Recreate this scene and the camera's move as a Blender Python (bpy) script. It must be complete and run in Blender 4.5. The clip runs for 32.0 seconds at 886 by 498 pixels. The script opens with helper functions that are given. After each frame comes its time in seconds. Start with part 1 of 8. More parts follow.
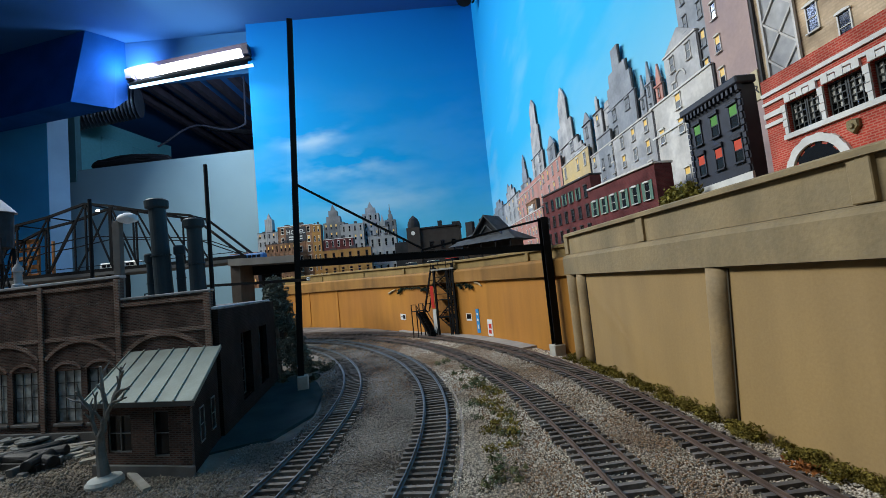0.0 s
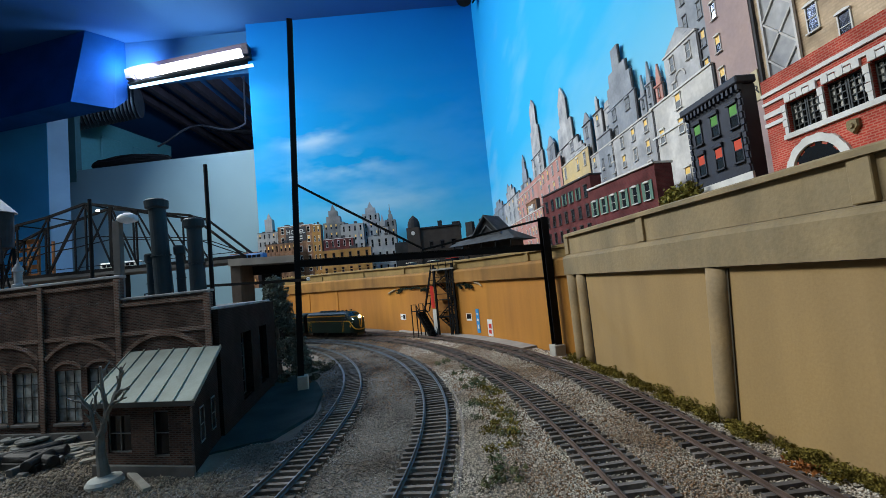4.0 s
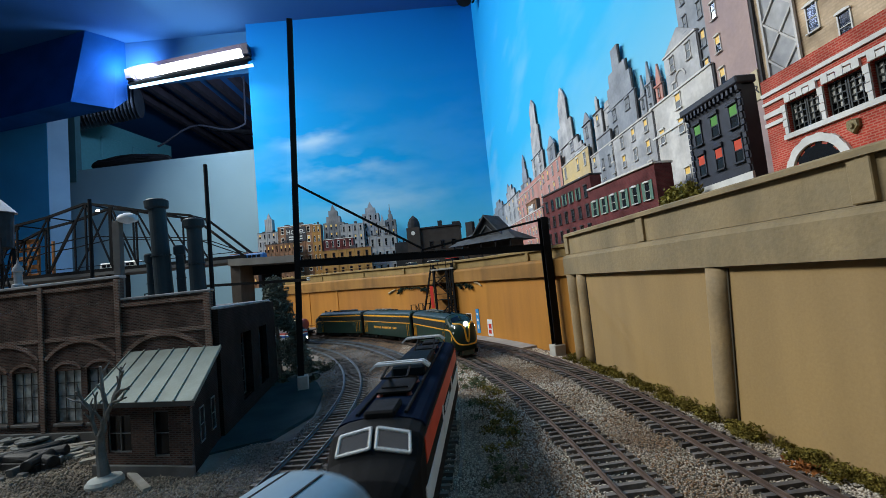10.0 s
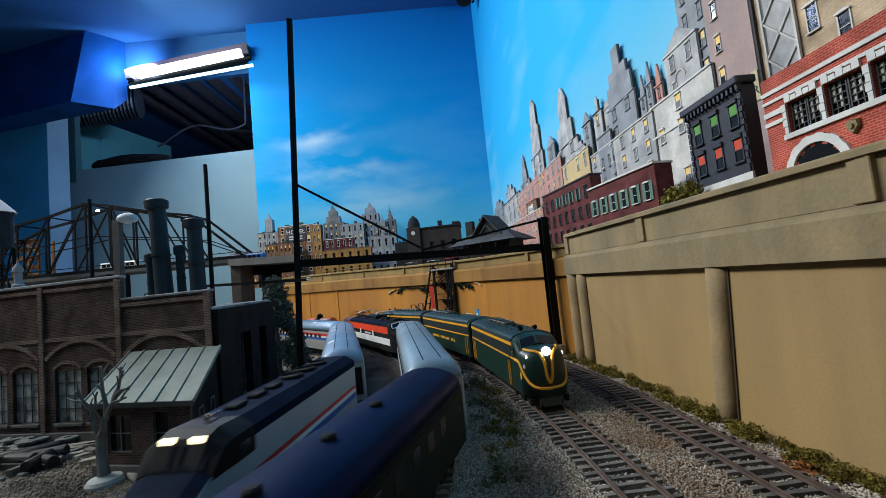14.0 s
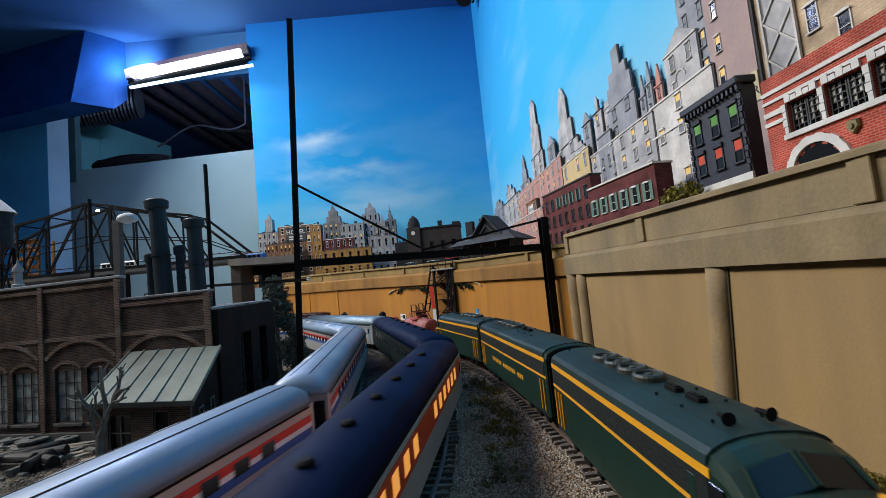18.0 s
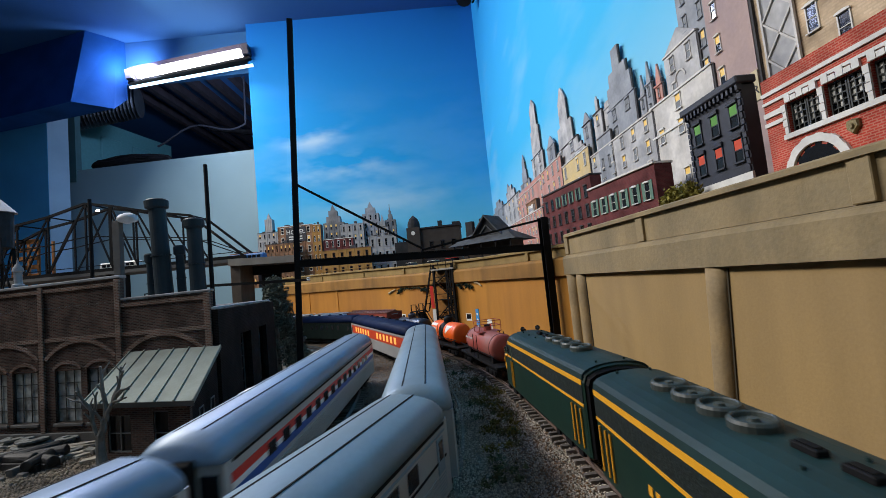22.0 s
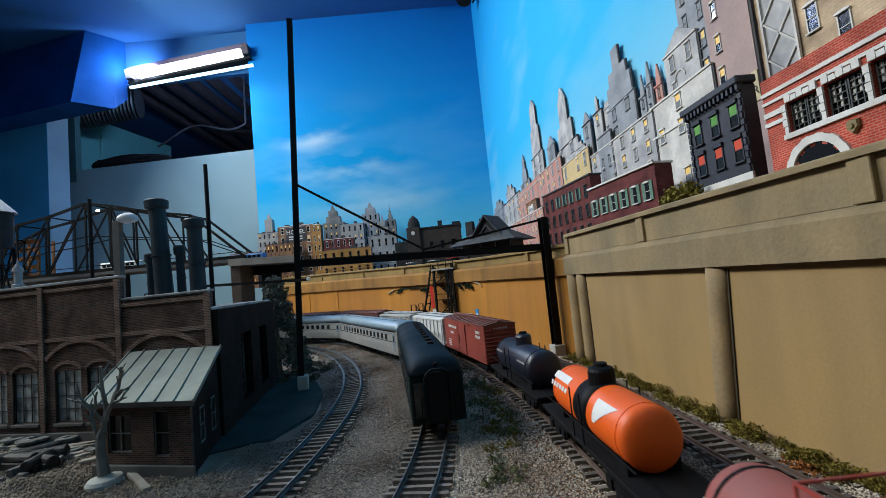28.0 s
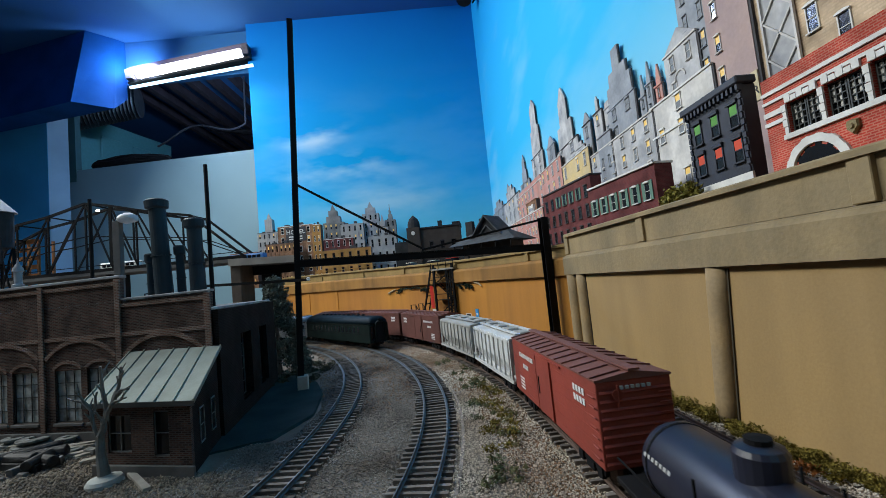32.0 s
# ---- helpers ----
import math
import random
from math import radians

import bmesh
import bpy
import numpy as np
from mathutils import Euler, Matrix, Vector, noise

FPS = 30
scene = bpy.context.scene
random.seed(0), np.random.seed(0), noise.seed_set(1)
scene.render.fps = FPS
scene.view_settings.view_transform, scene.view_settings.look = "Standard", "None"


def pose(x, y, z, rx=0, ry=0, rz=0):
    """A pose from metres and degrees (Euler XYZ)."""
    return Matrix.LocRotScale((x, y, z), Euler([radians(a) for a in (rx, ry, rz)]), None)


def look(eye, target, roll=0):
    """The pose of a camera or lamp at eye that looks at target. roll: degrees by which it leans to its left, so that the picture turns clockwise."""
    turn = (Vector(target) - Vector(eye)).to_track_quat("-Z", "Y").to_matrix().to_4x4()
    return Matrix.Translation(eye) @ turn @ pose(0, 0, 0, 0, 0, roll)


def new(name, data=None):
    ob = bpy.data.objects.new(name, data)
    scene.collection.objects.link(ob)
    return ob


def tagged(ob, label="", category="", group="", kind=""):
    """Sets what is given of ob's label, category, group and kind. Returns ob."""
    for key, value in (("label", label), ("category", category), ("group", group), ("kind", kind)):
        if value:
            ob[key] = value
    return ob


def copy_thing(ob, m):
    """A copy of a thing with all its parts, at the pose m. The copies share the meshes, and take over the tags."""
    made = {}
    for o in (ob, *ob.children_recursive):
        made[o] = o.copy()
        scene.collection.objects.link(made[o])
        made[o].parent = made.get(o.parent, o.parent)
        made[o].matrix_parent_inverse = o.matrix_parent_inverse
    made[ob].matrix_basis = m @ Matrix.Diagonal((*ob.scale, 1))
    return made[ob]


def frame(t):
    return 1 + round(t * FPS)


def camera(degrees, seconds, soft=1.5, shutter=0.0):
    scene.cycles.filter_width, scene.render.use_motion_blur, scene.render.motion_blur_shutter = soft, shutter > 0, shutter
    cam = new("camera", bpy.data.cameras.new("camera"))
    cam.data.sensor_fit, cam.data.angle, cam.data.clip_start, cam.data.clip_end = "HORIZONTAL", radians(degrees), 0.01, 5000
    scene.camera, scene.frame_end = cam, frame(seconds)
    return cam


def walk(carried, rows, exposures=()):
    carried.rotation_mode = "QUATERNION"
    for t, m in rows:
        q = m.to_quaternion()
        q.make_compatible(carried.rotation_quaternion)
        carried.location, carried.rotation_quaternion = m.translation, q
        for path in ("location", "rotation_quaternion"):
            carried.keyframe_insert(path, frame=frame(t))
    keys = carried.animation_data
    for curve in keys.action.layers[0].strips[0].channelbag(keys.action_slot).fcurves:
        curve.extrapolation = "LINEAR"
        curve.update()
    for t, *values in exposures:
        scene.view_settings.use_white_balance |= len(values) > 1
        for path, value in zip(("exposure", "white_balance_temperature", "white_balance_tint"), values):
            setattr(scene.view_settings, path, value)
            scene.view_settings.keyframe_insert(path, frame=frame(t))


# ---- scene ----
EXPO = 0.0
LAMP_A, LAMP_B, LAMP_C, LAMP_D = 0.85, 0.15, 31.0, 8.0
# A model railway in HO scale (gauge 16.5 mm). Building code below is in millimetres; K turns it into metres.
K = 0.001

# ---- camera: stands still on the layout, just above the tracks ----
cam = camera(93.7, 32.0, soft=0.75, shutter=0.5)
EYE = look((0, 0, 0.096), (0, 1, 0.096 + math.tan(0.072)), roll=-5.67)
walk(cam, [(0, EYE), (32.0, EYE)], exposures=[(0, EXPO, 6500, 10), (14.5, EXPO, 6500, 10), (16.5, EXPO, 6900, 17), (23.0, EXPO, 6900, 17), (27.5, EXPO, 6550, 11), (32.0, EXPO, 6500, 10)])

# ---- world and lamps ----
world = bpy.data.worlds.new("room_dark")
world.use_nodes = True
world.node_tree.nodes["Background"].inputs[0].default_value = (0.02, 0.025, 0.035, 1)
world.node_tree.nodes["Background"].inputs[1].default_value = 0.3
scene.world = world


def area_lamp(name, at, target, sx, sy, watts, colour):
    d = bpy.data.lights.new(name, "AREA")
    d.shape, d.size, d.size_y, d.energy, d.color = "RECTANGLE", sx, sy, watts, colour
    ob = new(name, d)
    ob.matrix_basis = look(at, target)
    return ob


# unseen ceiling light over the aisle, placed by the shadows, and the short tube over the opening
# near and side lamps are unseen fills, added to brighten the layout
area_lamp("ceiling_light_near", (-0.55, -0.35, 1.10), (-0.45, 0.2, 0), 1.2, 0.16, LAMP_A, (0.86, 0.94, 1.0))
area_lamp("ceiling_light_side", (-0.25, 0.62, 1.13), (0.05, 0.7, 0), 0.5, 0.10, LAMP_B, (1.0, 0.90, 0.72))
area_lamp("ceiling_light_aisle", (-1.15, 0.62, 1.05), (0.05, 0.50, 0.1), 1.4, 0.22, LAMP_C, (0.955, 0.985, 0.945))
area_lamp("tube_light", (-0.90, 1.50, 0.99), (-0.95, 1.1, 0.5), 0.44, 0.03, LAMP_D, (0.50, 0.66, 1.0))
area_lamp("tube_light_back", (-0.95, 1.60, 1.02), (-1.5, 2.6, 0.9), 0.44, 0.03, LAMP_D * 1.1, (0.50, 0.66, 1.0))

# ---- materials ----
MATS = {}


def nodes_of(name):
    m = bpy.data.materials.new(name)
    m.use_nodes = True
    nt = m.node_tree
    return m, nt, nt.nodes["Principled BSDF"]


def mat(name, rgb, rough=0.6, metal=0.0, vary=0.25, size=8.0, grain=120.0, bump=0.15, other=None, spec=0.5, isl=0.0, streak=0.0):
    """Painted or raw surface: a broad stain pattern (size, in patches a decimetre), fine grain, bump; streak: runs of dirt down the face."""
    if name in MATS:
        return MATS[name]
    m, nt, b = nodes_of(name)
    L, N = nt.links.new, nt.nodes.new
    tc = N("ShaderNodeTexCoord")
    n1, n2 = N("ShaderNodeTexNoise"), N("ShaderNodeTexNoise")
    n1.inputs["Scale"].default_value, n1.inputs["Detail"].default_value = size * 10, 5
    n2.inputs["Scale"].default_value, n2.inputs["Detail"].default_value = grain * 10, 3
    L(tc.outputs["Object"], n1.inputs["Vector"])
    L(tc.outputs["Object"], n2.inputs["Vector"])
    mix1, mix2 = N("ShaderNodeMix"), N("ShaderNodeMix")
    mix1.data_type = mix2.data_type = "RGBA"
    o = other or tuple(c * (1 - vary) for c in rgb)
    mix1.inputs[6].default_value, mix1.inputs[7].default_value = (*rgb, 1), (*o, 1)
    ramp = N("ShaderNodeMapRange")
    ramp.inputs[1].default_value, ramp.inputs[2].default_value = 0.35, 0.68
    L(n1.outputs[0], ramp.inputs[0])
    L(ramp.outputs[0], mix1.inputs[0])
    g = N("ShaderNodeMapRange")
    g.inputs[3].default_value, g.inputs[4].default_value = 1 - vary * 0.5, 1 + vary * 0.5
    L(n2.outputs[0], g.inputs[0])
    mix2.blend_type = "MULTIPLY"
    mix2.inputs[0].default_value = 1.0
    L(mix1.outputs[2], mix2.inputs[6])
    L(g.outputs[0], mix2.inputs[7])
    out = mix2.outputs[2]
    if streak:
        mp, n3, sr, mix4 = N("ShaderNodeMapping"), N("ShaderNodeTexNoise"), N("ShaderNodeMapRange"), N("ShaderNodeMix")
        mp.inputs["Scale"].default_value = (26, 26, 3.2)
        n3.inputs["Scale"].default_value, n3.inputs["Detail"].default_value = 1.6, 6
        L(tc.outputs["Object"], mp.inputs["Vector"])
        L(mp.outputs[0], n3.inputs["Vector"])
        sr.inputs[1].default_value, sr.inputs[2].default_value = 0.42, 0.72
        sr.inputs[3].default_value, sr.inputs[4].default_value = 1 + streak * 0.25, 1 - streak
        L(n3.outputs[0], sr.inputs[0])
        mix4.data_type, mix4.blend_type = "RGBA", "MULTIPLY"
        mix4.inputs[0].default_value = 1.0
        L(out, mix4.inputs[6])
        L(sr.outputs[0], mix4.inputs[7])
        out = mix4.outputs[2]
    if isl:
        inf = N("ShaderNodeNewGeometry") if isl < 0 else N("ShaderNodeObjectInfo")
        r = N("ShaderNodeMapRange")
        r.inputs[3].default_value, r.inputs[4].default_value = 1 - abs(isl), 1 + abs(isl)
        L(inf.outputs["Random Per Island" if isl < 0 else "Random"], r.inputs[0])
        mix3 = N("ShaderNodeMix")
        mix3.data_type, mix3.blend_type = "RGBA", "MULTIPLY"
        mix3.inputs[0].default_value = 1.0
        L(out, mix3.inputs[6])
        L(r.outputs[0], mix3.inputs[7])
        out = mix3.outputs[2]
    L(out, b.inputs["Base Color"])
    b.inputs["Metallic"].default_value = metal
    b.inputs["Specular IOR Level"].default_value = spec
    rr = N("ShaderNodeMapRange")
    rr.inputs[3].default_value, rr.inputs[4].default_value = max(0.05, rough - 0.12), min(1, rough + 0.12)
    L(n1.outputs[0], rr.inputs[0])
    L(rr.outputs[0], b.inputs["Roughness"])
    if bump:
        bp = N("ShaderNodeBump")
        bp.inputs["Strength"].default_value, bp.inputs["Distance"].default_value = bump, 0.0006
        L(n2.outputs[0], bp.inputs["Height"])
        L(bp.outputs[0], b.inputs["Normal"])
    MATS[name] = m
    return m


def glow(name, rgb, strength):
    if name in MATS:
        return MATS[name]
    m, nt, b = nodes_of(name)
    b.inputs["Base Color"].default_value = (*rgb, 1)
    b.inputs["Emission Color"].default_value = (*rgb, 1)
    b.inputs["Emission Strength"].default_value = strength
    MATS[name] = m
    return m


def brick_mat(name, rgb, mortar, scale=1.0, rough=0.85, other=None, bump=0.5):
    """Small moulded bricks, 2.6 by 0.9 mm at scale 1, on walls of any direction."""
    if name in MATS:
        return MATS[name]
    m, nt, b = nodes_of(name)
    L, N = nt.links.new, nt.nodes.new
    tc, sep, add, com = N("ShaderNodeTexCoord"), N("ShaderNodeSeparateXYZ"), N("ShaderNodeMath"), N("ShaderNodeCombineXYZ")
    L(tc.outputs["Object"], sep.inputs[0])
    L(sep.outputs[0], add.inputs[0])
    L(sep.outputs[1], add.inputs[1])
    L(add.outputs[0], com.inputs[0])
    L(sep.outputs[2], com.inputs[1])
    br, ns = N("ShaderNodeTexBrick"), N("ShaderNodeTexNoise")
    br.inputs["Scale"].default_value = 380 / scale
    br.inputs["Mortar Size"].default_value = 0.085
    br.inputs["Brick Width"].default_value, br.inputs["Row Height"].default_value = 1.0, 0.36
    o = other or tuple(c * 0.6 for c in rgb)
    br.inputs["Color1"].default_value, br.inputs["Color2"].default_value, br.inputs["Mortar"].default_value = (*rgb, 1), (*o, 1), (*mortar, 1)
    L(com.outputs[0], br.inputs["Vector"])
    ns.inputs["Scale"].default_value, ns.inputs["Detail"].default_value = 60, 5
    L(tc.outputs["Object"], ns.inputs["Vector"])
    mx, mr = N("ShaderNodeMix"), N("ShaderNodeMapRange")
    mx.data_type, mx.blend_type = "RGBA", "MULTIPLY"
    mx.inputs[0].default_value = 1
    mr.inputs[1].default_value, mr.inputs[2].default_value = 0.3, 0.7
    mr.inputs[3].default_value, mr.inputs[4].default_value = 0.55, 1.3
    L(ns.outputs[0], mr.inputs[0])
    L(br.outputs[0], mx.inputs[6])
    L(mr.outputs[0], mx.inputs[7])
    L(mx.outputs[2], b.inputs["Base Color"])
    b.inputs["Roughness"].default_value = rough
    b.inputs["Specular IOR Level"].default_value = 0.12
    bp = N("ShaderNodeBump")
    bp.inputs["Strength"].default_value, bp.inputs["Distance"].default_value, bp.invert = bump, 0.0004, True
    L(br.outputs[1], bp.inputs["Height"])
    L(bp.outputs[0], b.inputs["Normal"])
    MATS[name] = m
    return m


def sky_mat(name, low, mid, high, z0, z1, z2, cloud=0.35, blobs=()):
    """Sky as painted on the wall: pale low down, deep blue above, brushed clouds."""
    m, nt, b = nodes_of(name)
    L, N = nt.links.new, nt.nodes.new
    geo, sep, ramp, ns, mp = N("ShaderNodeNewGeometry"), N("ShaderNodeSeparateXYZ"), N("ShaderNodeValToRGB"), N("ShaderNodeTexNoise"), N("ShaderNodeMapping")
    L(geo.outputs["Position"], sep.inputs[0])
    mr = N("ShaderNodeMapRange")
    mr.inputs[1].default_value, mr.inputs[2].default_value = z0, z2
    L(sep.outputs[2], mr.inputs[0])
    L(mr.outputs[0], ramp.inputs[0])
    e = ramp.color_ramp.elements
    e[0].color, e[1].color = (*low, 1), (*high, 1)
    k = e.new((z1 - z0) / (z2 - z0))
    k.color = (*mid, 1)
    mp.inputs["Scale"].default_value = (4.2, 4.2, 11.0)
    mp.inputs["Location"].default_value = (0.35, 0.2, 0.25)
    L(geo.outputs["Position"], mp.inputs["Vector"])
    L(mp.outputs[0], ns.inputs["Vector"])
    ns.inputs["Scale"].default_value, ns.inputs["Detail"].default_value, ns.inputs["Roughness"].default_value = 1.0, 4, 0.45
    c1, c2, mul = N("ShaderNodeMapRange"), N("ShaderNodeMapRange"), N("ShaderNodeMath")
    c1.inputs[1].default_value, c1.inputs[2].default_value = (0.40, 0.64) if blobs else (0.50, 0.78)
    L(ns.outputs[0], c1.inputs[0])
    c2.inputs[1].default_value, c2.inputs[2].default_value, c2.inputs[3].default_value, c2.inputs[4].default_value = 0.62, 0.95, cloud, 0.0
    L(sep.outputs[2], c2.inputs[0])
    mul.operation = "MULTIPLY"
    L(c1.outputs[0], mul.inputs[0])
    L(c2.outputs[0], mul.inputs[1])
    # brushed cloud banks: (centre, half sizes, strength)
    cover = mul.outputs[0]
    for at, half, most in blobs:
        bm_, ln, fall, soft, both = N("ShaderNodeMapping"), N("ShaderNodeVectorMath"), N("ShaderNodeMapRange"), N("ShaderNodeMath"), N("ShaderNodeMath")
        bm_.inputs["Scale"].default_value = [1 / h for h in half]
        bm_.inputs["Location"].default_value = [-c / h for c, h in zip(at, half)]
        ln.operation, soft.operation, both.operation = "LENGTH", "MULTIPLY", "ADD"
        L(geo.outputs["Position"], bm_.inputs["Vector"])
        L(bm_.outputs[0], ln.inputs[0])
        fall.interpolation_type = "SMOOTHSTEP"
        fall.inputs[1].default_value, fall.inputs[2].default_value, fall.inputs[3].default_value, fall.inputs[4].default_value = 0.0, 1.0, most, 0.0
        L(ln.outputs["Value"], fall.inputs[0])
        L(fall.outputs[0], soft.inputs[0])
        L(c1.outputs[0], soft.inputs[1])
        L(cover, both.inputs[0])
        L(soft.outputs[0], both.inputs[1])
        cover = both.outputs[0]
    mx = N("ShaderNodeMix")
    mx.data_type = "RGBA"
    L(cover, mx.inputs[0])
    L(ramp.outputs[0], mx.inputs[6])
    mx.inputs[7].default_value = (0.72, 0.80, 0.74, 1)
    L(mx.outputs[2], b.inputs["Base Color"])
    b.inputs["Roughness"].default_value = 0.75
    b.inputs["Specular IOR Level"].default_value = 0.12
    MATS[name] = m
    return m


# ---- building helpers (millimetres) ----
def part(name, bm, material, parent=None, label="", bevel=0.0, smooth=False):
    """One mesh object from a bmesh in millimetres, under its thing or part."""
    if bevel:
        bmesh.ops.bevel(bm, geom=bm.edges[:], offset=bevel, segments=1, affect="EDGES", clamp_overlap=True)
    bmesh.ops.scale(bm, vec=(K, K, K), verts=bm.verts[:])
    me = bpy.data.meshes.new(name)
    bm.to_mesh(me)
    bm.free()
    for p in me.polygons:
        p.use_smooth = smooth
    for m in material if isinstance(material, (list, tuple)) else [material]:
        me.materials.append(m)
    ob = new(name, me)
    if parent:
        ob.parent = parent
    if label:
        ob["label"] = label
    return ob


def again(ob, x, y, z, rz=0.0, parent=None, sc=None, rx=0.0, ry=0.0, name=None):
    """Another object on ob's mesh, at millimetres in its parent's space."""
    o = new(name or ob.name.split(".")[0], ob.data)
    o.parent = parent or ob.parent
    o.matrix_basis = pose(x * K, y * K, z * K, rx, ry, rz)
    if sc:
        o.scale = sc
    if "label" in ob:
        o["label"] = ob["label"]
    return o


def put(ob, x, y, z, rz=0.0, rx=0.0, ry=0.0):
    ob.matrix_basis = pose(x * K, y * K, z * K, rx, ry, rz)
    return ob


def BM():
    return bmesh.new()


def box(bm, x0, x1, y0, y1, z0, z1, mi=0):
    v = [bm.verts.new((x, y, z)) for x in (x0, x1) for y in (y0, y1) for z in (z0, z1)]
    for f in ((0, 1, 3, 2), (4, 6, 7, 5), (0, 4, 5, 1), (2, 3, 7, 6), (0, 2, 6, 4), (1, 5, 7, 3)):
        bm.faces.new([v[i] for i in f]).material_index = mi
    return bm


def loft(bm, rings, close=True, caps=True, mi=0):
    """Skin over rings of points (closed loops if close)."""
    R = [[bm.verts.new(p) for p in r] for r in rings]
    n = len(R[0])
    for a, b in zip(R, R[1:]):
        for i in range(n if close else n - 1):
            j = (i + 1) % n
            bm.faces.new((a[i], a[j], b[j], b[i])).material_index = mi
    if caps and close:
        bm.faces.new(R[0][::-1]).material_index = mi
        bm.faces.new(R[-1]).material_index = mi
    return bm


def tube(bm, p0, p1, r0, r1=None, n=8, mi=0, caps=True):
    p0, p1 = Vector(p0), Vector(p1)
    r1 = r0 if r1 is None else r1
    d = (p1 - p0).normalized()
    a = d.orthogonal().normalized()
    b = d.cross(a)
    loft(bm, [[p + r * (math.cos(t) * a + math.sin(t) * b) for t in [2 * math.pi * (i + 0.5) / n for i in range(n)]] for p, r in ((p0, r0), (p1, r1))], caps=caps, mi=mi)
    return bm


def lathe(bm, prof, n=16, x=0, y=0, z=0, axis="z", mi=0):
    """Turned body from (radius, height) pairs."""
    rings = []
    for r, h in prof:
        ring = []
        for i in range(n):
            t = 2 * math.pi * i / n
            c, s = r * math.cos(t), r * math.sin(t)
            ring.append((x + c, y + s, z + h) if axis == "z" else (x + h, y + c, z + s) if axis == "x" else (x + s, y + h, z + c))
        rings.append(ring)
    return loft(bm, rings, mi=mi)


def beam(bm, p0, p1, w, h=None, mi=0):
    """A square bar between two points; w across, h upright."""
    p0, p1 = Vector(p0), Vector(p1)
    h = h or w
    d = (p1 - p0).normalized()
    side = d.cross(Vector((0, 0, 1)))
    side = side.normalized() if side.length > 1e-4 else Vector((1, 0, 0))
    up = side.cross(d)
    loft(bm, [[p + a * side * w / 2 + b * up * h / 2 for a, b in ((-1, -1), (1, -1), (1, 1), (-1, 1))] for p in (p0, p1)], mi=mi)
    return bm


def empty(name, x=0, y=0, z=0, rz=0, label="", category="", group="", kind=""):
    ob = new(name)
    ob.empty_display_size = 0.02
    ob.matrix_basis = pose(x * K, y * K, z * K, 0, 0, rz)
    return tagged(ob, label, category, group, kind)


def noisy(bm, amp, freq, seed=0):
    for v in bm.verts:
        p = v.co * freq + Vector((seed * 7.3, seed * 3.1, seed))
        v.co += amp * Vector(noise.noise_vector(p))
    return bm
# ---- material set ----
TAN = mat("tan_wall_paint", (0.37, 0.235, 0.085), 0.8, vary=0.22, size=0.55, grain=70, bump=0.12, other=(0.275, 0.185, 0.085), streak=0.13)
TAN_DARK = mat("tan_ledge_paint", (0.285, 0.21, 0.105), 0.85, vary=0.35, size=2.4, grain=45, bump=0.5, other=(0.21, 0.165, 0.095), streak=0.22)
# back wall's orange: warm light falling there is put into the paint
OCHRE = mat("ochre_wall_paint", (0.44, 0.185, 0.018), 0.75, vary=0.2, size=0.6, grain=60, bump=0.1, other=(0.35, 0.14, 0.022), streak=0.2)
OCHRE_TOP = mat("olive_parapet_paint", (0.27, 0.18, 0.06), 0.85, vary=0.3, size=1.5, grain=70, bump=0.3, streak=0.3)
OCHRE_BEAM = mat("ochre_ledge_paint", (0.30, 0.145, 0.028), 0.85, vary=0.3, size=1.5, grain=70, bump=0.3, streak=0.3)
BLACK = mat("black_steel_paint", (0.005, 0.005, 0.006), 0.6, vary=0.3, size=6, grain=90, bump=0.1, spec=0.15)
SOOT = mat("sooty_black_plastic", (0.010, 0.010, 0.011), 0.75, vary=0.4, size=5, grain=90, bump=0.2, spec=0.12)
CONC = mat("concrete", (0.42, 0.40, 0.35), 0.9, vary=0.3, size=5, grain=80, bump=0.4)
PLAT = mat("platform_grey", (0.30, 0.28, 0.25), 0.9, vary=0.25, size=4, grain=90, bump=0.3)
TIE = mat("tie_wood", (0.17, 0.148, 0.13), 0.9, vary=0.5, size=10, grain=60, bump=0.5, spec=0.2, isl=0.45)
TIE_J = mat("tie_wood_far", (0.14, 0.118, 0.10), 0.9, vary=0.5, size=10, grain=60, bump=0.5, spec=0.2, isl=-0.45)
RAIL = mat("nickel_rail", (0.10, 0.12, 0.135), 0.55, metal=0.55, vary=0.3, size=8, grain=40, bump=0.0)
RAIL_RUST = mat("weathered_rail", (0.13, 0.088, 0.068), 0.6, metal=0.35, vary=0.4, size=8, grain=40, bump=0.1)
GROUND = mat("grey_ballast_bed", (0.165, 0.138, 0.112), 0.95, vary=0.6, size=2.2, grain=110, bump=1.0, other=(0.06, 0.046, 0.032))
STONE = mat("ballast_stone", (0.64, 0.585, 0.49), 0.95, vary=0.35, size=1.3, grain=60, bump=0.2, other=(0.24, 0.165, 0.105), spec=0.2, isl=-0.42)
STONE_D = mat("dark_ballast_stone", (0.27, 0.255, 0.235), 0.95, vary=0.35, size=1.6, grain=60, bump=0.2, other=(0.062, 0.050, 0.040), spec=0.2, isl=-0.42)
SLATE = mat("wet_green_yard_paint", (0.014, 0.036, 0.038), 0.9, vary=0.3, size=4, grain=70, bump=0.3, spec=0.15)
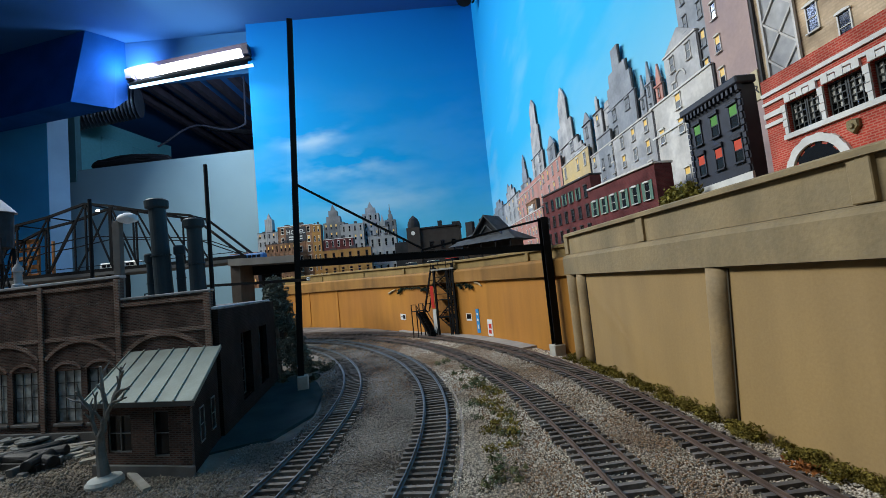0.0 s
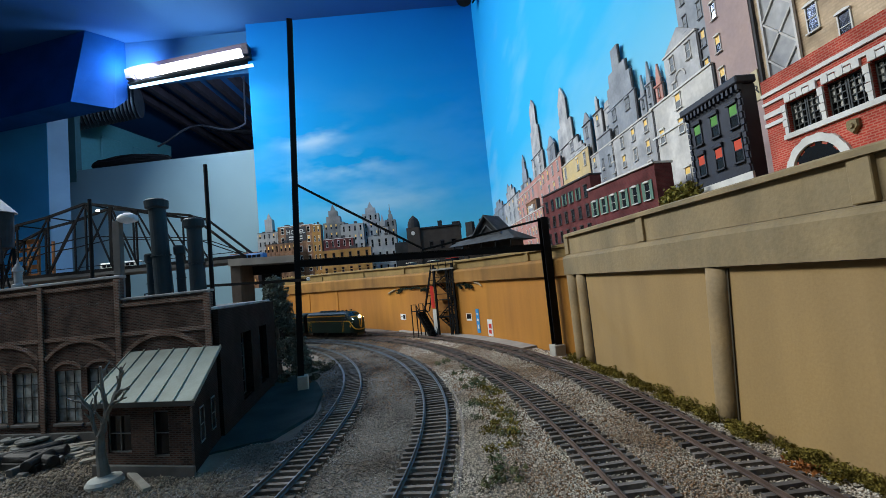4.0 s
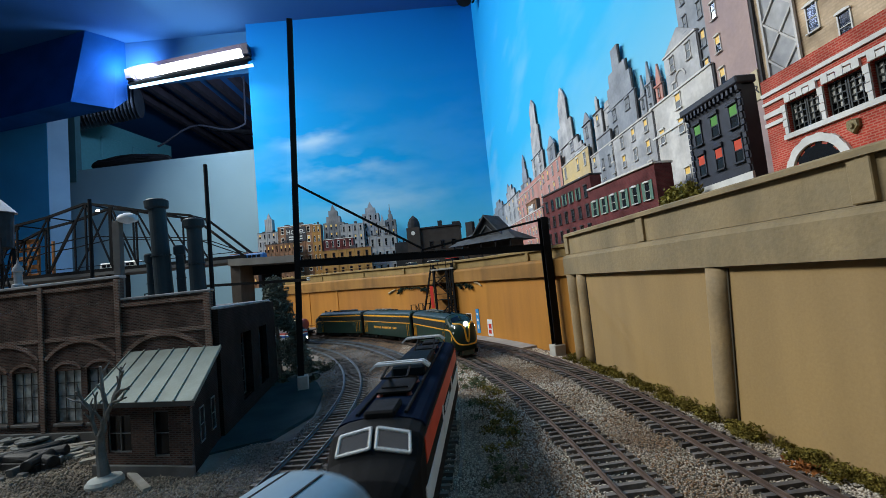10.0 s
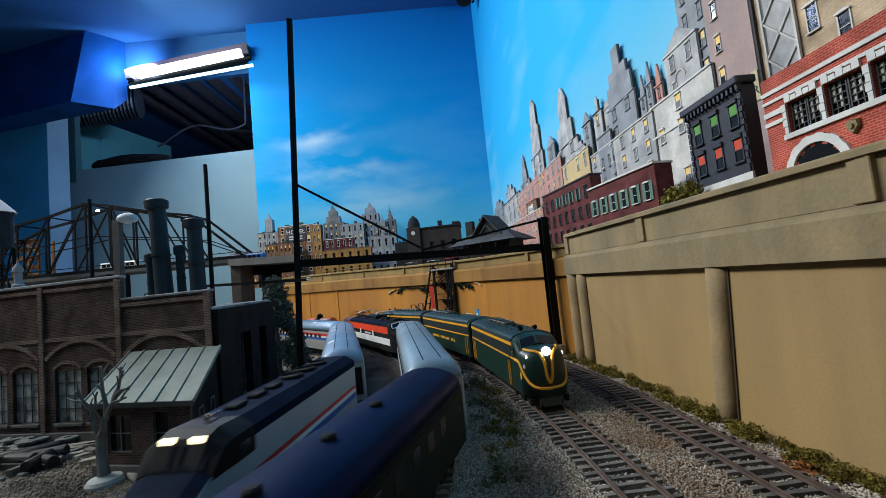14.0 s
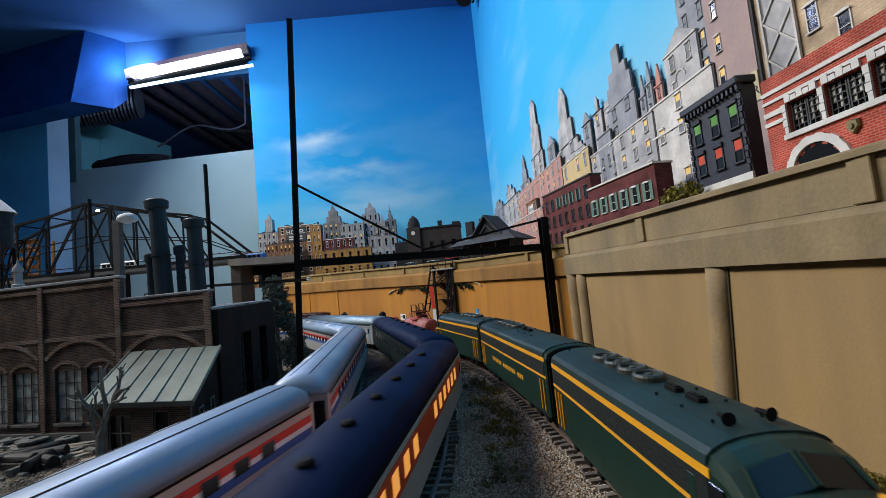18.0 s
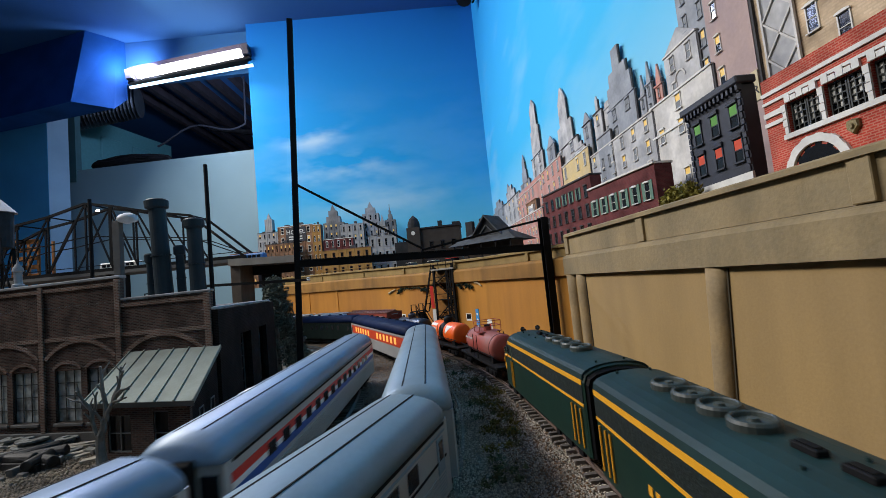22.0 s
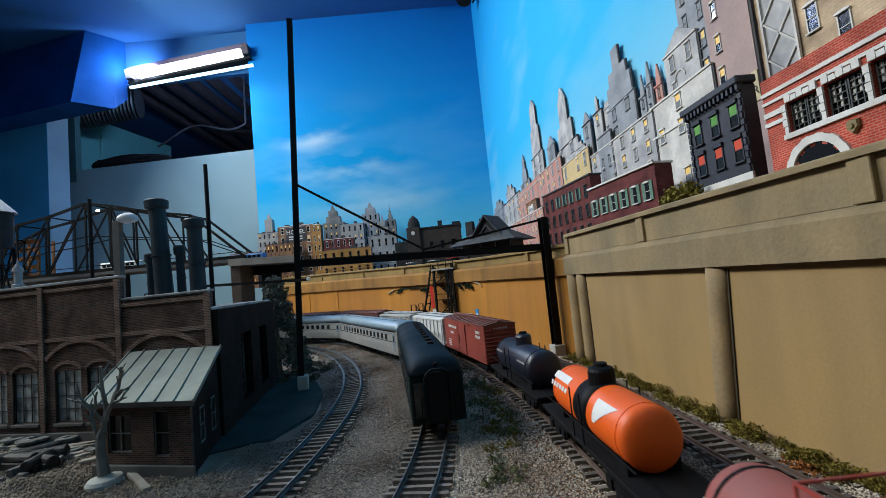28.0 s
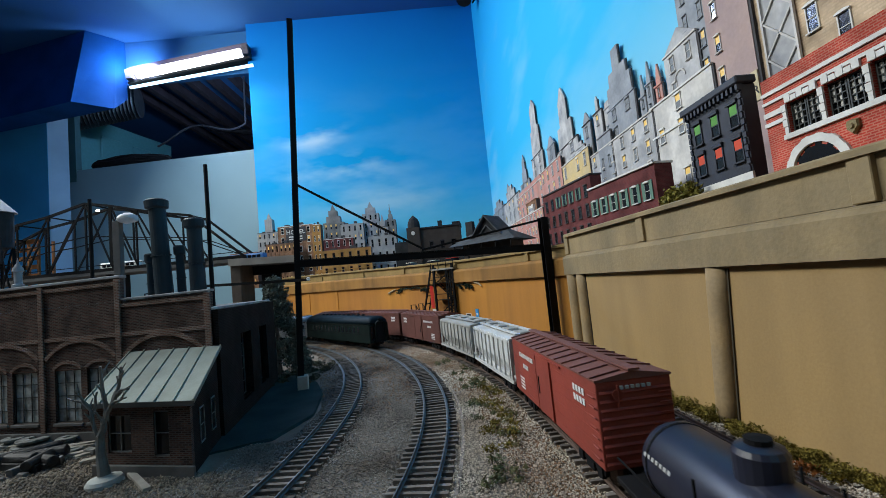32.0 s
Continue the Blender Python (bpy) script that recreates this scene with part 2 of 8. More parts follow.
SKY_B = sky_mat("sky_painted_wall", (0.12, 0.53, 0.68), (0.0, 0.315, 0.645), (0.0, 0.135, 0.48), 0.18, 0.50, 1.15, 0.05,
                blobs=(((-0.46, 1.55, 0.69), (0.20, 0.5, 0.085), 0.55), ((-0.36, 1.55, 0.55), (0.38, 0.5, 0.10), 0.42), ((-0.20, 1.55, 0.42), (0.45, 0.5, 0.11), 0.28)))
SKY_R = sky_mat("sky_painted_side_wall", (0.36, 0.66, 0.76), (0.030, 0.43, 0.76), (0.003, 0.28, 0.74), 0.15, 0.42, 1.15, 0.16)
SKY_L = mat("night_blue_wall_paint", (0.04, 0.34, 0.60), 0.8, vary=0.3, size=0.3, grain=40, bump=0.05)
PANEL = mat("pale_grey_partition", (0.185, 0.30, 0.335), 0.7, vary=0.12, size=0.3, grain=50, bump=0.05)
CEIL = mat("ceiling_blue_grey", (0.016, 0.125, 0.34), 0.85, vary=0.15, size=0.2, grain=40, bump=0.05)
ROOM = mat("room_plaster", (0.20, 0.205, 0.21), 0.85, vary=0.1, size=0.2, grain=40, bump=0.05)
MOSS = mat("moss_foam", (0.175, 0.138, 0.030), 1.0, vary=0.5, size=5, grain=50, bump=0.8, other=(0.11, 0.085, 0.018), isl=-0.5, spec=0.1)
GREEN_TURF = mat("green_turf", (0.055, 0.085, 0.04), 1.0, vary=0.5, size=8, grain=60, bump=0.8, other=(0.16, 0.13, 0.05), isl=-0.4)
STREET = mat("street_asphalt", (0.09, 0.09, 0.09), 0.9, vary=0.2, size=3, grain=90, bump=0.3)

# ---- tracks: plan curves ----
NODE = (0.0, 0.15, 0.30, 0.45, 0.60, 0.80, 1.00, 1.40)


class Line:
    """A track's centre line: start, heading from +y to the left, curvature at the nodes; straight beyond."""

    def __init__(self, x, y, turn, bends, lead):
        ds = 0.005
        k = np.interp(np.arange(0, 4.6, ds), NODE, bends)
        fwd, th = [(x, y, turn)], turn
        px, py = x, y
        for kk in k:
            if th >= math.pi / 2:
                th, kk = math.pi / 2, 0
            th += kk * ds
            px, py = px - math.sin(th) * ds, py + math.cos(th) * ds
            fwd.append((px, py, th))
        back, th = [], turn
        px, py = x, y
        for i in range(int(3.6 / ds)):
            th -= (lead if i * ds < 0.12 else 0) * ds
            px, py = px + math.sin(th) * ds, py - math.cos(th) * ds
            back.append((px, py, th))
        self.a = np.array(back[::-1] + fwd)
        self.s = (np.arange(len(self.a)) - len(back)) * ds

    def at(self, s):
        return tuple(float(np.interp(s, self.s, self.a[:, i])) for i in range(3))

    def side(self, s, off):
        x, y, th = self.at(s)
        return (x + off * math.cos(th), y + off * math.sin(th))


T1 = Line(-0.1190, 0.1016, -0.217, (0.706, 1.164, 1.684, 1.275, 1.477, 2.5, 2.3, 2.2), 1.4)
T2 = Line(-0.0485, 0.0990, -0.321, (1.587, 1.569, 1.567, 1.205, 1.2, 1.95, 1.85, 1.75), 0.6)
T3 = Line(0.0763, 0.0997, 0.023, (0.28, 0.584, 0.897, 1.167, 1.324, 1.4, 1.4, 1.42), 0.2)
T4 = Line(0.1375, 0.1006, 0.085, (-0.45, 0.2, 1.235, 1.297, 1.173, 1.12, 1.06, 1.05), 0.6)
GZ = -5.2       # top of the ballast bed under the ties


def strip(bm, line, prof, s0, s1, ds):
    """Sweep a profile of (off, z) along a track (millimetres)."""
    rings = []
    s = s0
    while s <= s1 + 1e-9:
        rings.append([(*(c * 1000 for c in line.side(s, o * K)), z) for o, z in prof])
        s += ds
    return loft(bm, rings)


def track(name, line, rail, label):
    tr = empty(name, label=label, category="railway track", group="tracks on the curve", kind="structure")
    for sgn in (-1, 1):
        c = 8.25 * sgn + 0.4 * sgn
        prof = [(c - 1.1, -2.3), (c + 1.1, -2.3), (c + 1.1, -1.9), (c + 0.22, -1.6), (c + 0.22, -0.8), (c + 0.38, -0.6), (c + 0.38, -0.05), (c + 0.3, 0), (c - 0.3, 0), (c - 0.38, -0.05), (c - 0.38, -0.6), (c - 0.22, -0.8), (c - 0.22, -1.6), (c - 1.1, -1.9)]
        bm = strip(BM(), line, prof, -3.4, -0.2, 0.2)
        strip(bm, line, prof, -0.2, 1.4, 0.02)
        strip(bm, line, prof, 1.4, 4.2, 0.2)
        part("rail", bm, rail, tr)
    return tr


TRACKS = [
    track("track_1", T1, RAIL, "curved track with shiny nickel rails on dark ties"),
    track("track_2", T2, RAIL, "curved track with blue-grey nickel rails in grey ballast"),
    track("track_3", T3, RAIL_RUST, "main line track with rusty rails on dark ties"),
    track("track_4", T4, RAIL_RUST, "rusty main line track beside the retaining wall"),
]

# ---- ground: one sheet, finer where the camera looks ----
def ground_height(x, y):
    """Millimetres. Ballast bed with shallow troughs and lumps; paved yard by the engine house stays flat."""
    n = noise.noise((x * 0.03, y * 0.03, 1.7)) * 0.7 + noise.noise((x * 0.13, y * 0.13, 5.1)) * 0.45
    return GZ + n * (0.25 if x < -150 and y > 250 else 1.0)


bm = BM()
xs = [-4700, -3500, -2500, -1800, -1200, -900, -700, -600] + list(range(-520, 181, 5)) + [190, 330, 900]
ys = [-4800, -3600, -2400, -1200, -600, -300, -100] + list(range(0, 700, 5)) + list(range(700, 1300, 20)) + [1400, 1900]
grid = [[bm.verts.new((x, y, ground_height(x, y))) for x in xs] for y in ys]
for a, b in zip(grid, grid[1:]):
    for i in range(len(xs) - 1):
        bm.faces.new((a[i], a[i + 1], b[i + 1], b[i]))
tagged(part("ground", bm, GROUND, smooth=True), "brown and grey ballasted ground of the layout", "ground", kind="structure")

# paved yard between the engine house and the inner track
bm = BM()
loft(bm, [[(-178, 280, GZ - 1), (-132, 300, GZ - 1), (-118, 350, GZ - 1), (-131, 420, GZ - 1), (-152, 470, GZ - 1), (-200, 540, GZ - 1), (-260, 540, GZ - 1), (-230, 330, GZ - 1)],
          [(-178, 280, GZ + 1.6), (-134, 302, GZ + 1.6), (-120, 350, GZ + 1.6), (-133, 420, GZ + 1.6), (-154, 470, GZ + 1.6), (-202, 540, GZ + 1.6), (-260, 540, GZ + 1.6), (-230, 330, GZ + 1.6)]])
tagged(part("yard_pavement", bm, SLATE), "dark smooth pavement beside the engine house", "pavement", kind="structure")

# ---- retaining walls ----
def curve_points(pts, step):
    """Smooth run through plan points (x, y, lift), evenly spaced."""
    P = [Vector(p) for p in pts]
    out = []
    for i in range(len(P) - 1):
        p0, p1, p2, p3 = P[max(i - 1, 0)], P[i], P[i + 1], P[min(i + 2, len(P) - 1)]
        n = max(1, int((p2 - p1).length / step))
        for j in range(n):
            t = j / n
            out.append(0.5 * ((2 * p1) + (p2 - p0) * t + (2 * p0 - 5 * p1 + 4 * p2 - p3) * t * t + (3 * p1 - p0 - 3 * p2 + p3) * t ** 3))
    return out + [P[-1]]


def wall_run(bm, pts, prof):
    """Sweep (depth behind the face, z, share of the lift) along the wall's foot; the face looks to the left of the run."""
    rings = []
    for i, p in enumerate(pts):
        d = (pts[min(i + 1, len(pts) - 1)] - pts[max(i - 1, 0)])
        d.z = 0
        d.normalize()
        nrm = Vector((d.y, -d.x, 0))
        rings.append([(p.x + nrm.x * o, p.y + nrm.y * o, z + p.z * f) for o, z, f in prof])
    return loft(bm, rings)


RIGHT = curve_points([(230, -3600, 0), (196, -400, 0), (180, 60, 0), (168, 170, 0), (153, 300, 0), (141, 410, 0), (136, 462, 0)], 40)
BACK = curve_points([(152, 440, 0), (124, 510, 0), (94, 588, 1), (64, 655, 2), (35, 707, 3), (-52, 808, 6), (-119, 908, 10), (-202, 1022, 15), (-295, 1118, 19), (-424, 1228, 23), (-500, 1270, 25)], 30)


def wall(name, run, face, beam_paint, top, label, ztop, zledge):
    w = empty(name, label=label, category="retaining wall", kind="structure")
    part("panel", wall_run(BM(), run, [(0, -12, 0), (30, -12, 0), (30, zledge, .4), (0, zledge, .4)]), face, w)
    part("ledge_beam", wall_run(BM(), run, [(-5, zledge + .5, .4), (30, zledge + .5, .4), (30, zledge + 22, .7), (1, zledge + 22, .7), (-3.5, zledge + 20.5, .7), (-5, zledge + 18, .7)]), beam_paint, w)
    part("parapet", wall_run(BM(), run, [(2, zledge + 22.3, .7), (26, zledge + 22.3, .7), (26, ztop - 4, 1), (2, ztop - 4, 1)]), top, w)
    part("coping", wall_run(BM(), run, [(-1.5, ztop - 3.7, 1), (28, ztop - 3.7, 1), (28, ztop, 1), (0, ztop, 1), (-1.5, ztop - 1, 1)]), top, w)
    return w


W1 = wall("wall_east", RIGHT, TAN, TAN_DARK, TAN_DARK, "tan painted concrete retaining wall with ledge and parapet", 132, 87)
W2 = wall("wall_north", BACK, OCHRE, OCHRE_BEAM, OCHRE_TOP, "curved ochre retaining wall, warm light in its paint, with ledge and parapet", 123, 86)


def on_run(run, i, out=0.0):
    p, q = run[i], run[min(i + 1, len(run) - 1)]
    d = (q - p)
    d.z = 0
    d.normalize()
    return p + Vector((d.y, -d.x, 0)) * -out, math.degrees(math.atan2(d.y, d.x))


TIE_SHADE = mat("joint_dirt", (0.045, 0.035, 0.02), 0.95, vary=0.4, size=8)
# pilasters: half-round shafts on the near wall, square posts in the parapets
def pilaster(parent, x, y, rz, r, z1, material, lean=0.0):
    """Rounded shaft with a flat worn face and a groove on its near side; lean: degrees along the wall."""
    bm = BM()
    sec = [(2, r * 1.25), (-r * 0.55, r * 1.25), (-r * 0.9, r * 0.8), (-r * 1.0, r * 0.2), (-r * 0.98, -r * 0.4), (-r * 0.8, -r * 0.85), (-r * 0.35, -r * 1.15), (2, -r * 1.2)]
    loft(bm, [[(px, py, z) for px, py in sec] for z in (-10, 10, 40, 70, z1)])
    return put(part("pilaster", bm, material, parent, smooth=True), x, y, 0, rz, lean)


SHAFT = mat("worn_shaft_paint", (0.30, 0.205, 0.095), 0.85, vary=0.4, size=3, grain=40, bump=0.5, other=(0.20, 0.15, 0.085), streak=0.25)
for y in (253, 428, 60):
    x = float(np.interp(y, [60, 170, 300, 410, 462], [180, 168, 153, 141, 136]))
    pilaster(W1, x + 0.6, y, 7, 5.6, 87, SHAFT, 5.0 if y == 253 else 0.0)
    # shadow gap beside the shaft, drawn as a thin dark strip
    put(part("joint_groove", box(BM(), -0.2, 1, -0.6, 0.4, -10, 86.5), TIE_SHADE, W1, "dark strip for the shadow gap beside the shaft"), x + 0.2, y - 8.2, 0, 7, 5.0 if y == 253 else 0.0)
pilaster(W1, 137.5, 452, 7, 6, 87, SHAFT)
for y in (165, 318, 30, 461):
    x = float(np.interp(y, [0, 60, 170, 300, 410, 462], [185, 180, 168, 153, 141, 136]))
    bm = box(BM(), -1.6, 3, -4.5, 4.5, 109.5, 130.5)
    put(part("parapet_post", bm, TAN_DARK, W1, bevel=0.4), x + 1.6, y, 0, 6)
for i in (3, 8, 13, 19, 25):
    p, a = on_run(BACK, i, -1.2)
    bm = box(BM(), -3.5, 3.5, -1.2, 2, 108.5, 119.5)
    put(part("parapet_post", bm, OCHRE_TOP, W2, bevel=0.3), p.x, p.y, p.z * 0.75, a)
for i in (23, 27):
    p, a = on_run(BACK, i, 0)
    put(part("pilaster", box(BM(), -5, 5, -2, 2, -8, 86), OCHRE, W2, bevel=0.5), p.x, p.y, p.z * 0.3, a)

# platform strip along the back wall
bm = BM()
run = [p for p in BACK if 18 < p.x < 110] + [p for p in BACK if -110 < p.x <= 18]
rings = []
for i, p in enumerate(run):
    d = (run[min(i + 1, len(run) - 1)] - run[max(i - 1, 0)])
    d.z = 0
    d.normalize()
    n = Vector((-d.y, d.x, 0))
    w = 24 * min(1, (len(run) - i) / 6 + 0.15)
    rings.append([(p.x, p.y, GZ - 2), (p.x + n.x * w, p.y + n.y * w, GZ - 2), (p.x + n.x * w, p.y + n.y * w, -1.5), (p.x, p.y, -1.5)])
tagged(part("platform", loft(bm, rings), PLAT), "low grey platform slab along the ochre wall", "platform", kind="structure")

# upper street level behind the parapets
bm = BM()
rings = [[(p.x + 12, p.y + 6, 112 + p.z * .8), (300 if p.y < 800 else 260, p.y + 30, 112 + p.z * .8), (300 if p.y < 800 else 260, p.y + 30, 104), (p.x + 12, p.y + 6, 104)] for p in RIGHT[:-1]]
loft(bm, rings)
tagged(part("upper_street", bm, STREET), "grey upper street behind the parapet", "street", kind="structure")
bm = BM()
rings = []
for p in BACK:
    q = Vector((min(240, p.x + 240), 1560, 0)) if p.x > -650 else Vector((p.x, 1560, 0))
    rings.append([(p.x + 8, p.y + 8, 110 + p.z * .8), (q.x, q.y, 114 + p.z), (q.x, q.y, 100), (p.x + 8, p.y + 8, 100)])
loft(bm, rings)
tagged(part("upper_street_back", bm, STREET), "grey upper street behind the ochre wall", "street", kind="structure")

# ---- room shell ----
def slab(name, pts, thick, material, label, category="wall"):
    """A wall of some thickness over a plan line of two points, from z0 to z1."""
    (x0, y0), (x1, y1), z0, z1 = pts
    d = Vector((x1 - x0, y1 - y0, 0)).normalized()
    n = Vector((-d.y, d.x, 0)) * thick
    bm = BM()
    loft(bm, [[(x0, y0, z), (x1, y1, z), (x1 + n.x, y1 + n.y, z), (x0 + n.x, y0 + n.y, z)] for z in (z0, z1)])
    return tagged(part(name, bm, material), label, category, kind="structure")


slab("backdrop_north", ((215, 1562), (-682, 1550), -60, 1160), -40, SKY_B, "blue painted sky backdrop with soft white clouds", "backdrop")
slab("backdrop_east", ((425, -4800), (203, 1575), -60, 1160), -40, SKY_R, "pale blue painted sky backdrop behind the city flats", "backdrop")
slab("wall_partition", ((-3000, 1930), (-700, 1800), -60, 752), 30, PANEL, "pale grey partition below the open hatch")
slab("wall_west_blue", ((-3000, 1770), (-1652, 1740), -60, 1250), 20, SKY_L, "dark blue painted wall")
slab("wall_corner_strip", ((-1651, 1741), (-1612, 1798), -60, 1000), 10, mat("corner_strip_paint", (0.20, 0.34, 0.44), 0.75, vary=0.2, size=0.6), "pale narrow corner strip of wall")
slab("wall_south", ((-4800, -4800), (480, -4800), -1200, 1160), -40, ROOM, "plain plaster wall")
slab("wall_west", ((-4700, 3700), (-4700, -4800), -1200, 1800), -40, ROOM, "plain plaster wall")
slab("wall_far", ((400, 3600), (-4700, 3600), -1200, 1800), -40, ROOM, "plain plaster wall of the room behind")
tagged(part("door_jamb", box(BM(), -1690, -1628, 1850, 1880, 700, 1090), mat("jamb_teal", (0.03, 0.10, 0.115), 0.7, vary=0.2, size=1)), "dark teal door jamb beside the opening", "door frame", kind="structure")
slab("wall_return", ((-655, 1590), (-655, 3600), -60, 1800), -25, ROOM, "plaster return wall of the hatch")
for nm, x0, x1, y0, y1, z in (("ceiling", -4700, 480, -4800, 1590, 1160), ("ceiling_far", -4700, 480, 1590, 3640, 1330)):
    tagged(part(nm, box(BM(), x0, x1, y0, y1, z, z + 30), CEIL), "blue-grey painted ceiling", "ceiling", kind="structure")
# ---- rolling stock ----
SILVER = mat("silver_body_paint", (0.40, 0.40, 0.39), 0.42, metal=0.3, vary=0.12, size=2.5, grain=60, bump=0.05)
# blue reflected off the backdrop is mixed into these two roof colours
SILVER_ROOF = mat("silver_roof_paint", (0.19, 0.272, 0.325), 0.42, metal=0.1, vary=0.22, size=2, grain=60, bump=0.05, spec=0.45)
LAV_ROOF = mat("pale_blue_grey_roof", (0.18, 0.27, 0.38), 0.40, metal=0.1, vary=0.22, size=2, grain=60, bump=0.05, spec=0.45)
BLUE_ROOF = mat("midnight_blue_roof", (0.0035, 0.0105, 0.040), 0.55, vary=0.35, size=3, grain=60, bump=0.05, spec=0.04)
PULL_GREEN = mat("dark_coach_green", (0.008, 0.016, 0.015), 0.55, vary=0.3, size=4, grain=60, bump=0.08, spec=0.1)
CNJ = mat("loco_dark_green", (0.008, 0.030, 0.021), 0.40, vary=0.25, size=3, grain=70, bump=0.06)
CNJ_ROOF = mat("loco_green_roof", (0.012, 0.034, 0.034), 0.52, vary=0.4, size=3, grain=70, bump=0.08, spec=0.25)
NAVY_ROOF = mat("diesel_navy_roof", (0.004, 0.010, 0.026), 0.75, vary=0.4, size=4, grain=60, bump=0.1, spec=0.03)
FAN_GREY = mat("roof_fan_grey", (0.045, 0.058, 0.052), 0.5, vary=0.4, size=8, grain=60, bump=0.1)
YELLOW = mat("stripe_yellow", (0.80, 0.36, 0.02), 0.5, vary=0.12, size=6, grain=60, bump=0.0)
RED = mat("stripe_red", (0.60, 0.030, 0.020), 0.45, vary=0.1, size=6, grain=60, bump=0.0)
ORANGE_RED = mat("band_orange_red", (0.75, 0.060, 0.018), 0.42, vary=0.1, size=4, grain=60, bump=0.0)
WHITE = mat("white_paint", (0.72, 0.72, 0.70), 0.5, vary=0.12, size=6, grain=60, bump=0.05)
BLUE = mat("stripe_blue", (0.02, 0.09, 0.32), 0.45, vary=0.1, size=6, grain=60, bump=0.0)
GLASS = mat("dark_window_glass", (0.012, 0.014, 0.018), 0.12, vary=0.2, size=8, grain=30, bump=0.0)
BOX_RED = mat("boxcar_oxide_red", (0.27, 0.040, 0.022), 0.7, vary=0.3, size=3, grain=70, bump=0.2)
BOX_BROWN = mat("boxcar_brown", (0.11, 0.032, 0.022), 0.75, vary=0.3, size=3, grain=70, bump=0.2)
BOX_ROOF = mat("boxcar_roof_brown", (0.17, 0.060, 0.045), 0.75, vary=0.3, size=3, grain=70, bump=0.2)
HOP_WHITE = mat("hopper_pale_grey", (0.60, 0.61, 0.60), 0.6, vary=0.2, size=3, grain=70, bump=0.1)
HOP_GREY = mat("hopper_grey", (0.38, 0.38, 0.36), 0.65, vary=0.25, size=3, grain=70, bump=0.1)
TANK_ORANGE = mat("tank_orange", (0.84, 0.115, 0.006), 0.5, vary=0.12, size=2, grain=70, bump=0.03)
TANK_RED = mat("tank_faded_red", (0.34, 0.048, 0.034), 0.6, vary=0.25, size=3, grain=70, bump=0.05, other=(0.25, 0.10, 0.085))
TANK_BLACK = mat("tank_blue_black", (0.014, 0.016, 0.030), 0.4, vary=0.3, size=2, grain=70, bump=0.05)
CHROME = mat("worn_chrome", (0.7, 0.7, 0.7), 0.25, metal=1.0, vary=0.15, size=8, grain=40, bump=0.0)
LIT_YELLOW = glow("lit_coach_window_yellow", (1.0, 0.42, 0.09), 0.6)
HEADLIGHT = glow("headlight_bulb", (1.0, 0.93, 0.80), 60.0)
MARKER = glow("number_light", (0.95, 0.96, 1.0), 9.0)
CABLIGHT = glow("lit_cab_window", (1.0, 0.85, 0.50), 2.2)


def ring(x, w, zb, ze, zt, n=8):
    """Car section: flat floor, upright sides, arched roof."""
    pts = [(x, -w, zb), (x, w, zb), (x, w, ze)]
    for i in range(1, n):
        t = math.pi * i / n
        pts.append((x, w * math.cos(t), ze + (zt - ze) * math.sin(t) ** 0.8))
    return pts + [(x, -w, ze)]


def roof_ring(x, w, ze, zt, n=12):
    return [(x, w * math.cos(math.pi * i / n), ze + (zt - ze) * math.sin(math.pi * i / n) ** 0.75) for i in range(n + 1)]


TRUCK_CACHE = {}


def truck(parent, x, base=26.0, kind="coach"):
    """A truck with two side frames and wheelsets, as a part with sub-parts."""
    if kind not in TRUCK_CACHE:
        bm = BM()
        for s in (-1, 1):
            box(bm, -base / 2 - 4, base / 2 + 4, s * 12.2 - 1.0, s * 12.2 + 1.0, 4.2, 7.2)
            for xx in (-base / 2, base / 2):
                box(bm, xx - 2.4, xx + 2.4, s * 13.2 - 0.9, s * 13.2 + 0.9, 2.8, 7.4)
            box(bm, -4, 4, s * 13.0 - 1, s * 13.0 + 1, 2.6, 6.2)
        box(bm, -3, 3, -11.5, 11.5, 4.5, 8.5)
        me = part("truck", bm, SOOT)
        bw = BM()
        for s in (-1, 1):
            lathe(bw, [(5.3, s * 7.2 - 1.3), (5.3, s * 7.2 + 1.3)] if s < 0 else [(5.3, s * 7.2 - 1.3), (5.3, s * 7.2 + 1.3)], 14, axis="y", z=5.3)
        tube(bw, (0, -10, 5.3), (0, 10, 5.3), 1.0)
        wh = part("wheelset", bw, RAIL_RUST)
        TRUCK_CACHE[kind] = (me.data, wh.data)
        bpy.data.objects.remove(me)
        bpy.data.objects.remove(wh)
    md, wd = TRUCK_CACHE[kind]
    t = new("truck", md)
    t.parent = parent
    put(t, x, 0, 0)
    for xx in (-base / 2, base / 2):
        w = new("wheelset", wd)
        w.parent = t
        put(w, xx, 0, 0)
    return t


def coupler(parent, x):
    s = 1 if x > 0 else -1
    bm = box(BM(), min(x, x + 7 * s), max(x, x + 7 * s), -1.2, 1.2, 6.5, 9)
    box(bm, x + 5 * s - 1.6, x + 5 * s + 1.6, -2.4, 2.4, 6, 9.6)
    part("coupler", bm, SOOT, parent, bevel=0.3)


def window_row(car, xs, w, h, y, z, material, frame_mat=None, name="window"):
    """Panes let into both sides; each is its own part."""
    bm = box(BM(), -w / 2, w / 2, -0.28, 0.28, -h / 2, h / 2)
    first = None
    for s in (-1, 1):
        for x in xs:
            if first is None:
                first = put(part(name, bm, material, car, bevel=0.12), x, s * y, z)
            else:
                again(first, x, s * y, z)


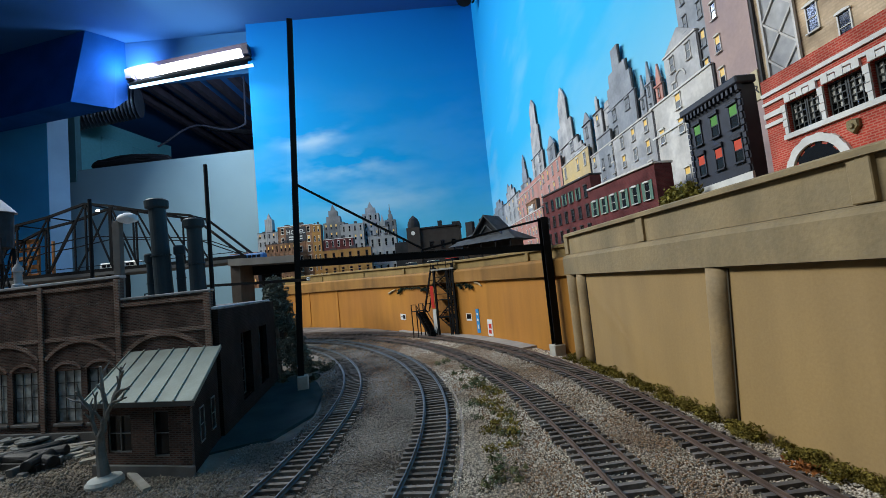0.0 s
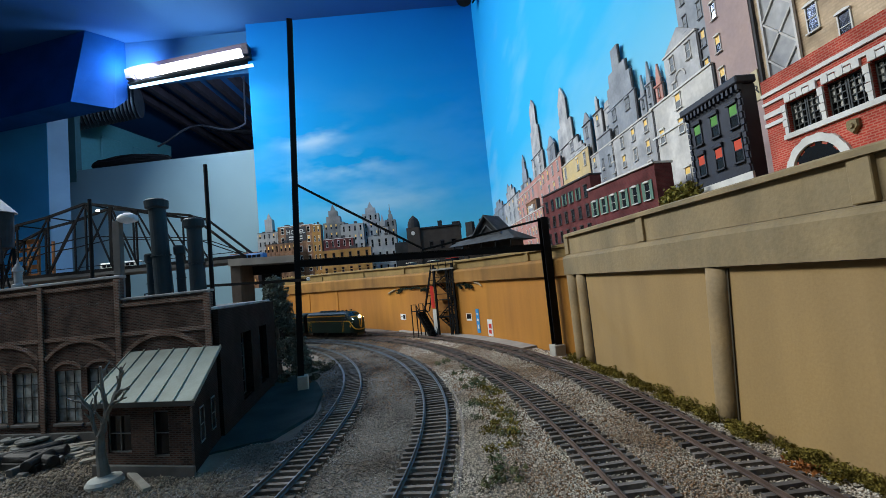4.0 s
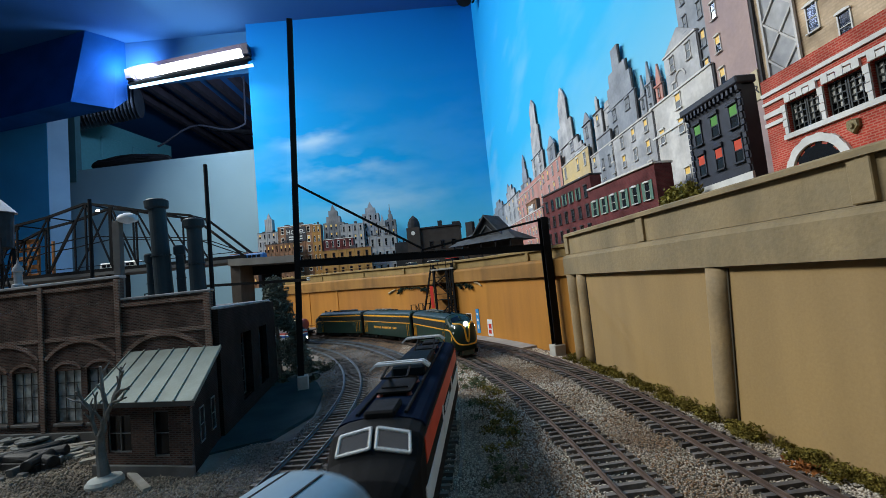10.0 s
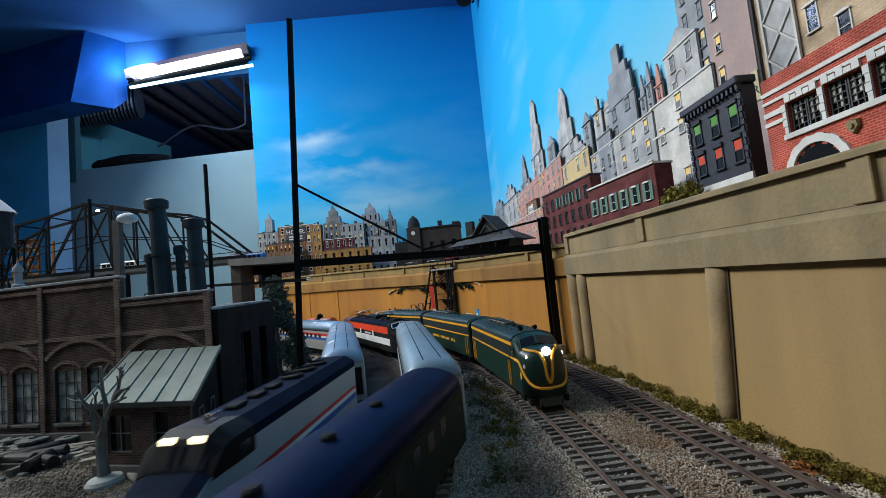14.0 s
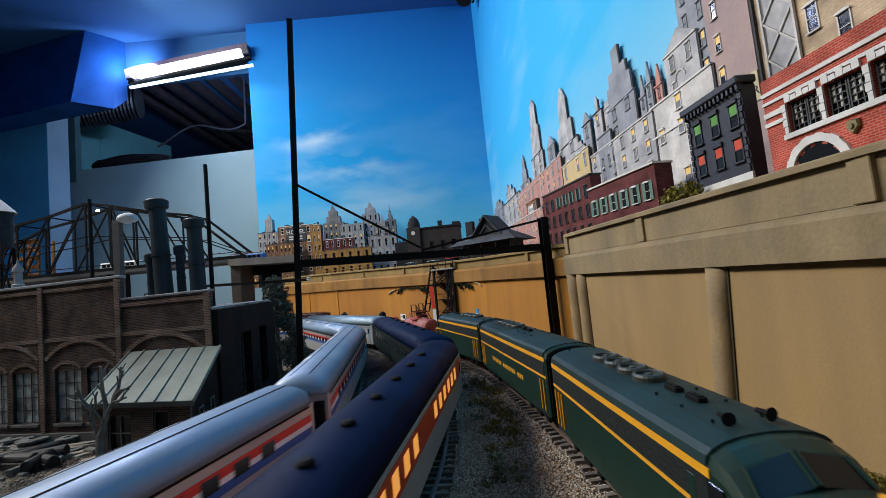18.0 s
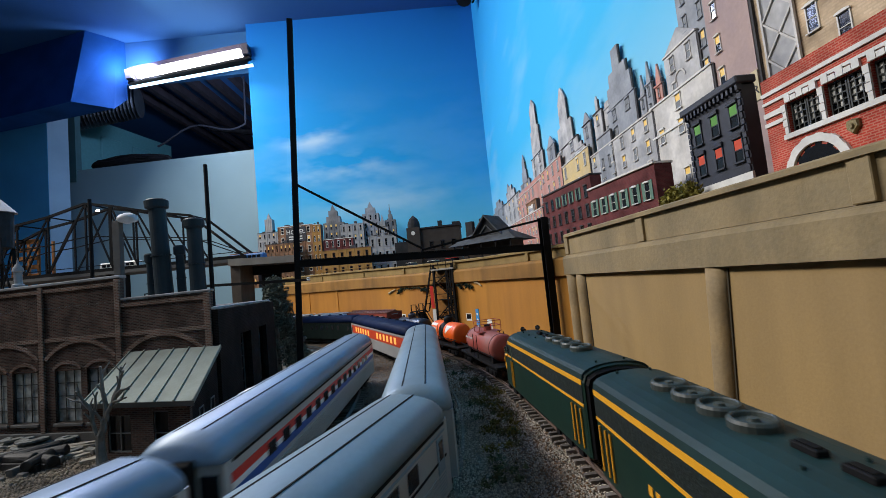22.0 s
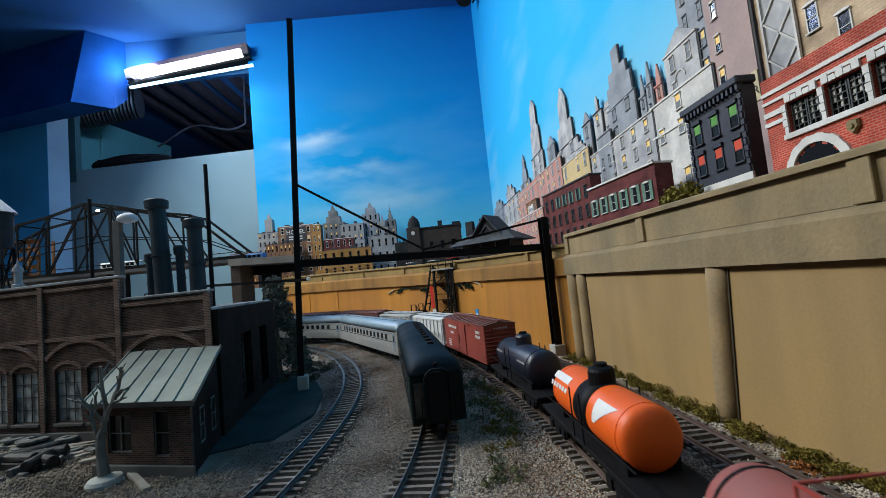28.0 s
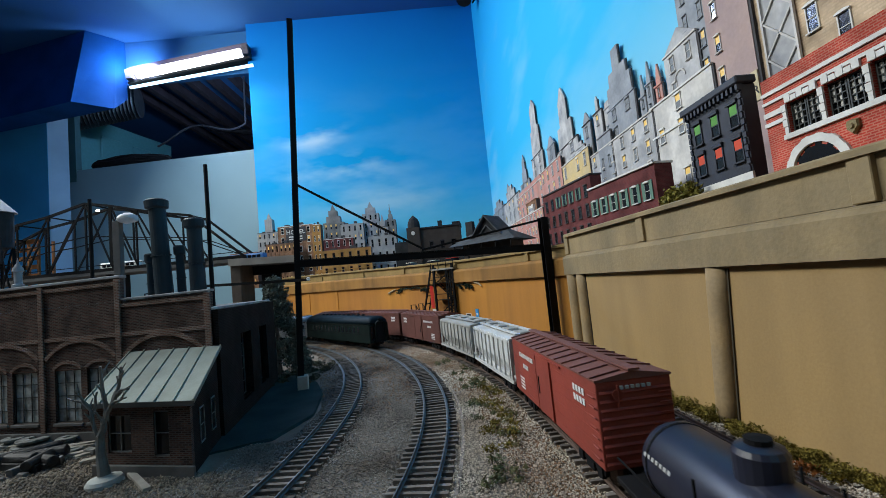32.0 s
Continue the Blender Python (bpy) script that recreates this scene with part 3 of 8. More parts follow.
def strip_pair(car, x0, x1, y, z0, z1, material, label="", name="stripe"):
    for s in (-1, 1):
        part(name, box(BM(), x0, x1, s * y - 0.2, s * y + 0.2, z0, z1), material, car, label)


def passenger_car(name, L, body, roof, label, style):
    car = empty(name, label=label, category="passenger car", group="passenger trains")
    h = L / 2 - 4
    W, ZB, ZE, ZT = 17.0, 8.5, 37.5, 49.0
    bm = BM()
    loft(bm, [[(x, -w, ZB), (x, w, ZB), (x, w, ZE), (x, -w, ZE)] for x, w in ((-h, W - 0.8), (-h + 1.2, W), (h - 1.2, W), (h, W - 0.8))])
    part("body", bm, body, car)
    bm = BM()
    R = [roof_ring(x, w, ZE + 0.05, zt) for x, w, zt in ((-h - 0.6, W - 2.2, ZT - 5.5), (-h + 2, W - 0.4, ZT - 2), (-h + 7, W + 0.3, ZT), (h - 7, W + 0.3, ZT), (h - 2, W - 0.4, ZT - 2), (h + 0.6, W - 2.2, ZT - 5.5))]
    loft(bm, R)
    part("roof", bm, roof, car, smooth=True)
    for s in (-1, 1):
        bm = box(BM(), s * (h + 2.2) - 2.2, s * (h + 2.2) + 2.2, -6.5, 6.5, 9.5, 40)
        part("diaphragm", bm, SOOT, car, bevel=0.6)
        part("vestibule_door", box(BM(), s * (h + 0.2) - 0.5, s * (h + 0.2) + 0.5, 8, 14.5, 13, 34), GLASS, car)
    bm = box(BM(), -h * 0.52, h * 0.52, -9, 9, 3.2, 8.4)
    box(bm, -h * 0.30, h * 0.1, -13.5, 13.5, 3.8, 8.3)
    part("underframe_equipment", bm, SOOT, car, bevel=0.5)
    truck(car, -h + 34, 30, "coach")
    truck(car, h - 34, 30, "coach")
    coupler(car, h + 1)
    coupler(car, -h - 1)
    inner = [-h + 22 + i * (2 * h - 44) / 15 for i in range(16)]
    if style in ("ribbed", "stripes"):
        for y, z in ((-5.4, ZT - 0.50), (5.4, ZT - 0.50)):
            part("roof_seam", box(BM(), -h + 7, h - 7, y - 0.32, y + 0.32, z - 0.6, z + 0.22), SOOT, car)
        strip_pair(car, -h + 5, h - 5, W + 0.1, 36.2, 37.2, SOOT, name="drip_rail")
    if style == "ribbed":
        bm = BM()
        for i in range(8):
            for s in (-1, 1):
                box(bm, -h + 8, h - 8, s * (W + 0.15) - 0.3, s * (W + 0.15) + 0.3, 10 + i * 1.25, 10.7 + i * 1.25)
        part("fluting", bm, SILVER, car)["kind"] = "stuff"
        window_row(car, inner[1:-1], 8.4, 7.0, W + 0.05, 29, GLASS)
        for s in (-1, 1):
            for x in (-h + 11, h - 11):
                put(part("side_door", box(BM(), -3.6, 3.6, -0.3, 0.3, -10.5, 10.5), SILVER_ROOF, car, bevel=0.2), x, s * (W + 0.1), 22.5)
                put(part("door_window", box(BM(), -1.9, 1.9, -0.3, 0.3, -3.5, 3.5), GLASS, car), x, s * (W + 0.3), 28)
        strip_pair(car, -h + 5, h - 5, W + 0.12, 33.6, 34.5, SILVER_ROOF, name="belt_rail")
        strip_pair(car, -h + 5, h - 5, W + 0.12, 23.6, 24.4, SOOT, name="belt_rail")
    if style == "stripes":
        strip_pair(car, -h + 4, h - 4, W + 0.08, 29.0, 32.6, RED)
        strip_pair(car, -h + 4, h - 4, W + 0.08, 26.6, 28.9, WHITE)
        strip_pair(car, -h + 4, h - 4, W + 0.08, 22.8, 26.5, BLUE)
        window_row(car, inner[1:-1], 8.8, 5.6, W + 0.25, 28.6, GLASS)
        bm = BM()
        for i in range(9):
            for s in (-1, 1):
                box(bm, -h + 6, h - 6, s * (W + 0.15) - 0.3, s * (W + 0.15) + 0.3, 9.4 + i * 1.3, 10.1 + i * 1.3)
        part("fluting", bm, SILVER, car)["kind"] = "stuff"
        for x in (-h * 0.55, -h * 0.3, h * 0.5):
            put(part("roof_hatch", box(BM(), -5, 5, -3, 3, 0, 1.2), WHITE, car, bevel=0.5), x, -9, ZT - 2.4, rx=18)
    if style in ("dark", "orange"):
        band = mat("band_orange_dark", (0.62, 0.055, 0.015), 0.45, vary=0.15, size=4) if style == "orange" else PULL_GREEN
        strip_pair(car, -h + 6, h - 6, W + 0.08, 22.5, 34.5, band, name="window_band")
        window_row(car, inner[1:7] + inner[9:15], 7.4, 7.5, W + 0.3, 28.8, GLASS if style == "dark" else LIT_YELLOW)
        strip_pair(car, -h + 6, h - 6, W + 0.2, 35.2, 36.2, SOOT if style == "dark" else SILVER)
        window_row(car, [-h + 10, h - 10], 4.0, 8.0, W + 0.1, 27, GLASS, name="door_window")
        first = None
        for x in inner[2:-2:2]:
            bm = lathe(BM(), [(2.6, -1), (2.6, 1.3), (1.8, 2.0), (0.4, 2.1)], 12)
            if first is None:
                first = put(part("roof_vent", bm, SOOT, car), x, -2.0, ZT - 0.4)
            else:
                again(first, x, -2.0, ZT - 0.4)
    if style == "heavy":
        for s in (-1, 1):
            bm = BM()
            arch = [(-8.2, 10), (-8.2, 34), (-6.6, 39), (-3.4, 41.5), (3.4, 41.5), (6.6, 39), (8.2, 34), (8.2, 10)]
            for a, b in zip(arch, arch[1:]):
                beam(bm, (s * (h + 4.6), *a), (s * (h + 4.6), *b), 2.0, 1.6)
            part("gangway_frame", bm, PULL_GREEN, car, "raised rounded frame round the end door")
            for y in (-15.4, -10.4, 10.4, 15.4):
                part("grab_iron", tube(BM(), (s * (h + 1.4), y, 12), (s * (h + 1.4), y, 26), 0.4, n=6), SOOT, car)
            part("tail_lamp", lathe(BM(), [(1.4, 0), (1.5, 1.2), (0.4, 1.6)], 10, axis="x", x=s * (h + 0.6) - (1.6 if s < 0 else 0), y=0, z=44), SOOT, car)
        part("roof_strip", box(BM(), -h + 6, h - 6, -12.6, -11.0, ZT - 4.6, ZT - 3.2), SOOT, car)
        window_row(car, inner[1:-1], 6.0, 9.0, W + 0.05, 28.0, LIT_YELLOW if L < 1 else GLASS)
        strip_pair(car, -h + 4, h - 4, W + 0.15, 21.2, 22.0, SOOT, name="belt_rail")
        strip_pair(car, -h + 4, h - 4, W + 0.15, 35.0, 35.8, SOOT, name="belt_rail")
        first = None
        for x in [h - 40 - i * 18 for i in range(10)]:
            bm = lathe(BM(), [(2.6, -1), (2.6, 1.4), (3.2, 1.8), (0.4, 2.6)], 12)
            if first is None:
                first = put(part("roof_vent", bm, SOOT, car), x, -3.5, ZT - 0.5)
            else:
                again(first, x, -3.5, ZT - 0.5)
    return car


def cab_unit(name, cab, label):
    """Streamlined diesel unit; cab: with a rounded nose at +x."""
    u = empty(name, label=label, category="diesel locomotive", group="green diesel units")
    h = 89.5 if cab else 84.0
    W = 16.8
    NOSE = ((68.5, W - 0.5, 9, 36.8, 42.2), (72, W - 0.6, 9, 35.6, 41.6), (79, W - 0.9, 9, 34.8, 41.2), (84.5, W - 2.0, 8.4, 34.2, 40.8), (88, W - 3.6, 8, 33.0, 40.4), (90.4, W - 5.8, 8, 30.0, 38.6), (92.2, W - 9.0, 8, 25.5, 33.0))
    bm = BM()
    if cab:
        rings = [ring(x, w, zb, ze, zt) for x, w, zb, ze, zt in (
            (-h, W - 0.6, 9, 42.5, 49), (-h + 1.5, W, 9, 43, 50), (52, W, 9, 43, 50), (57, W, 9, 42.6, 49.4), (62, W - 0.2, 9, 41.5, 47.6),
            *NOSE)]
    else:
        rings = [ring(x, w, 9, ze, zt) for x, w, ze, zt in ((-h, W - 0.6, 42.5, 49), (-h + 1.5, W, 43, 50), (h - 1.5, W, 43, 50), (h, W - 0.6, 42.5, 49))]
    body = part("body", loft(bm, rings), CNJ, u)
    for p in body.data.polygons:
        p.use_smooth = cab and p.center.x > 71 * K
    x1 = 55.0 if cab else h - 1
    bm = BM()
    R = [roof_ring(x, W + 0.15, 43.9, 50.35) for x in (-h + 1.0, x1 - 2)]
    part("roof", loft(bm, R), CNJ_ROOF, u)
    strip_pair(u, -h + 1.5, x1, W + 0.12, 41.3, 43.6, YELLOW)
    strip_pair(u, -h + 1.5, 60 if cab else x1, W + 0.12, 31.4, 32.6, YELLOW)
    strip_pair(u, -h + 1.5, x1 - 2, W + 0.05, 33.2, 40.9, mat("loco_grille_dark", (0.006, 0.013, 0.011), 0.6, vary=0.4, size=30, grain=90, bump=0.5), name="grille")
    for i, x in enumerate((-h + 5, -h + 10.5, -h + 15)):
        for s in (-1, 1):
            part("grab_iron", tube(BM(), (x, s * (W + 0.6), 12), (x, s * (W + 0.6), 30.0), 0.42, n=6), YELLOW, u)
    if not cab:
        for s in (-1, 1):
            for x in (h - 5, h - 10):
                part("grab_iron", tube(BM(), (x, s * (W + 0.6), 12), (x, s * (W + 0.6), 30.0), 0.42, n=6), YELLOW, u)
            for i in range(18):
                if i not in (6, 14):
                    part("lettering_bar", box(BM(), -42 + i * 4.6, -39.4 + i * 4.6, s * (W + 0.15) - 0.12, s * (W + 0.15) + 0.12, 21, 24.2), YELLOW, u)
    for x in ((-h - 2.2,) if cab else (-h - 2.2, h)):
        part("end_diaphragm", loft(BM(), [ring(x, W - 1.6, 9, 41.5, 47.5), ring(x + 2.2, W - 1.2, 9, 42, 48.2)]), BLACK, u)
    # roof fans, exhausts, lifting rings
    first = None
    for x in (-53, -40, -27, -14):
        bm = lathe(BM(), [(6.1, 0), (6.1, 2.4), (5.6, 3.2), (5.0, 3.4), (4.6, 3.0), (4.4, 1.9), (1.6, 1.9), (1.3, 3.0), (0.2, 3.1)], 22)
        if first is None:
            first = put(part("roof_fan", bm, FAN_GREY, u, smooth=False), x, 0, 49.5)
        else:
            again(first, x, 0, 49.5)
    first = None
    for x in (-80, 8, 22, 36):
        for s in (-1, 1):
            bm = tube(BM(), (0, 0, 0), (0, 0, 1.8), 0.55, n=6)
            if first is None:
                first = put(part("lifting_ring", bm, CNJ_ROOF, u), x, s * 7, 49.0)
            else:
                again(first, x, s * 7, 49.0)
    for x in (2, 14):
        part("exhaust_slot", put(part("exhaust", box(BM(), -3.5, 3.5, -1.6, 1.6, 0, 1.8), SOOT, u, bevel=0.3), x, 0, 50.1).data and box(BM(), x - 2.6, x + 2.6, -0.9, 0.9, 51.9, 52.2), BLACK, u)
    # running gear
    part("fuel_tank", box(BM(), -22, 24, -13, 13, 3, 9), SOOT, u, bevel=1.0)
    part("side_skirt", box(BM(), -h + 2, 78 if cab else h - 2, -W + 0.6, W - 0.6, 8.2, 9.6), SOOT, u)
    truck(u, -56, 30, "diesel")
    truck(u, 48 if cab else 56, 30, "diesel")
    coupler(u, -h)
    if cab:
        part("pilot", loft(BM(), [[(84, -12, 2), (84, 12, 2), (84, 13, 9), (84, -13, 9)], [(92, -6.5, 2), (92, 6.5, 2), (90.5, 7, 9), (90.5, -7, 9)]]), CNJ, u)
        for s in (-1, 1):
            part("windshield", loft(BM(), [[(62.6, s * 1.0, 48.3), (62.9, s * 12.0, 45.6), (68.6, s * 13.0, 40.6), (69.3, s * 1.0, 42.8)], [(61.8, s * 1.0, 47.3), (62.1, s * 12.0, 44.6), (67.9, s * 13.0, 39.6), (68.6, s * 1.0, 41.8)]]), GLASS, u)
            part("cab_side_window", box(BM(), 54, 61, s * (W + 0.1) - 0.3, s * (W + 0.1) + 0.3, 34.2, 40.6), GLASS, u, bevel=0.3)
            part("cab_door", box(BM(), 37, 43, s * (W + 0.1) - 0.25, s * (W + 0.1) + 0.25, 11, 39.5), CNJ, u, bevel=0.25)
            for x in (36, 44):
                part("grab_iron", tube(BM(), (x, s * (W + 0.7), 11), (x, s * (W + 0.7), 29.5), 0.42, n=6), YELLOW, u)
            # nose stripes, swept down to a point
            for pts, r in (([(60, W + 0.1, 32.0)] + [(r[0] + .1, r[1] + .1, z) for r, z in zip(NOSE, (31.4, 30.4, 26.5, 21.5, 18.0, 15.8, 14.8))] + [(92.2, 0, 14.0)], 1.05), ([(r[0] + .2, r[1] * math.cos(a), r[3] + (r[4] - r[3]) * math.sin(a) ** .8 + .1) for r, a in zip(NOSE[1:], (0.72, 0.78, 0.85, 0.98, 1.12, 1.2))] + [(92.3, 2.0, 22.0), (92.3, 0.2, 17.5)], 1.05)):
                bm = BM()
                for a, b in zip(pts, pts[1:]):
                    tube(bm, (a[0], s * a[1], a[2]), (b[0], s * b[1], b[2]), r, n=6)
                part("nose_stripe", bm, YELLOW, u)
            part("number_board", put(part("number_light", lathe(BM(), [(1.5, 0), (1.7, 0.6), (0.9, 1.2), (0.1, 1.4)], 12, axis="x"), MARKER, u), 85.2, s * 12.4, 35.6).data and box(BM(), 82.0, 85.0, s * 14.9 - 0.6, s * 14.9 + 0.6, 28.0, 30.4), WHITE, u)
            bm = lathe(BM(), [(0.7, 0), (0.8, 6), (1.9, 9)], 10, axis="x")
            put(part("air_horn", bm, SOOT, u), 34, s * 5.5, 52.2, s * 8)
            part("mirror", box(BM(), 61.2, 61.8, s * (W + 1.6) - 0.9, s * (W + 1.6) + 0.9, 35, 38.5), CHROME, u)
        part("herald", lathe(BM(), [(3.0, 0), (3.0, 0.4)], 14, axis="x", x=91.8, z=20), YELLOW, u)
        for s in (-1, 1):
            part("herald", lathe(BM(), [(2.8, -0.3), (2.8, 0.3)], 14, axis="y", x=74, y=s * (W - 0.6), z=22), YELLOW, u)
            part("windshield_post", tube(BM(), (62.8, s * 12.2, 45.9), (68.8, s * 13.2, 40.9), 0.5, n=6), CNJ, u)
            part("windshield_post", tube(BM(), (62.8, s * 0.5, 48.5), (69.4, s * 0.5, 43.0), 0.6, n=6), CNJ, u)
        part("headlight", lathe(BM(), [(2.9, 0), (2.9, 1.0), (2.0, 1.6), (0.2, 1.9)], 16, axis="x", x=90.0, z=39.0), HEADLIGHT, u)
        part("headlight_ring", lathe(BM(), [(3.7, -3), (3.7, 0.6), (3.0, 0.7)], 16, axis="x", x=89.6, z=39.0), CNJ, u)
        # the nose and cab are short: draw everything ahead of the cab door in
        for o in u.children:
            if o.name.split(".")[0] not in ("truck", "coupler"):
                for v in o.data.vertices:
                    x = v.co.x + o.location.x
                    if x > 30 * K:
                        v.co.x = float(np.interp(x / K, (30, 54, 62, 69, 84, 90, 93, 96), (30, 42, 48, 54, 62, 66.5, 70, 72))) * K - o.location.x
    else:
        coupler(u, h)
    return u


def freight_frame(car, h, w=14.5):
    part("underframe", box(BM(), -h + 1, h - 1, -4, 4, 6, 11), SOOT, car)
    truck(car, -h + 22, 20, "freight")
    truck(car, h - 22, 20, "freight")
    coupler(car, h)
    coupler(car, -h)


def tank_car(name, L, paint, label, dome=True, band=None, rail=False, patches=()):
    car = empty(name, label=label, category="tank car", group="freight cars")
    h = L / 2 - 5
    part("frame_deck", box(BM(), -h, h, -15, 15, 10.2, 12.4), SOOT, car, bevel=0.3)
    freight_frame(car, h)
    R, zc, hb = 13.2, 25.6, h - 13.0
    prof = [(0.3, -hb + 3.0), (7.5, -hb + 3.5), (10.8, -hb + 4.4), (12.5, -hb + 5.7), (R, -hb + 7.5), (R, hb - 7.5), (12.5, hb - 5.7), (10.8, hb - 4.4), (7.5, hb - 3.5), (0.3, hb - 3.0)]
    part("tank", lathe(BM(), prof, 36, axis="x", z=zc), paint, car, smooth=True)
    for x in (-hb + 10, hb - 10):
        part("tank_strap", lathe(BM(), [(R + 0.25, x - 0.5), (R + 0.25, x + 0.5)], 28, axis="x", z=zc), SOOT if band is None else paint, car)
    for x in (-h * 0.6, h * 0.6):
        part("saddle", box(BM(), x - 4, x + 4, -11, 11, 12, 18), SOOT, car)
    dz = zc + R
    part("dome", lathe(BM(), [(6.4, -4), (6.4, 5.2), (5.6, 6.6), (3.5, 7.4), (0.3, 7.6)] if dome else [(4.0, -2), (4.0, 3.5), (0.3, 4)], 20, z=dz), BLACK if band is not None else paint, car, smooth=False)
    part("dome_lid", lathe(BM(), [(3.2, 0), (3.2, 1.4), (0.3, 1.8)], 14, z=dz + (7.4 if dome else 4)), SOOT, car)
    if band is not None:
        part("tank_band", lathe(BM(), [(R + 0.2, -8), (R + 0.2, 8)], 28, axis="x", z=zc), band, car, smooth=True)
    for s in (-1, 1):
        part("side_rail", beam(BM(), (-h + 4, s * 15.2, 21), (h - 4, s * 15.2, 21), 0.6), SOOT, car)
        for x in (-6, 6):
            part("ladder", beam(BM(), (x, s * 14.8, 12), (x, s * 15.0, 36), 0.6), SOOT, car)
    if rail:
        part("dome_walk", box(BM(), -9, 9, -11.5, 11.5, dz - 1.5, dz - 0.6), paint, car)
        for x in (-9, 9):
            for y in (-11.5, 11.5):
                part("railing_post", beam(BM(), (x, y, dz - 1), (x, y, dz + 10), 0.55), paint, car)
        for z in (5, 10):
            for y in (-11.5, 11.5):
                part("railing_bar", beam(BM(), (-9, y, dz + z), (9, y, dz + z), 0.55), paint, car)
            for x in (-9, 9):
                part("railing_bar", beam(BM(), (x, -11.5, dz + z), (x, 11.5, dz + z), 0.55), paint, car)
    for x0, x1, a0, a1, m, *taper in patches:
        for s in (-1, 1):
            bm = BM()
            if taper:
                rr = [[(x0 + (x - x0) * (0.12 + 0.88 * i / 5), s * (R + 0.25) * math.cos(a0 + (a1 - a0) * i / 5), zc + (R + 0.25) * math.sin(a0 + (a1 - a0) * i / 5)) for i in range(6)] for x in (x0, x1)]
            else:
                rr = [[(x, s * (R + 0.25) * math.cos(a), zc + (R + 0.25) * math.sin(a)) for a in [a0 + (a1 - a0) * i / 5 for i in range(6)]] for x in (x0, x1)]
            loft(bm, rr, close=False, caps=False)
            part("lettering_panel", bm, m, car)
    return car


def box_car(name, paint, label):
    car = empty(name, label=label, category="boxcar", group="freight cars")
    h, W, ZB, ZE, ZT = 70.5, 16.6, 10.5, 46.5, 50.0
    freight_frame(car, h)
    part("body", box(BM(), -h, h, -W, W, ZB, ZE), paint, car, bevel=0.3)
    bm = loft(BM(), [[(x, -W - 0.5, ZE + 0.1), (x, W + 0.5, ZE + 0.1), (x, W + 0.5, ZE + 0.9), (x, 0, ZT), (x, -W - 0.5, ZE + 0.9)] for x in (-h - 0.5, h + 0.5)])
    part("roof", bm, BOX_ROOF, car)
    first = None
    for s in (-1, 1):
        for i in range(13):
            x = -h + 4 + i * (2 * h - 8) / 12
            bm = loft(BM(), [[(-0.45, 3.2, ZT - 0.6), (0.45, 3.2, ZT - 0.6), (0.45, W + 0.5, ZE + 0.7), (-0.45, W + 0.5, ZE + 0.7)], [(-0.45, 3.2, ZT + 0.3), (0.45, 3.2, ZT + 0.3), (0.45, W + 0.5, ZE + 1.6), (-0.45, W + 0.5, ZE + 1.6)]])
            if first is None:
                first = put(part("roof_rib", bm, BOX_ROOF, car), x, 0, 0)
            else:
                again(first, x, 0, 0, 0 if s > 0 else 180)
    part("running_board", box(BM(), -h - 2, h + 2, -2.6, 2.6, ZT + 0.5, ZT + 1.3), BOX_ROOF, car)
    for s in (-1, 1):
        part("side_door", box(BM(), -12, 12, s * (W + 0.4) - 0.4, s * (W + 0.4) + 0.4, 12, 45), paint, car, bevel=0.2)
        part("door_track", box(BM(), -30, 14, s * (W + 0.7) - 0.4, s * (W + 0.7) + 0.4, 44.6, 45.5), paint, car)
        part("door_latch", box(BM(), 8, 9, s * (W + 0.9) - 0.3, s * (W + 0.9) + 0.3, 22, 32), SOOT, car)
        for x in (-12.6, 12.6):
            part("door_post", box(BM(), x - 0.4, x + 0.4, s * (W + 0.5) - 0.5, s * (W + 0.5) + 0.5, 11.5, 45.5), paint, car)
        bm = BM()
        for i in range(6):
            for x0, x1 in ((-h + 1, -13), (13, h - 1)):
                box(bm, x0, x1, s * (W + 0.08) - 0.12, s * (W + 0.08) + 0.12, 14 + i * 5.5, 14.4 + i * 5.5)
        part("side_sheathing", bm, paint, car)["kind"] = "stuff"
        # road name in two lines, and the data blocks
        for x0, n, z in ((20, 10, 37), (32, 4, 30)):
            for i in range(n):
                part("lettering_bar", box(BM(), x0 + i * 3.2, x0 + 1.9 + i * 3.2, s * (W + 0.3) - 0.12, s * (W + 0.3) + 0.12, z, z + 2.8), WHITE, car)
        for z in (38, 33.5):
            for i in range(4):
                part("lettering_bar", box(BM(), -58 + i * 3.4, -55.8 + i * 3.4, s * (W + 0.3) - 0.12, s * (W + 0.3) + 0.12, z, z + 3), WHITE, car)
        for i in range(4):
            part("lettering_bar", box(BM(), 44, 54, s * (W + 0.3) - 0.12, s * (W + 0.3) + 0.12, 15 + i * 2.2, 16 + i * 2.2), WHITE, car)
        x = s * (h + 0.3)
        bm = BM()
        for i in range(9):
            z = 13 + i * 3.6
            loft(bm, [[(x, -W + 1, z - 0.9), (x + s * 0.7, -W + 1, z), (x, -W + 1, z + 0.9)], [(x, W - 1, z - 0.9), (x + s * 0.7, W - 1, z), (x, W - 1, z + 0.9)]])
        part("end_corrugation", bm, paint, car)["kind"] = "stuff"
        for i in range(7):
            part("grab_iron", tube(BM(), (s * (h + 1.2), -W + 1.2, 15 + i * 4.2), (s * (h + 1.2), -W + 6.5, 15 + i * 4.2), 0.35, n=5), paint, car)
            part("grab_iron", tube(BM(), (s * (h - 1), -s * (W + 1.0), 15 + i * 4.2), (s * (h - 6.5), -s * (W + 1.0), 15 + i * 4.2), 0.35, n=5), paint, car)
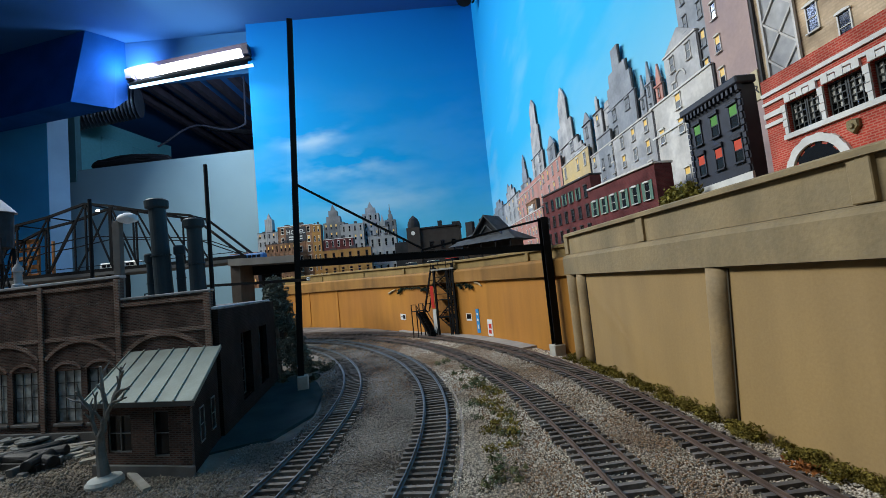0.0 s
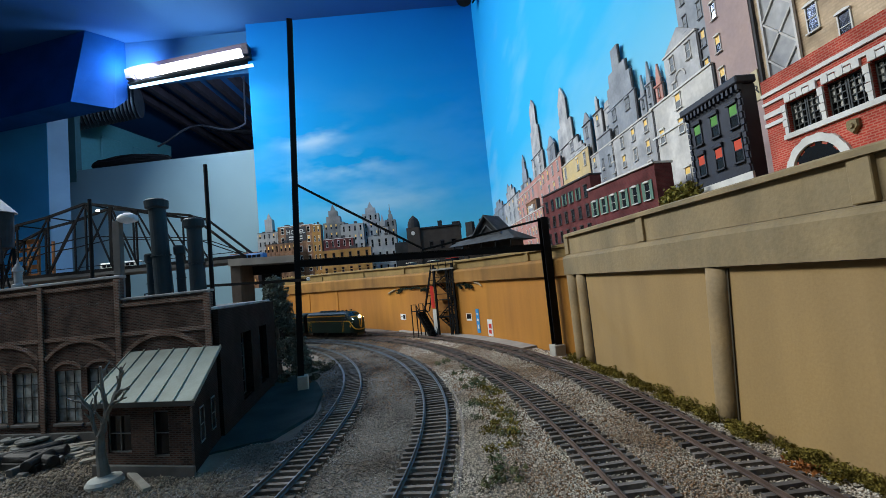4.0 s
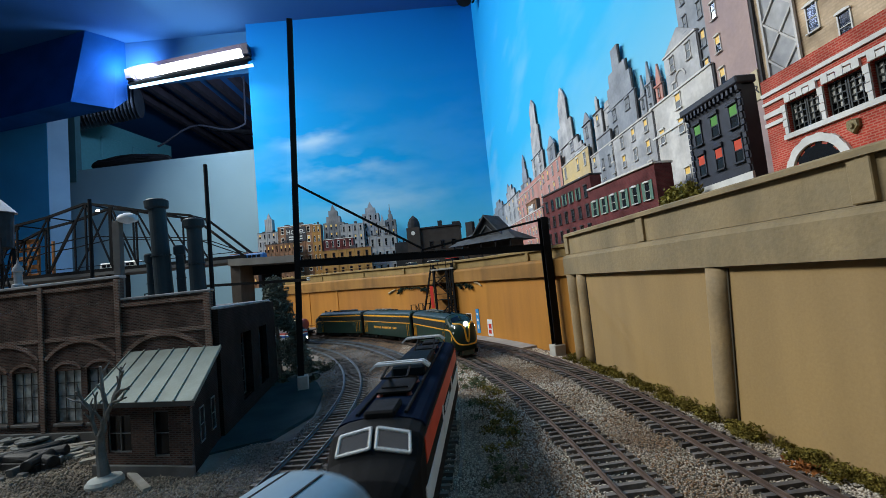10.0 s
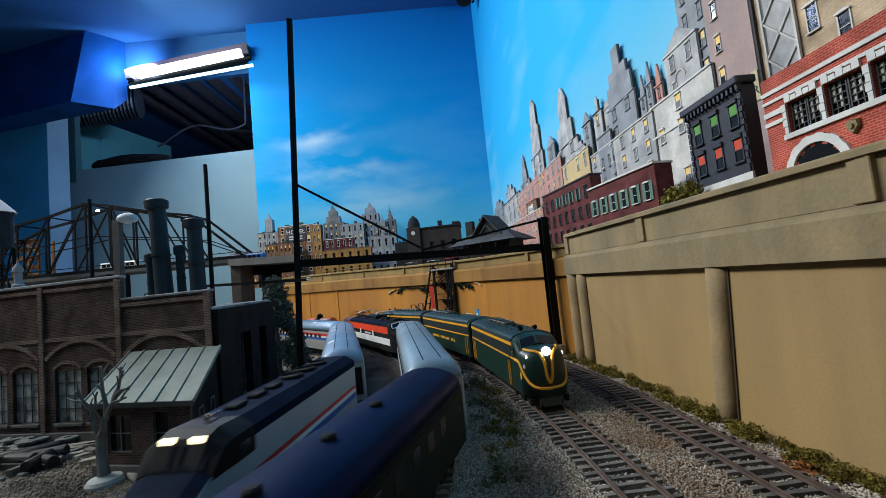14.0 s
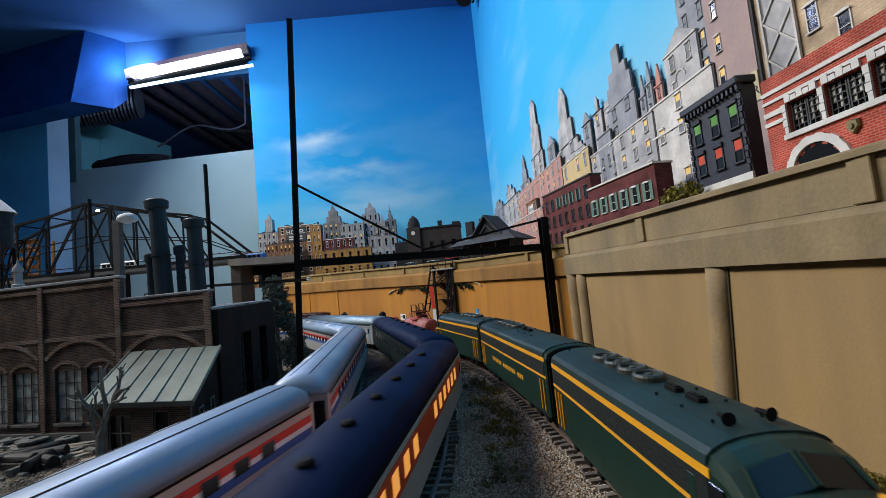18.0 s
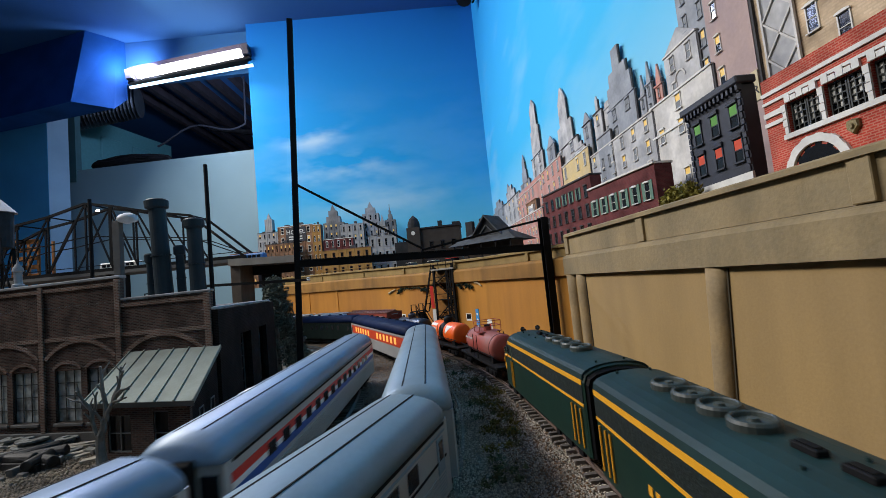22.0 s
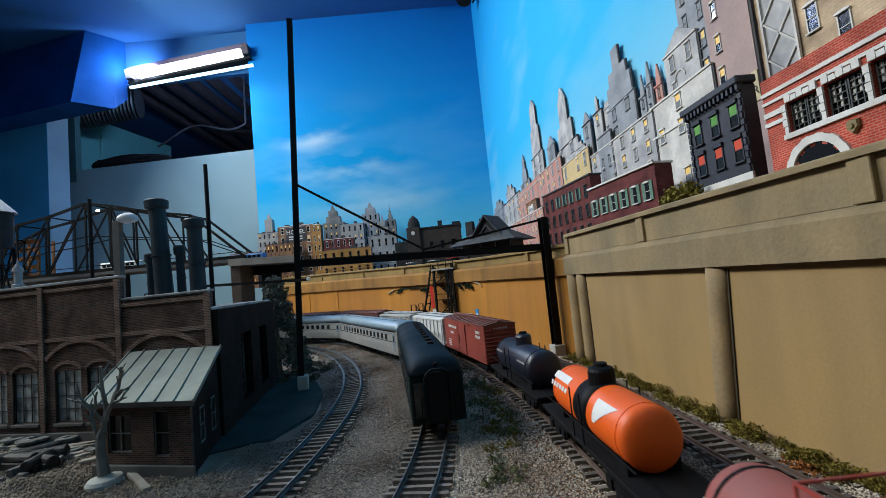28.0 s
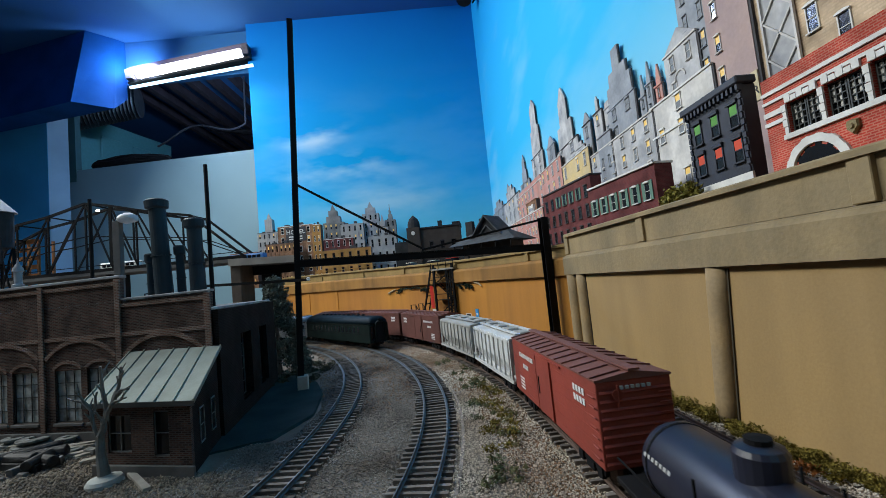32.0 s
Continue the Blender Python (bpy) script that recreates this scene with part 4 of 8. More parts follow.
        for i in range(6):
            part("lettering_bar", box(BM(), min(x, x + s * 0.9), max(x, x + s * 0.9), -7 + i * 2.4, -5.6 + i * 2.4, 43, 44.3), HOP_GREY, car)
        part("brake_wheel", put(part("brake_staff", tube(BM(), (0, 0, 0), (0, 0, 9), 0.4, n=6), paint, car), s * (h + 1.6), 8, 36).data and lathe(BM(), [(2.4, 0), (2.4, 0.4), (1.9, 0.4), (1.9, 0.0)], 14, axis="x", x=s * (h + 1.8), y=8, z=41), paint, car)
    return car


def hopper_car(name, paint, label):
    car = empty(name, label=label, category="covered hopper", group="freight cars")
    h, W, ZE = 58.0, 16.4, 43.5
    freight_frame(car, h)
    rings = [[(x, -w, zb), (x, w, zb), (x, W, ZE - 18), (x, W, ZE), (x, -W, ZE), (x, -W, ZE - 18)] for x, w, zb in ((-h + 6, W, 24), (-h + 22, 9, 10), (-4, 9, 10), (0, 14, 18), (4, 9, 10), (h - 22, 9, 10), (h - 6, W, 24))]
    part("body", loft(BM(), rings), paint, car)
    first = None
    for s in (-1, 1):
        for i in range(9):
            x = -h + 7 + i * (2 * h - 14) / 8
            bm = box(BM(), -0.8, 0.8, -0.7, 0.7, 14, ZE)
            if first is None:
                first = put(part("side_rib", bm, paint, car, bevel=0.2), x, s * (W + 0.5), 0)
            else:
                again(first, x, s * (W + 0.5), 0)
        part("side_sill", box(BM(), -h, h, s * W - 1, s * W + 1, 11, 13.4), paint, car)
        part("top_chord", box(BM(), -h + 4, h - 4, s * (W + 0.4) - 0.7, s * (W + 0.4) + 0.7, ZE - 1.5, ZE + 0.3), paint, car)
        for x in (-h + 3.2, h - 3.2):
            part("corner_post", box(BM(), x - 0.8, x + 0.8, s * W - 0.8, s * W + 0.8, 12, ZE), paint, car)
            for i in range(7):
                part("ladder_rung", tube(BM(), (x, s * W, 15 + i * 4), (x - math.copysign(5.5, x), s * W, 15 + i * 4), 0.4, n=5), paint, car)
    part("roof", loft(BM(), [[(x, -W, ZE + 0.2), (x, W, ZE + 0.2), (x, W, ZE + 1), (x, 0, ZE + 2.6), (x, -W, ZE + 1)] for x in (-h + 4, h - 4)]), paint, car)
    bm = BM()
    for s in (-1, 1):
        box(bm, -h + 6, h - 6, s * 8 - 2, s * 8 + 2, ZE + 3.4, ZE + 4.2)
    part("roof_walk", bm, paint, car)
    first = None
    for x in (-42, -14, 14, 42):
        bm = box(BM(), -7, 7, -4.6, 4.6, 0, 2.4)
        if first is None:
            first = put(part("roof_hatch", bm, HOP_GREY, car, bevel=0.5), x, 0, ZE + 2.2)
        else:
            again(first, x, 0, ZE + 2.2)
    part("end_sheet", box(BM(), -h + 1, h - 1, -W + 2, W - 2, 12.6, 14), paint, car)
    return car


def electric_loco(name, label):
    """Double-ended electric with red and white bands and two pantographs."""
    u = empty(name, label=label, category="electric locomotive")
    h, W = 114.0, 17.0
    half = [(0, W, 9, 42, 47), (h - 26, W, 9, 42, 47), (h - 20, W, 9, 41, 45.5), (h - 13, W - 0.8, 9, 34, 38), (h - 5, W - 3.2, 9, 30, 34.5), (h - 1, W - 7, 9, 26, 30), (h, W - 10, 11, 22, 26)]
    rings = [ring(-x, w, zb, ze, zt) for x, w, zb, ze, zt in half[:0:-1]] + [ring(*r) for r in half]
    part("body", loft(BM(), rings), SOOT, u)
    part("roof", loft(BM(), [roof_ring(x, W + 0.1, 42.6, 47.3) for x in (-h + 27, h - 27)]), NAVY_ROOF, u)
    strip_pair(u, -h + 22, h - 22, W + 0.12, 31.5, 40.5, ORANGE_RED, name="red_band")
    strip_pair(u, -h + 19, h - 19, W + 0.12, 17.0, 25.5, WHITE, name="white_band")
    for s in (-1, 1):
        for x in (-30, 30):
            part("emblem", box(BM(), x - 2.5, x + 2.5, s * (W + 0.3) - 0.15, s * (W + 0.3) + 0.15, 18, 33), WHITE, u)
        for i in range(10):
            part("lettering_bar", box(BM(), -20 + i * 3, -18 + i * 3, s * (W + 0.3) - 0.15, s * (W + 0.3) + 0.15, 27, 29.4), WHITE, u)
        for e in (-1, 1):
            pts = [(h - 19.0, 1.2, 45.9), (h - 19.0, 12.5, 43.6), (h - 14.6, 13.0, 38.4), (h - 14.4, 1.2, 40.6)]
            part("cab_window", loft(BM(), [[(e * x, s * y, z) for x, y, z in pts], [(e * (x - 1), s * y, z - 1) for x, y, z in pts]]), GLASS, u)
            bm = BM()
            for a, b in zip(pts, pts[1:] + pts[:1]):
                tube(bm, (e * (a[0] + 0.2), s * a[1], a[2] + 0.2), (e * (b[0] + 0.2), s * b[1], b[2] + 0.2), 0.55, n=6)
            part("window_frame", bm, WHITE, u)
            part("nose_band", loft(BM(), [[(e * (h - 19), s * (W + 0.2), z) for z in (17, 25.5)] + [(e * (h - 19), s * (W - 0.6), z) for z in (25.5, 17)], [(e * (h - 2.5), s * (W - 5.2), z) for z in (17, 25.5)] + [(e * (h - 2.5), s * (W - 6.0), z) for z in (25.5, 17)]]), WHITE, u)
    part("hatch_block", box(BM(), -24, 24, -9, 9, 46.5, 52.5), mat("hatch_blue_black", (0.004, 0.010, 0.014), 0.6, vary=0.3, size=4, spec=0.06), u, bevel=1.2)
    for x in (-80, 80):
        part("roof_equipment", box(BM(), x - 8, x + 8, -6, 6, 46.5, 49.6), SOOT, u, bevel=0.8)
    for y in (-9.5, 9.5):
        part("roof_conduit", tube(BM(), (-84, y, 47.4), (84, y, 47.4), 0.7, n=6), SOOT, u)
    for s in (-1, 1):
        x = s * 48
        pan = part("pantograph", box(BM(), x - 13, x + 13, -7.5, 7.5, 48.6, 49.4), SOOT, u)
        for y in (-6.5, 6.5):
            for xx in (x - 11, x + 11):
                part("insulator", lathe(BM(), [(1.1, 46.5), (1.6, 47.2), (1.0, 48), (1.0, 48.7)], 8, x=xx, y=y), TANK_RED, pan)
        for y in (-6.5, 6.5):
            part("lower_arm", beam(BM(), (x - s * 11, y, 49.6), (x + s * 9, y * 0.9, 54.5), 0.9), SOOT, pan)
            part("upper_arm", beam(BM(), (x + s * 9, y * 0.9, 54.5), (x - s * 6, y * 0.8, 57.5), 0.8), SOOT, pan)
        part("cross_tube", beam(BM(), (x - 9, -6, 50.2), (x - 9, 6, 50.2), 0.8), SOOT, pan)
        part("cross_tube", beam(BM(), (x + s * 9, -6, 54.5), (x + s * 9, 6, 54.5), 0.8), SOOT, pan)
        for dx in (-2.2, 2.2):
            bm = BM()
            beam(bm, (x - s * 6 + dx, -11.5, 58), (x - s * 6 + dx, 11.5, 58), 1.3, 1.0)
            for e in (-1, 1):
                beam(bm, (x - s * 6 + dx, e * 11.5, 58), (x - s * 6 + dx, e * 14.5, 55.6), 1.3, 1.0)
            part("contact_shoe", bm, WHITE, pan)
    part("fuel_tank", box(BM(), -26, 26, -12, 12, 3.2, 9), SOOT, u, bevel=1)
    truck(u, -70, 40, "electric")
    truck(u, 70, 40, "electric")
    coupler(u, h)
    coupler(u, -h)
    return u


def grey_diesel(name, label):
    """Boxy road diesel with a low slanted cab and red, white and blue stripes."""
    u = empty(name, label=label, category="diesel locomotive")
    h, W = 89.0, 16.6
    rings = []
    for x, w, ze, zt in ((-h, W, 42, 46), (54, W, 42, 46), (60, W, 42, 46.5), (66, W - 0.6, 40.5, 44.5), (72, W - 1.4, 33, 35), (80, W - 1.8, 29, 31), (h - 1.2, W - 2.2, 27.5, 29), (h, W - 3, 27, 28.4)):
        rings.append([(x, -w, 9), (x, w, 9), (x, w, ze), (x, w * 0.62, zt), (x, -w * 0.62, zt), (x, -w, ze)])
    part("body", loft(BM(), rings), mat("loco_pale_grey", (0.36, 0.37, 0.38), 0.45, metal=0.2, vary=0.12, size=3, grain=60, bump=0.05), u)
    part("roof", loft(BM(), [[(x, -W - 0.2, 38), (x, W + 0.2, 38), (x, W + 0.2, 42.2), (x, W * 0.63, 46.3), (x, -W * 0.63, 46.3), (x, -W - 0.2, 42.2)] for x in (-h + 0.5, 60)]), NAVY_ROOF, u)
    part("cab_mask", loft(BM(), [[(x, -w, z0), (x, w, z0), (x, w, ze), (x, w * 0.62, zt), (x, -w * 0.62, zt), (x, -w, ze)] for x, w, z0, ze, zt in ((46, W + 0.25, 32, 42.3, 46.4), (60.2, W + 0.25, 32, 42.3, 46.9), (66.2, W - 0.3, 32, 40.8, 44.9), (72.5, W - 1.1, 31.5, 33.3, 35.5))]), BLACK, u)
    for s in (-1, 1):
        pts = [(67.8, s * 1.0, 43.0), (67.8, s * 11.2, 41.2), (72.3, s * 12.2, 35.6), (72.3, s * 1.0, 36.2)]
        part("windshield", loft(BM(), [pts, [(x - 0.8, y, z - 0.8) for x, y, z in pts]]), GLASS, u)
        part("number_light", box(BM(), 65.6, 67.4, s * 6.2 - 3.4, s * 6.2 + 3.4, 43.2, 45.3), CABLIGHT, u, bevel=0.3)
        part("ditch_light", lathe(BM(), [(1.5, 0), (1.6, 0.9), (0.2, 1.3)], 12, axis="x", x=h - 0.2, y=s * 11.5, z=13), HEADLIGHT, u)
        part("headlight", lathe(BM(), [(1.3, 0), (1.4, 0.9), (0.2, 1.3)], 12, axis="x", x=h - 0.4, y=s * 0.1, z=22.3 + s * 1.5), HEADLIGHT, u)
        part("cab_side_window", box(BM(), 50, 58, s * (W + 0.25) - 0.3, s * (W + 0.25) + 0.3, 33.5, 38.6), GLASS, u)
        for z0, z1, m in ((22.5, 24.6, RED), (20.0, 22.3, WHITE), (16.2, 19.8, BLUE)):
            part("stripe", box(BM(), -h + 2, 62, s * (W + 0.12) - 0.15, s * (W + 0.12) + 0.15, z0, z1), m, u)
            part("stripe", loft(BM(), [[(62, s * (W - 0.2), z0), (62, s * (W + 0.35), z0), (62, s * (W + 0.35), z1), (62, s * (W - 0.2), z1)], [(h - 1.5, s * (W - 2.4), z0), (h - 1.5, s * (W - 1.7), z0), (h - 1.5, s * (W - 1.7), z1), (h - 1.5, s * (W - 2.4), z1)]]), m, u)
            if s > 0:
                part("stripe", box(BM(), h - 0.6, h + 0.3, -W + 3, W - 3, z0, z1), m, u)
    part("nose_top", loft(BM(), [[(x, -w * .96, ze - .4), (x, w * .96, ze - .4), (x, w * .98, ze + .2), (x, w * 0.62, zt + .25), (x, -w * 0.62, zt + .25), (x, -w * .98, ze + .2)] for x, w, ze, zt in ((72.2, W - 1.4, 33, 35), (80, W - 1.8, 29, 31), (h - 1.4, W - 2.2, 27.5, 29))]), NAVY_ROOF, u, "dark anti-glare nose top")
    for x in (-60, -42, -24):
        part("roof_fan", lathe(BM(), [(6.5, 0), (6.5, 2), (5.6, 2.4), (5.2, 1.4), (0.4, 1.4)], 16, x=x, z=46), SOOT, u)
    for x in (-2, 14, 32):
        part("exhaust", box(BM(), x - 5, x + 5, -3.2, 3.2, 46, 48.2), SOOT, u, bevel=0.6)
    part("air_horn", lathe(BM(), [(0.6, 0), (0.7, 6), (1.7, 8.5)], 8, axis="x", x=44, z=48.5), CHROME, u)
    part("pilot", box(BM(), h - 2, h + 1.2, -14, 14, 2.6, 10.2), SOOT, u, bevel=0.4)
    part("fuel_tank", box(BM(), -22, 20, -13, 13, 3, 9), SOOT, u, bevel=1.0)
    truck(u, -56, 30, "diesel")
    truck(u, 54, 30, "diesel")
    coupler(u, h + 1)
    coupler(u, -h)
    return u


# ---- trains: the order of their cars, with each centre's place behind the reference point ----
TRAIN3, TRAIN2, TRAIN1 = [], [], []
lead = cab_unit("diesel_cab_unit", True, "dark green diesel cab unit with yellow stripes and lit headlight")
mid = cab_unit("diesel_booster_unit", False, "dark green cabless diesel booster with yellow stripes and lettering")
rear = cab_unit("diesel_cab_unit", True, "dark green diesel cab unit facing backward, yellow stripes")
for p in [c for c in rear.children_recursive if c.name.split(".")[0] in ("headlight", "number_light")]:
    p.data.materials[0] = GLASS
TRAIN3 += [(lead, -92, 50, 1), (mid, 95, 54, 1), (rear, 283, 50, -1)]
TRAIN3 += [
    (tank_car("tank_car", 129, TANK_RED, "faded red tank car with a railed dome platform", False, None, True, tuple((-40 + i * 5, -36.5 + i * 5, 0.25, 0.4, HOP_GREY) for i in range(5))), 439, 38, 1),
    (tank_car("tank_car", 129, TANK_ORANGE, "bright orange tank car with a black middle band and white panels", True, BLACK, False, ((-41, -19, 0.62, 0.95, WHITE), (15, 33, 0.02, 0.85, WHITE, 1)) + tuple((-42 + i * 4.2, -39 + i * 4.2, 0.28, 0.46, WHITE) for i in range(6))), 570, 38, 1),
    (tank_car("tank_car", 129, TANK_BLACK, "blue-black tank car with a tall dome and small lettering", True, None, False, tuple((x + i * 2.4, x + 1.5 + i * 2.4, 0.26, 0.36, HOP_GREY) for x in (-38, 18) for i in range(7))), 702, 38, 1),
    (box_car("boxcar", BOX_RED, "oxide red boxcar with white lettering and ribbed roof"), 841, 46, -1),
    (hopper_car("covered_hopper", HOP_WHITE, "pale grey covered hopper with ribbed sides"), 976, 36, 1),
    (hopper_car("covered_hopper", HOP_GREY, "grey weathered covered hopper with ribbed sides"), 1100, 36, 1),
    (box_car("boxcar", BOX_BROWN, "brown boxcar with small white lettering"), 1237, 46, 1),
]
b2 = copy_thing(TRAIN3[-1][0], Matrix())
TRAIN3.append((b2, 1389, 46, -1))
TRAIN3.append((copy_thing(TRAIN3[-2][0], Matrix()), 1541, 46, 1))

ep = electric_loco("electric_locomotive", "black electric locomotive with red and white bands and pantographs")
s1 = passenger_car("silver_coach", 284, SILVER, SILVER_ROOF, "silver streamlined coach with fluted sides", "ribbed")
b1 = passenger_car("blue_coach", 302, PULL_GREEN, BLUE_ROOF, "dark green coach with midnight blue roof and unlit windows", "dark")
b3 = passenger_car("orange_band_coach", 284, SILVER, BLUE_ROOF, "blue-roofed coach with orange window band, lit inside", "orange")
s3 = copy_thing(s1, Matrix())
s4 = copy_thing(s1, Matrix())
hv = passenger_car("heavyweight_coach", 264, PULL_GREEN, mat("heavyweight_slate_blue_roof", (0.007, 0.017, 0.026), 0.6, vary=0.35, size=3, grain=60, bump=0.05, spec=0.06), "dark green heavyweight coach with vents, last in its train", "heavy")
TRAIN2 += [(hv, 132, 95, 1), (s4, 404, 105, 1), (s3, 682, 105, 1), (b3, 962, 105, 1), (b1, 1261, 112, 1), (s1, 1558, 105, 1), (ep, 1823, 70, 1)]

gd = grey_diesel("grey_diesel_locomotive", "grey diesel locomotive with red, white and blue stripes, lights lit")
TRAIN1.append((gd, 93, 55, 1))
c1 = passenger_car("striped_coach", 296, SILVER, LAV_ROOF, "silver coach with red, white and blue window stripes", "stripes")
for i in range(5):
    TRAIN1.append((c1 if i == 0 else copy_thing(c1, Matrix()), 187 + 149 + 298 * i, 106, 1))


def ride(line, s, half, way):
    """Pose of a car whose trucks stand at s - half and s + half; way 1: it faces towards falling s."""
    a, b = line.at(s - half), line.at(s + half)
    yaw = math.degrees(math.atan2(a[1] - b[1], a[0] - b[0]))
    return pose((a[0] + b[0]) / 2, (a[1] + b[1]) / 2, 0, 0, 0, yaw + (0 if way > 0 else 180))


def motions():
    clock = [i * 0.5 for i in range(65)]
    s3 = lambda t: float(np.interp(t, (0, 1.5, 3, 6, 9, 13.5, 17, 20, 23, 26, 29, 32), (1190, 1104, 1018, 829, 634, 381, 199, 25, -159, -340, -522, -691)))
    for car, off, half, way in TRAIN3:
        walk(car, [(t, ride(T3, (s3(t) + off) * K, half * K, way)) for t in clock])
    for car, off, half, way in TRAIN2:
        walk(car, [(t, ride(T2, (163 + 102 * (t - 28) + off) * K, half * K, -way)) for t in clock])
    for car, off, half, way in TRAIN1:
        walk(car, [(t, ride(T1, (207 - 170.7 * (t - 13) + off) * K, half * K, way)) for t in clock])
# ---- engine house and yard ----
BRICK = brick_mat("old_dark_brick", (0.105, 0.050, 0.038), (0.098, 0.082, 0.072), 1.3, other=(0.028, 0.016, 0.014))
BRICK2 = brick_mat("worn_red_brick", (0.185, 0.088, 0.063), (0.20, 0.165, 0.14), 1.3, other=(0.075, 0.045, 0.036))
# near-black copy of the brick: shade of walls turned from the key lamp
BRICK_SHADED = brick_mat("sooty_black_brick", (0.012, 0.008, 0.008), (0.022, 0.020, 0.019), 1.3, other=(0.008, 0.006, 0.006))
STONE_TRIM = mat("grey_stone_trim", (0.11, 0.105, 0.10), 0.9, vary=0.3, size=6, grain=80, bump=0.3)
TIN = mat("weathered_tin_roof", (0.20, 0.235, 0.205), 0.85, metal=0.0, vary=0.3, size=4, grain=60, bump=0.15, other=(0.15, 0.165, 0.14))
ROOF_GREY = mat("grey_roofing_felt", (0.17, 0.18, 0.19), 0.85, vary=0.35, size=3, grain=80, bump=0.3, other=(0.30, 0.31, 0.33))
PLASTIC_BLK = mat("blue_black_stack", (0.016, 0.030, 0.040), 0.55, vary=0.3, size=4, grain=60, bump=0.1, spec=0.2)
# pale patches put the reflections in the panes into the colour
PANE = mat("dusty_window_pane", (0.42, 0.46, 0.46), 0.3, vary=0.4, size=9, grain=30, bump=0.0, other=(0.045, 0.05, 0.05))
PANE_D = mat("black_window_pane", (0.012, 0.013, 0.015), 0.15, vary=0.4, size=14, grain=30, bump=0.0)
SASH = mat("dark_sash_paint", (0.03, 0.035, 0.035), 0.6, vary=0.3, size=8, grain=60, bump=0.1)
BARK = mat("grey_bark", (0.15, 0.15, 0.14), 0.95, vary=0.4, size=12, grain=90, bump=0.6)
PLASTER = mat("white_plaster_base", (0.34, 0.36, 0.34), 0.9, vary=0.15, size=8, grain=70, bump=0.2)
WOOD = mat("grey_weathered_plank", (0.38, 0.35, 0.29), 0.9, vary=0.4, size=8, grain=60, bump=0.4)
SCRAP = mat("pale_scrap_metal", (0.26, 0.27, 0.255), 0.8, metal=0.1, vary=0.5, size=18, grain=70, bump=0.4, other=(0.05, 0.046, 0.04))
ORANGE_WOOD = mat("orange_timber", (0.26, 0.095, 0.018), 0.75, vary=0.3, size=6, grain=60, bump=0.2)
COTTON = mat("cotton_smoke", (0.62, 0.64, 0.66), 1.0, vary=0.15, size=20, grain=80, bump=0.8)


def wall_sheet(bm, x0, x1, z0, z1, y0, y1, holes):
    """An upright wall from x0 to x1 with rectangular openings (xa, xb, za, zb) right through it."""
    cuts = sorted({x0, x1, *[h[0] for h in holes], *[h[1] for h in holes]})
    for a, b in zip(cuts, cuts[1:]):
        inside = sorted((h[2], h[3]) for h in holes if h[0] <= a + 1e-6 and h[1] >= b - 1e-6)
        z = z0
        for za, zb in inside:
            if za > z:
                box(bm, a, b, y0, y1, z, za)
            z = zb
        if z < z1:
            box(bm, a, b, y0, y1, z, z1)
    bmesh.ops.remove_doubles(bm, verts=bm.verts[:], dist=0.001)
    return bm


def skew(thing, a, b):
    """Lean a thing's plan: sides run off by a, the front by b (a house built to fit an odd-angled lot)."""
    S = Matrix(((1, a, 0, 0), (b, 1, 0, 0), (0, 0, 1, 0), (0, 0, 0, 1)))
    for o in thing.children_recursive:
        m, q = o.matrix_basis.copy(), o.parent
        while q is not thing:
            m, q = q.matrix_basis @ m, q.parent
        o["m"] = [c for row in m for c in row]
    for o in thing.children_recursive:
        m = Matrix([o["m"][i * 4:i * 4 + 4] for i in range(4)])
        o.data = o.data.copy()
        o.data.transform(S @ m)
        del o["m"]
    for o in thing.children_recursive:
        o.matrix_basis = Matrix()


def arc_band(bm, xc, zc, r, t, a0, a1, y0, y1, n):
    """Arch of wedge bricks, with thin gaps between them."""
    for i in range(n):
        p, q = a0 + (a1 - a0) * i / n, a0 + (a1 - a0) * (i + 1) / n
        loft(bm, [[(xc + rr * math.cos(a), y, zc + rr * math.sin(a)) for rr, a in ((r, p), (r + t * (1 if i % 2 else 0.9), p), (r + t * (1 if i % 2 else 0.9), q), (r, q))] for y in (y0, y1)])
    bmesh.ops.remove_doubles(bm, verts=bm.verts[:], dist=0.01)
    return bm


def sash_window(parent, x, y, z, w, h, rz=0.0, cols=2, rows=3, pane=None, sash=None):
    """A window set in its opening: frame with bars, and a pane behind."""
    bm = BM()
    for xx in (-w / 2, w / 2 - 0.7):
        box(bm, xx, xx + 0.7, -0.6, 0.6, 0, h)
    for zz in (0, h - 0.7):
        box(bm, -w / 2 + 0.7, w / 2 - 0.7, -0.6, 0.6, zz, zz + 0.7)
    for i in range(1, cols):
        box(bm, -w / 2 + w * i / cols - 0.25, -w / 2 + w * i / cols + 0.25, -0.4, 0.4, 0.7, h - 0.7)
    for i in range(1, rows):
        box(bm, -w / 2 + 0.7, w / 2 - 0.7, -0.35, 0.35, h * i / rows - 0.25, h * i / rows + 0.25)
    win = put(part("window", bm, sash or SASH, parent), x, y, z, rz)
    part("pane", box(BM(), -w / 2 + 0.5, w / 2 - 0.5, 0.8, 1.2, 0.5, h - 0.5), pane or PANE, win)
    return win


SASH_GREY = mat("grey_sash_paint", (0.15, 0.16, 0.165), 0.6, vary=0.35, size=8, grain=60, bump=0.1)
PALE_COPING = mat("pale_worn_coping", (0.42, 0.44, 0.45), 0.8, vary=0.4, size=8, grain=60, bump=0.2, other=(0.20, 0.21, 0.22))
EH = empty("engine_house", -181, 318, 0, 0, "dark brick engine house with arched bays and flat grey roof", "engine house")
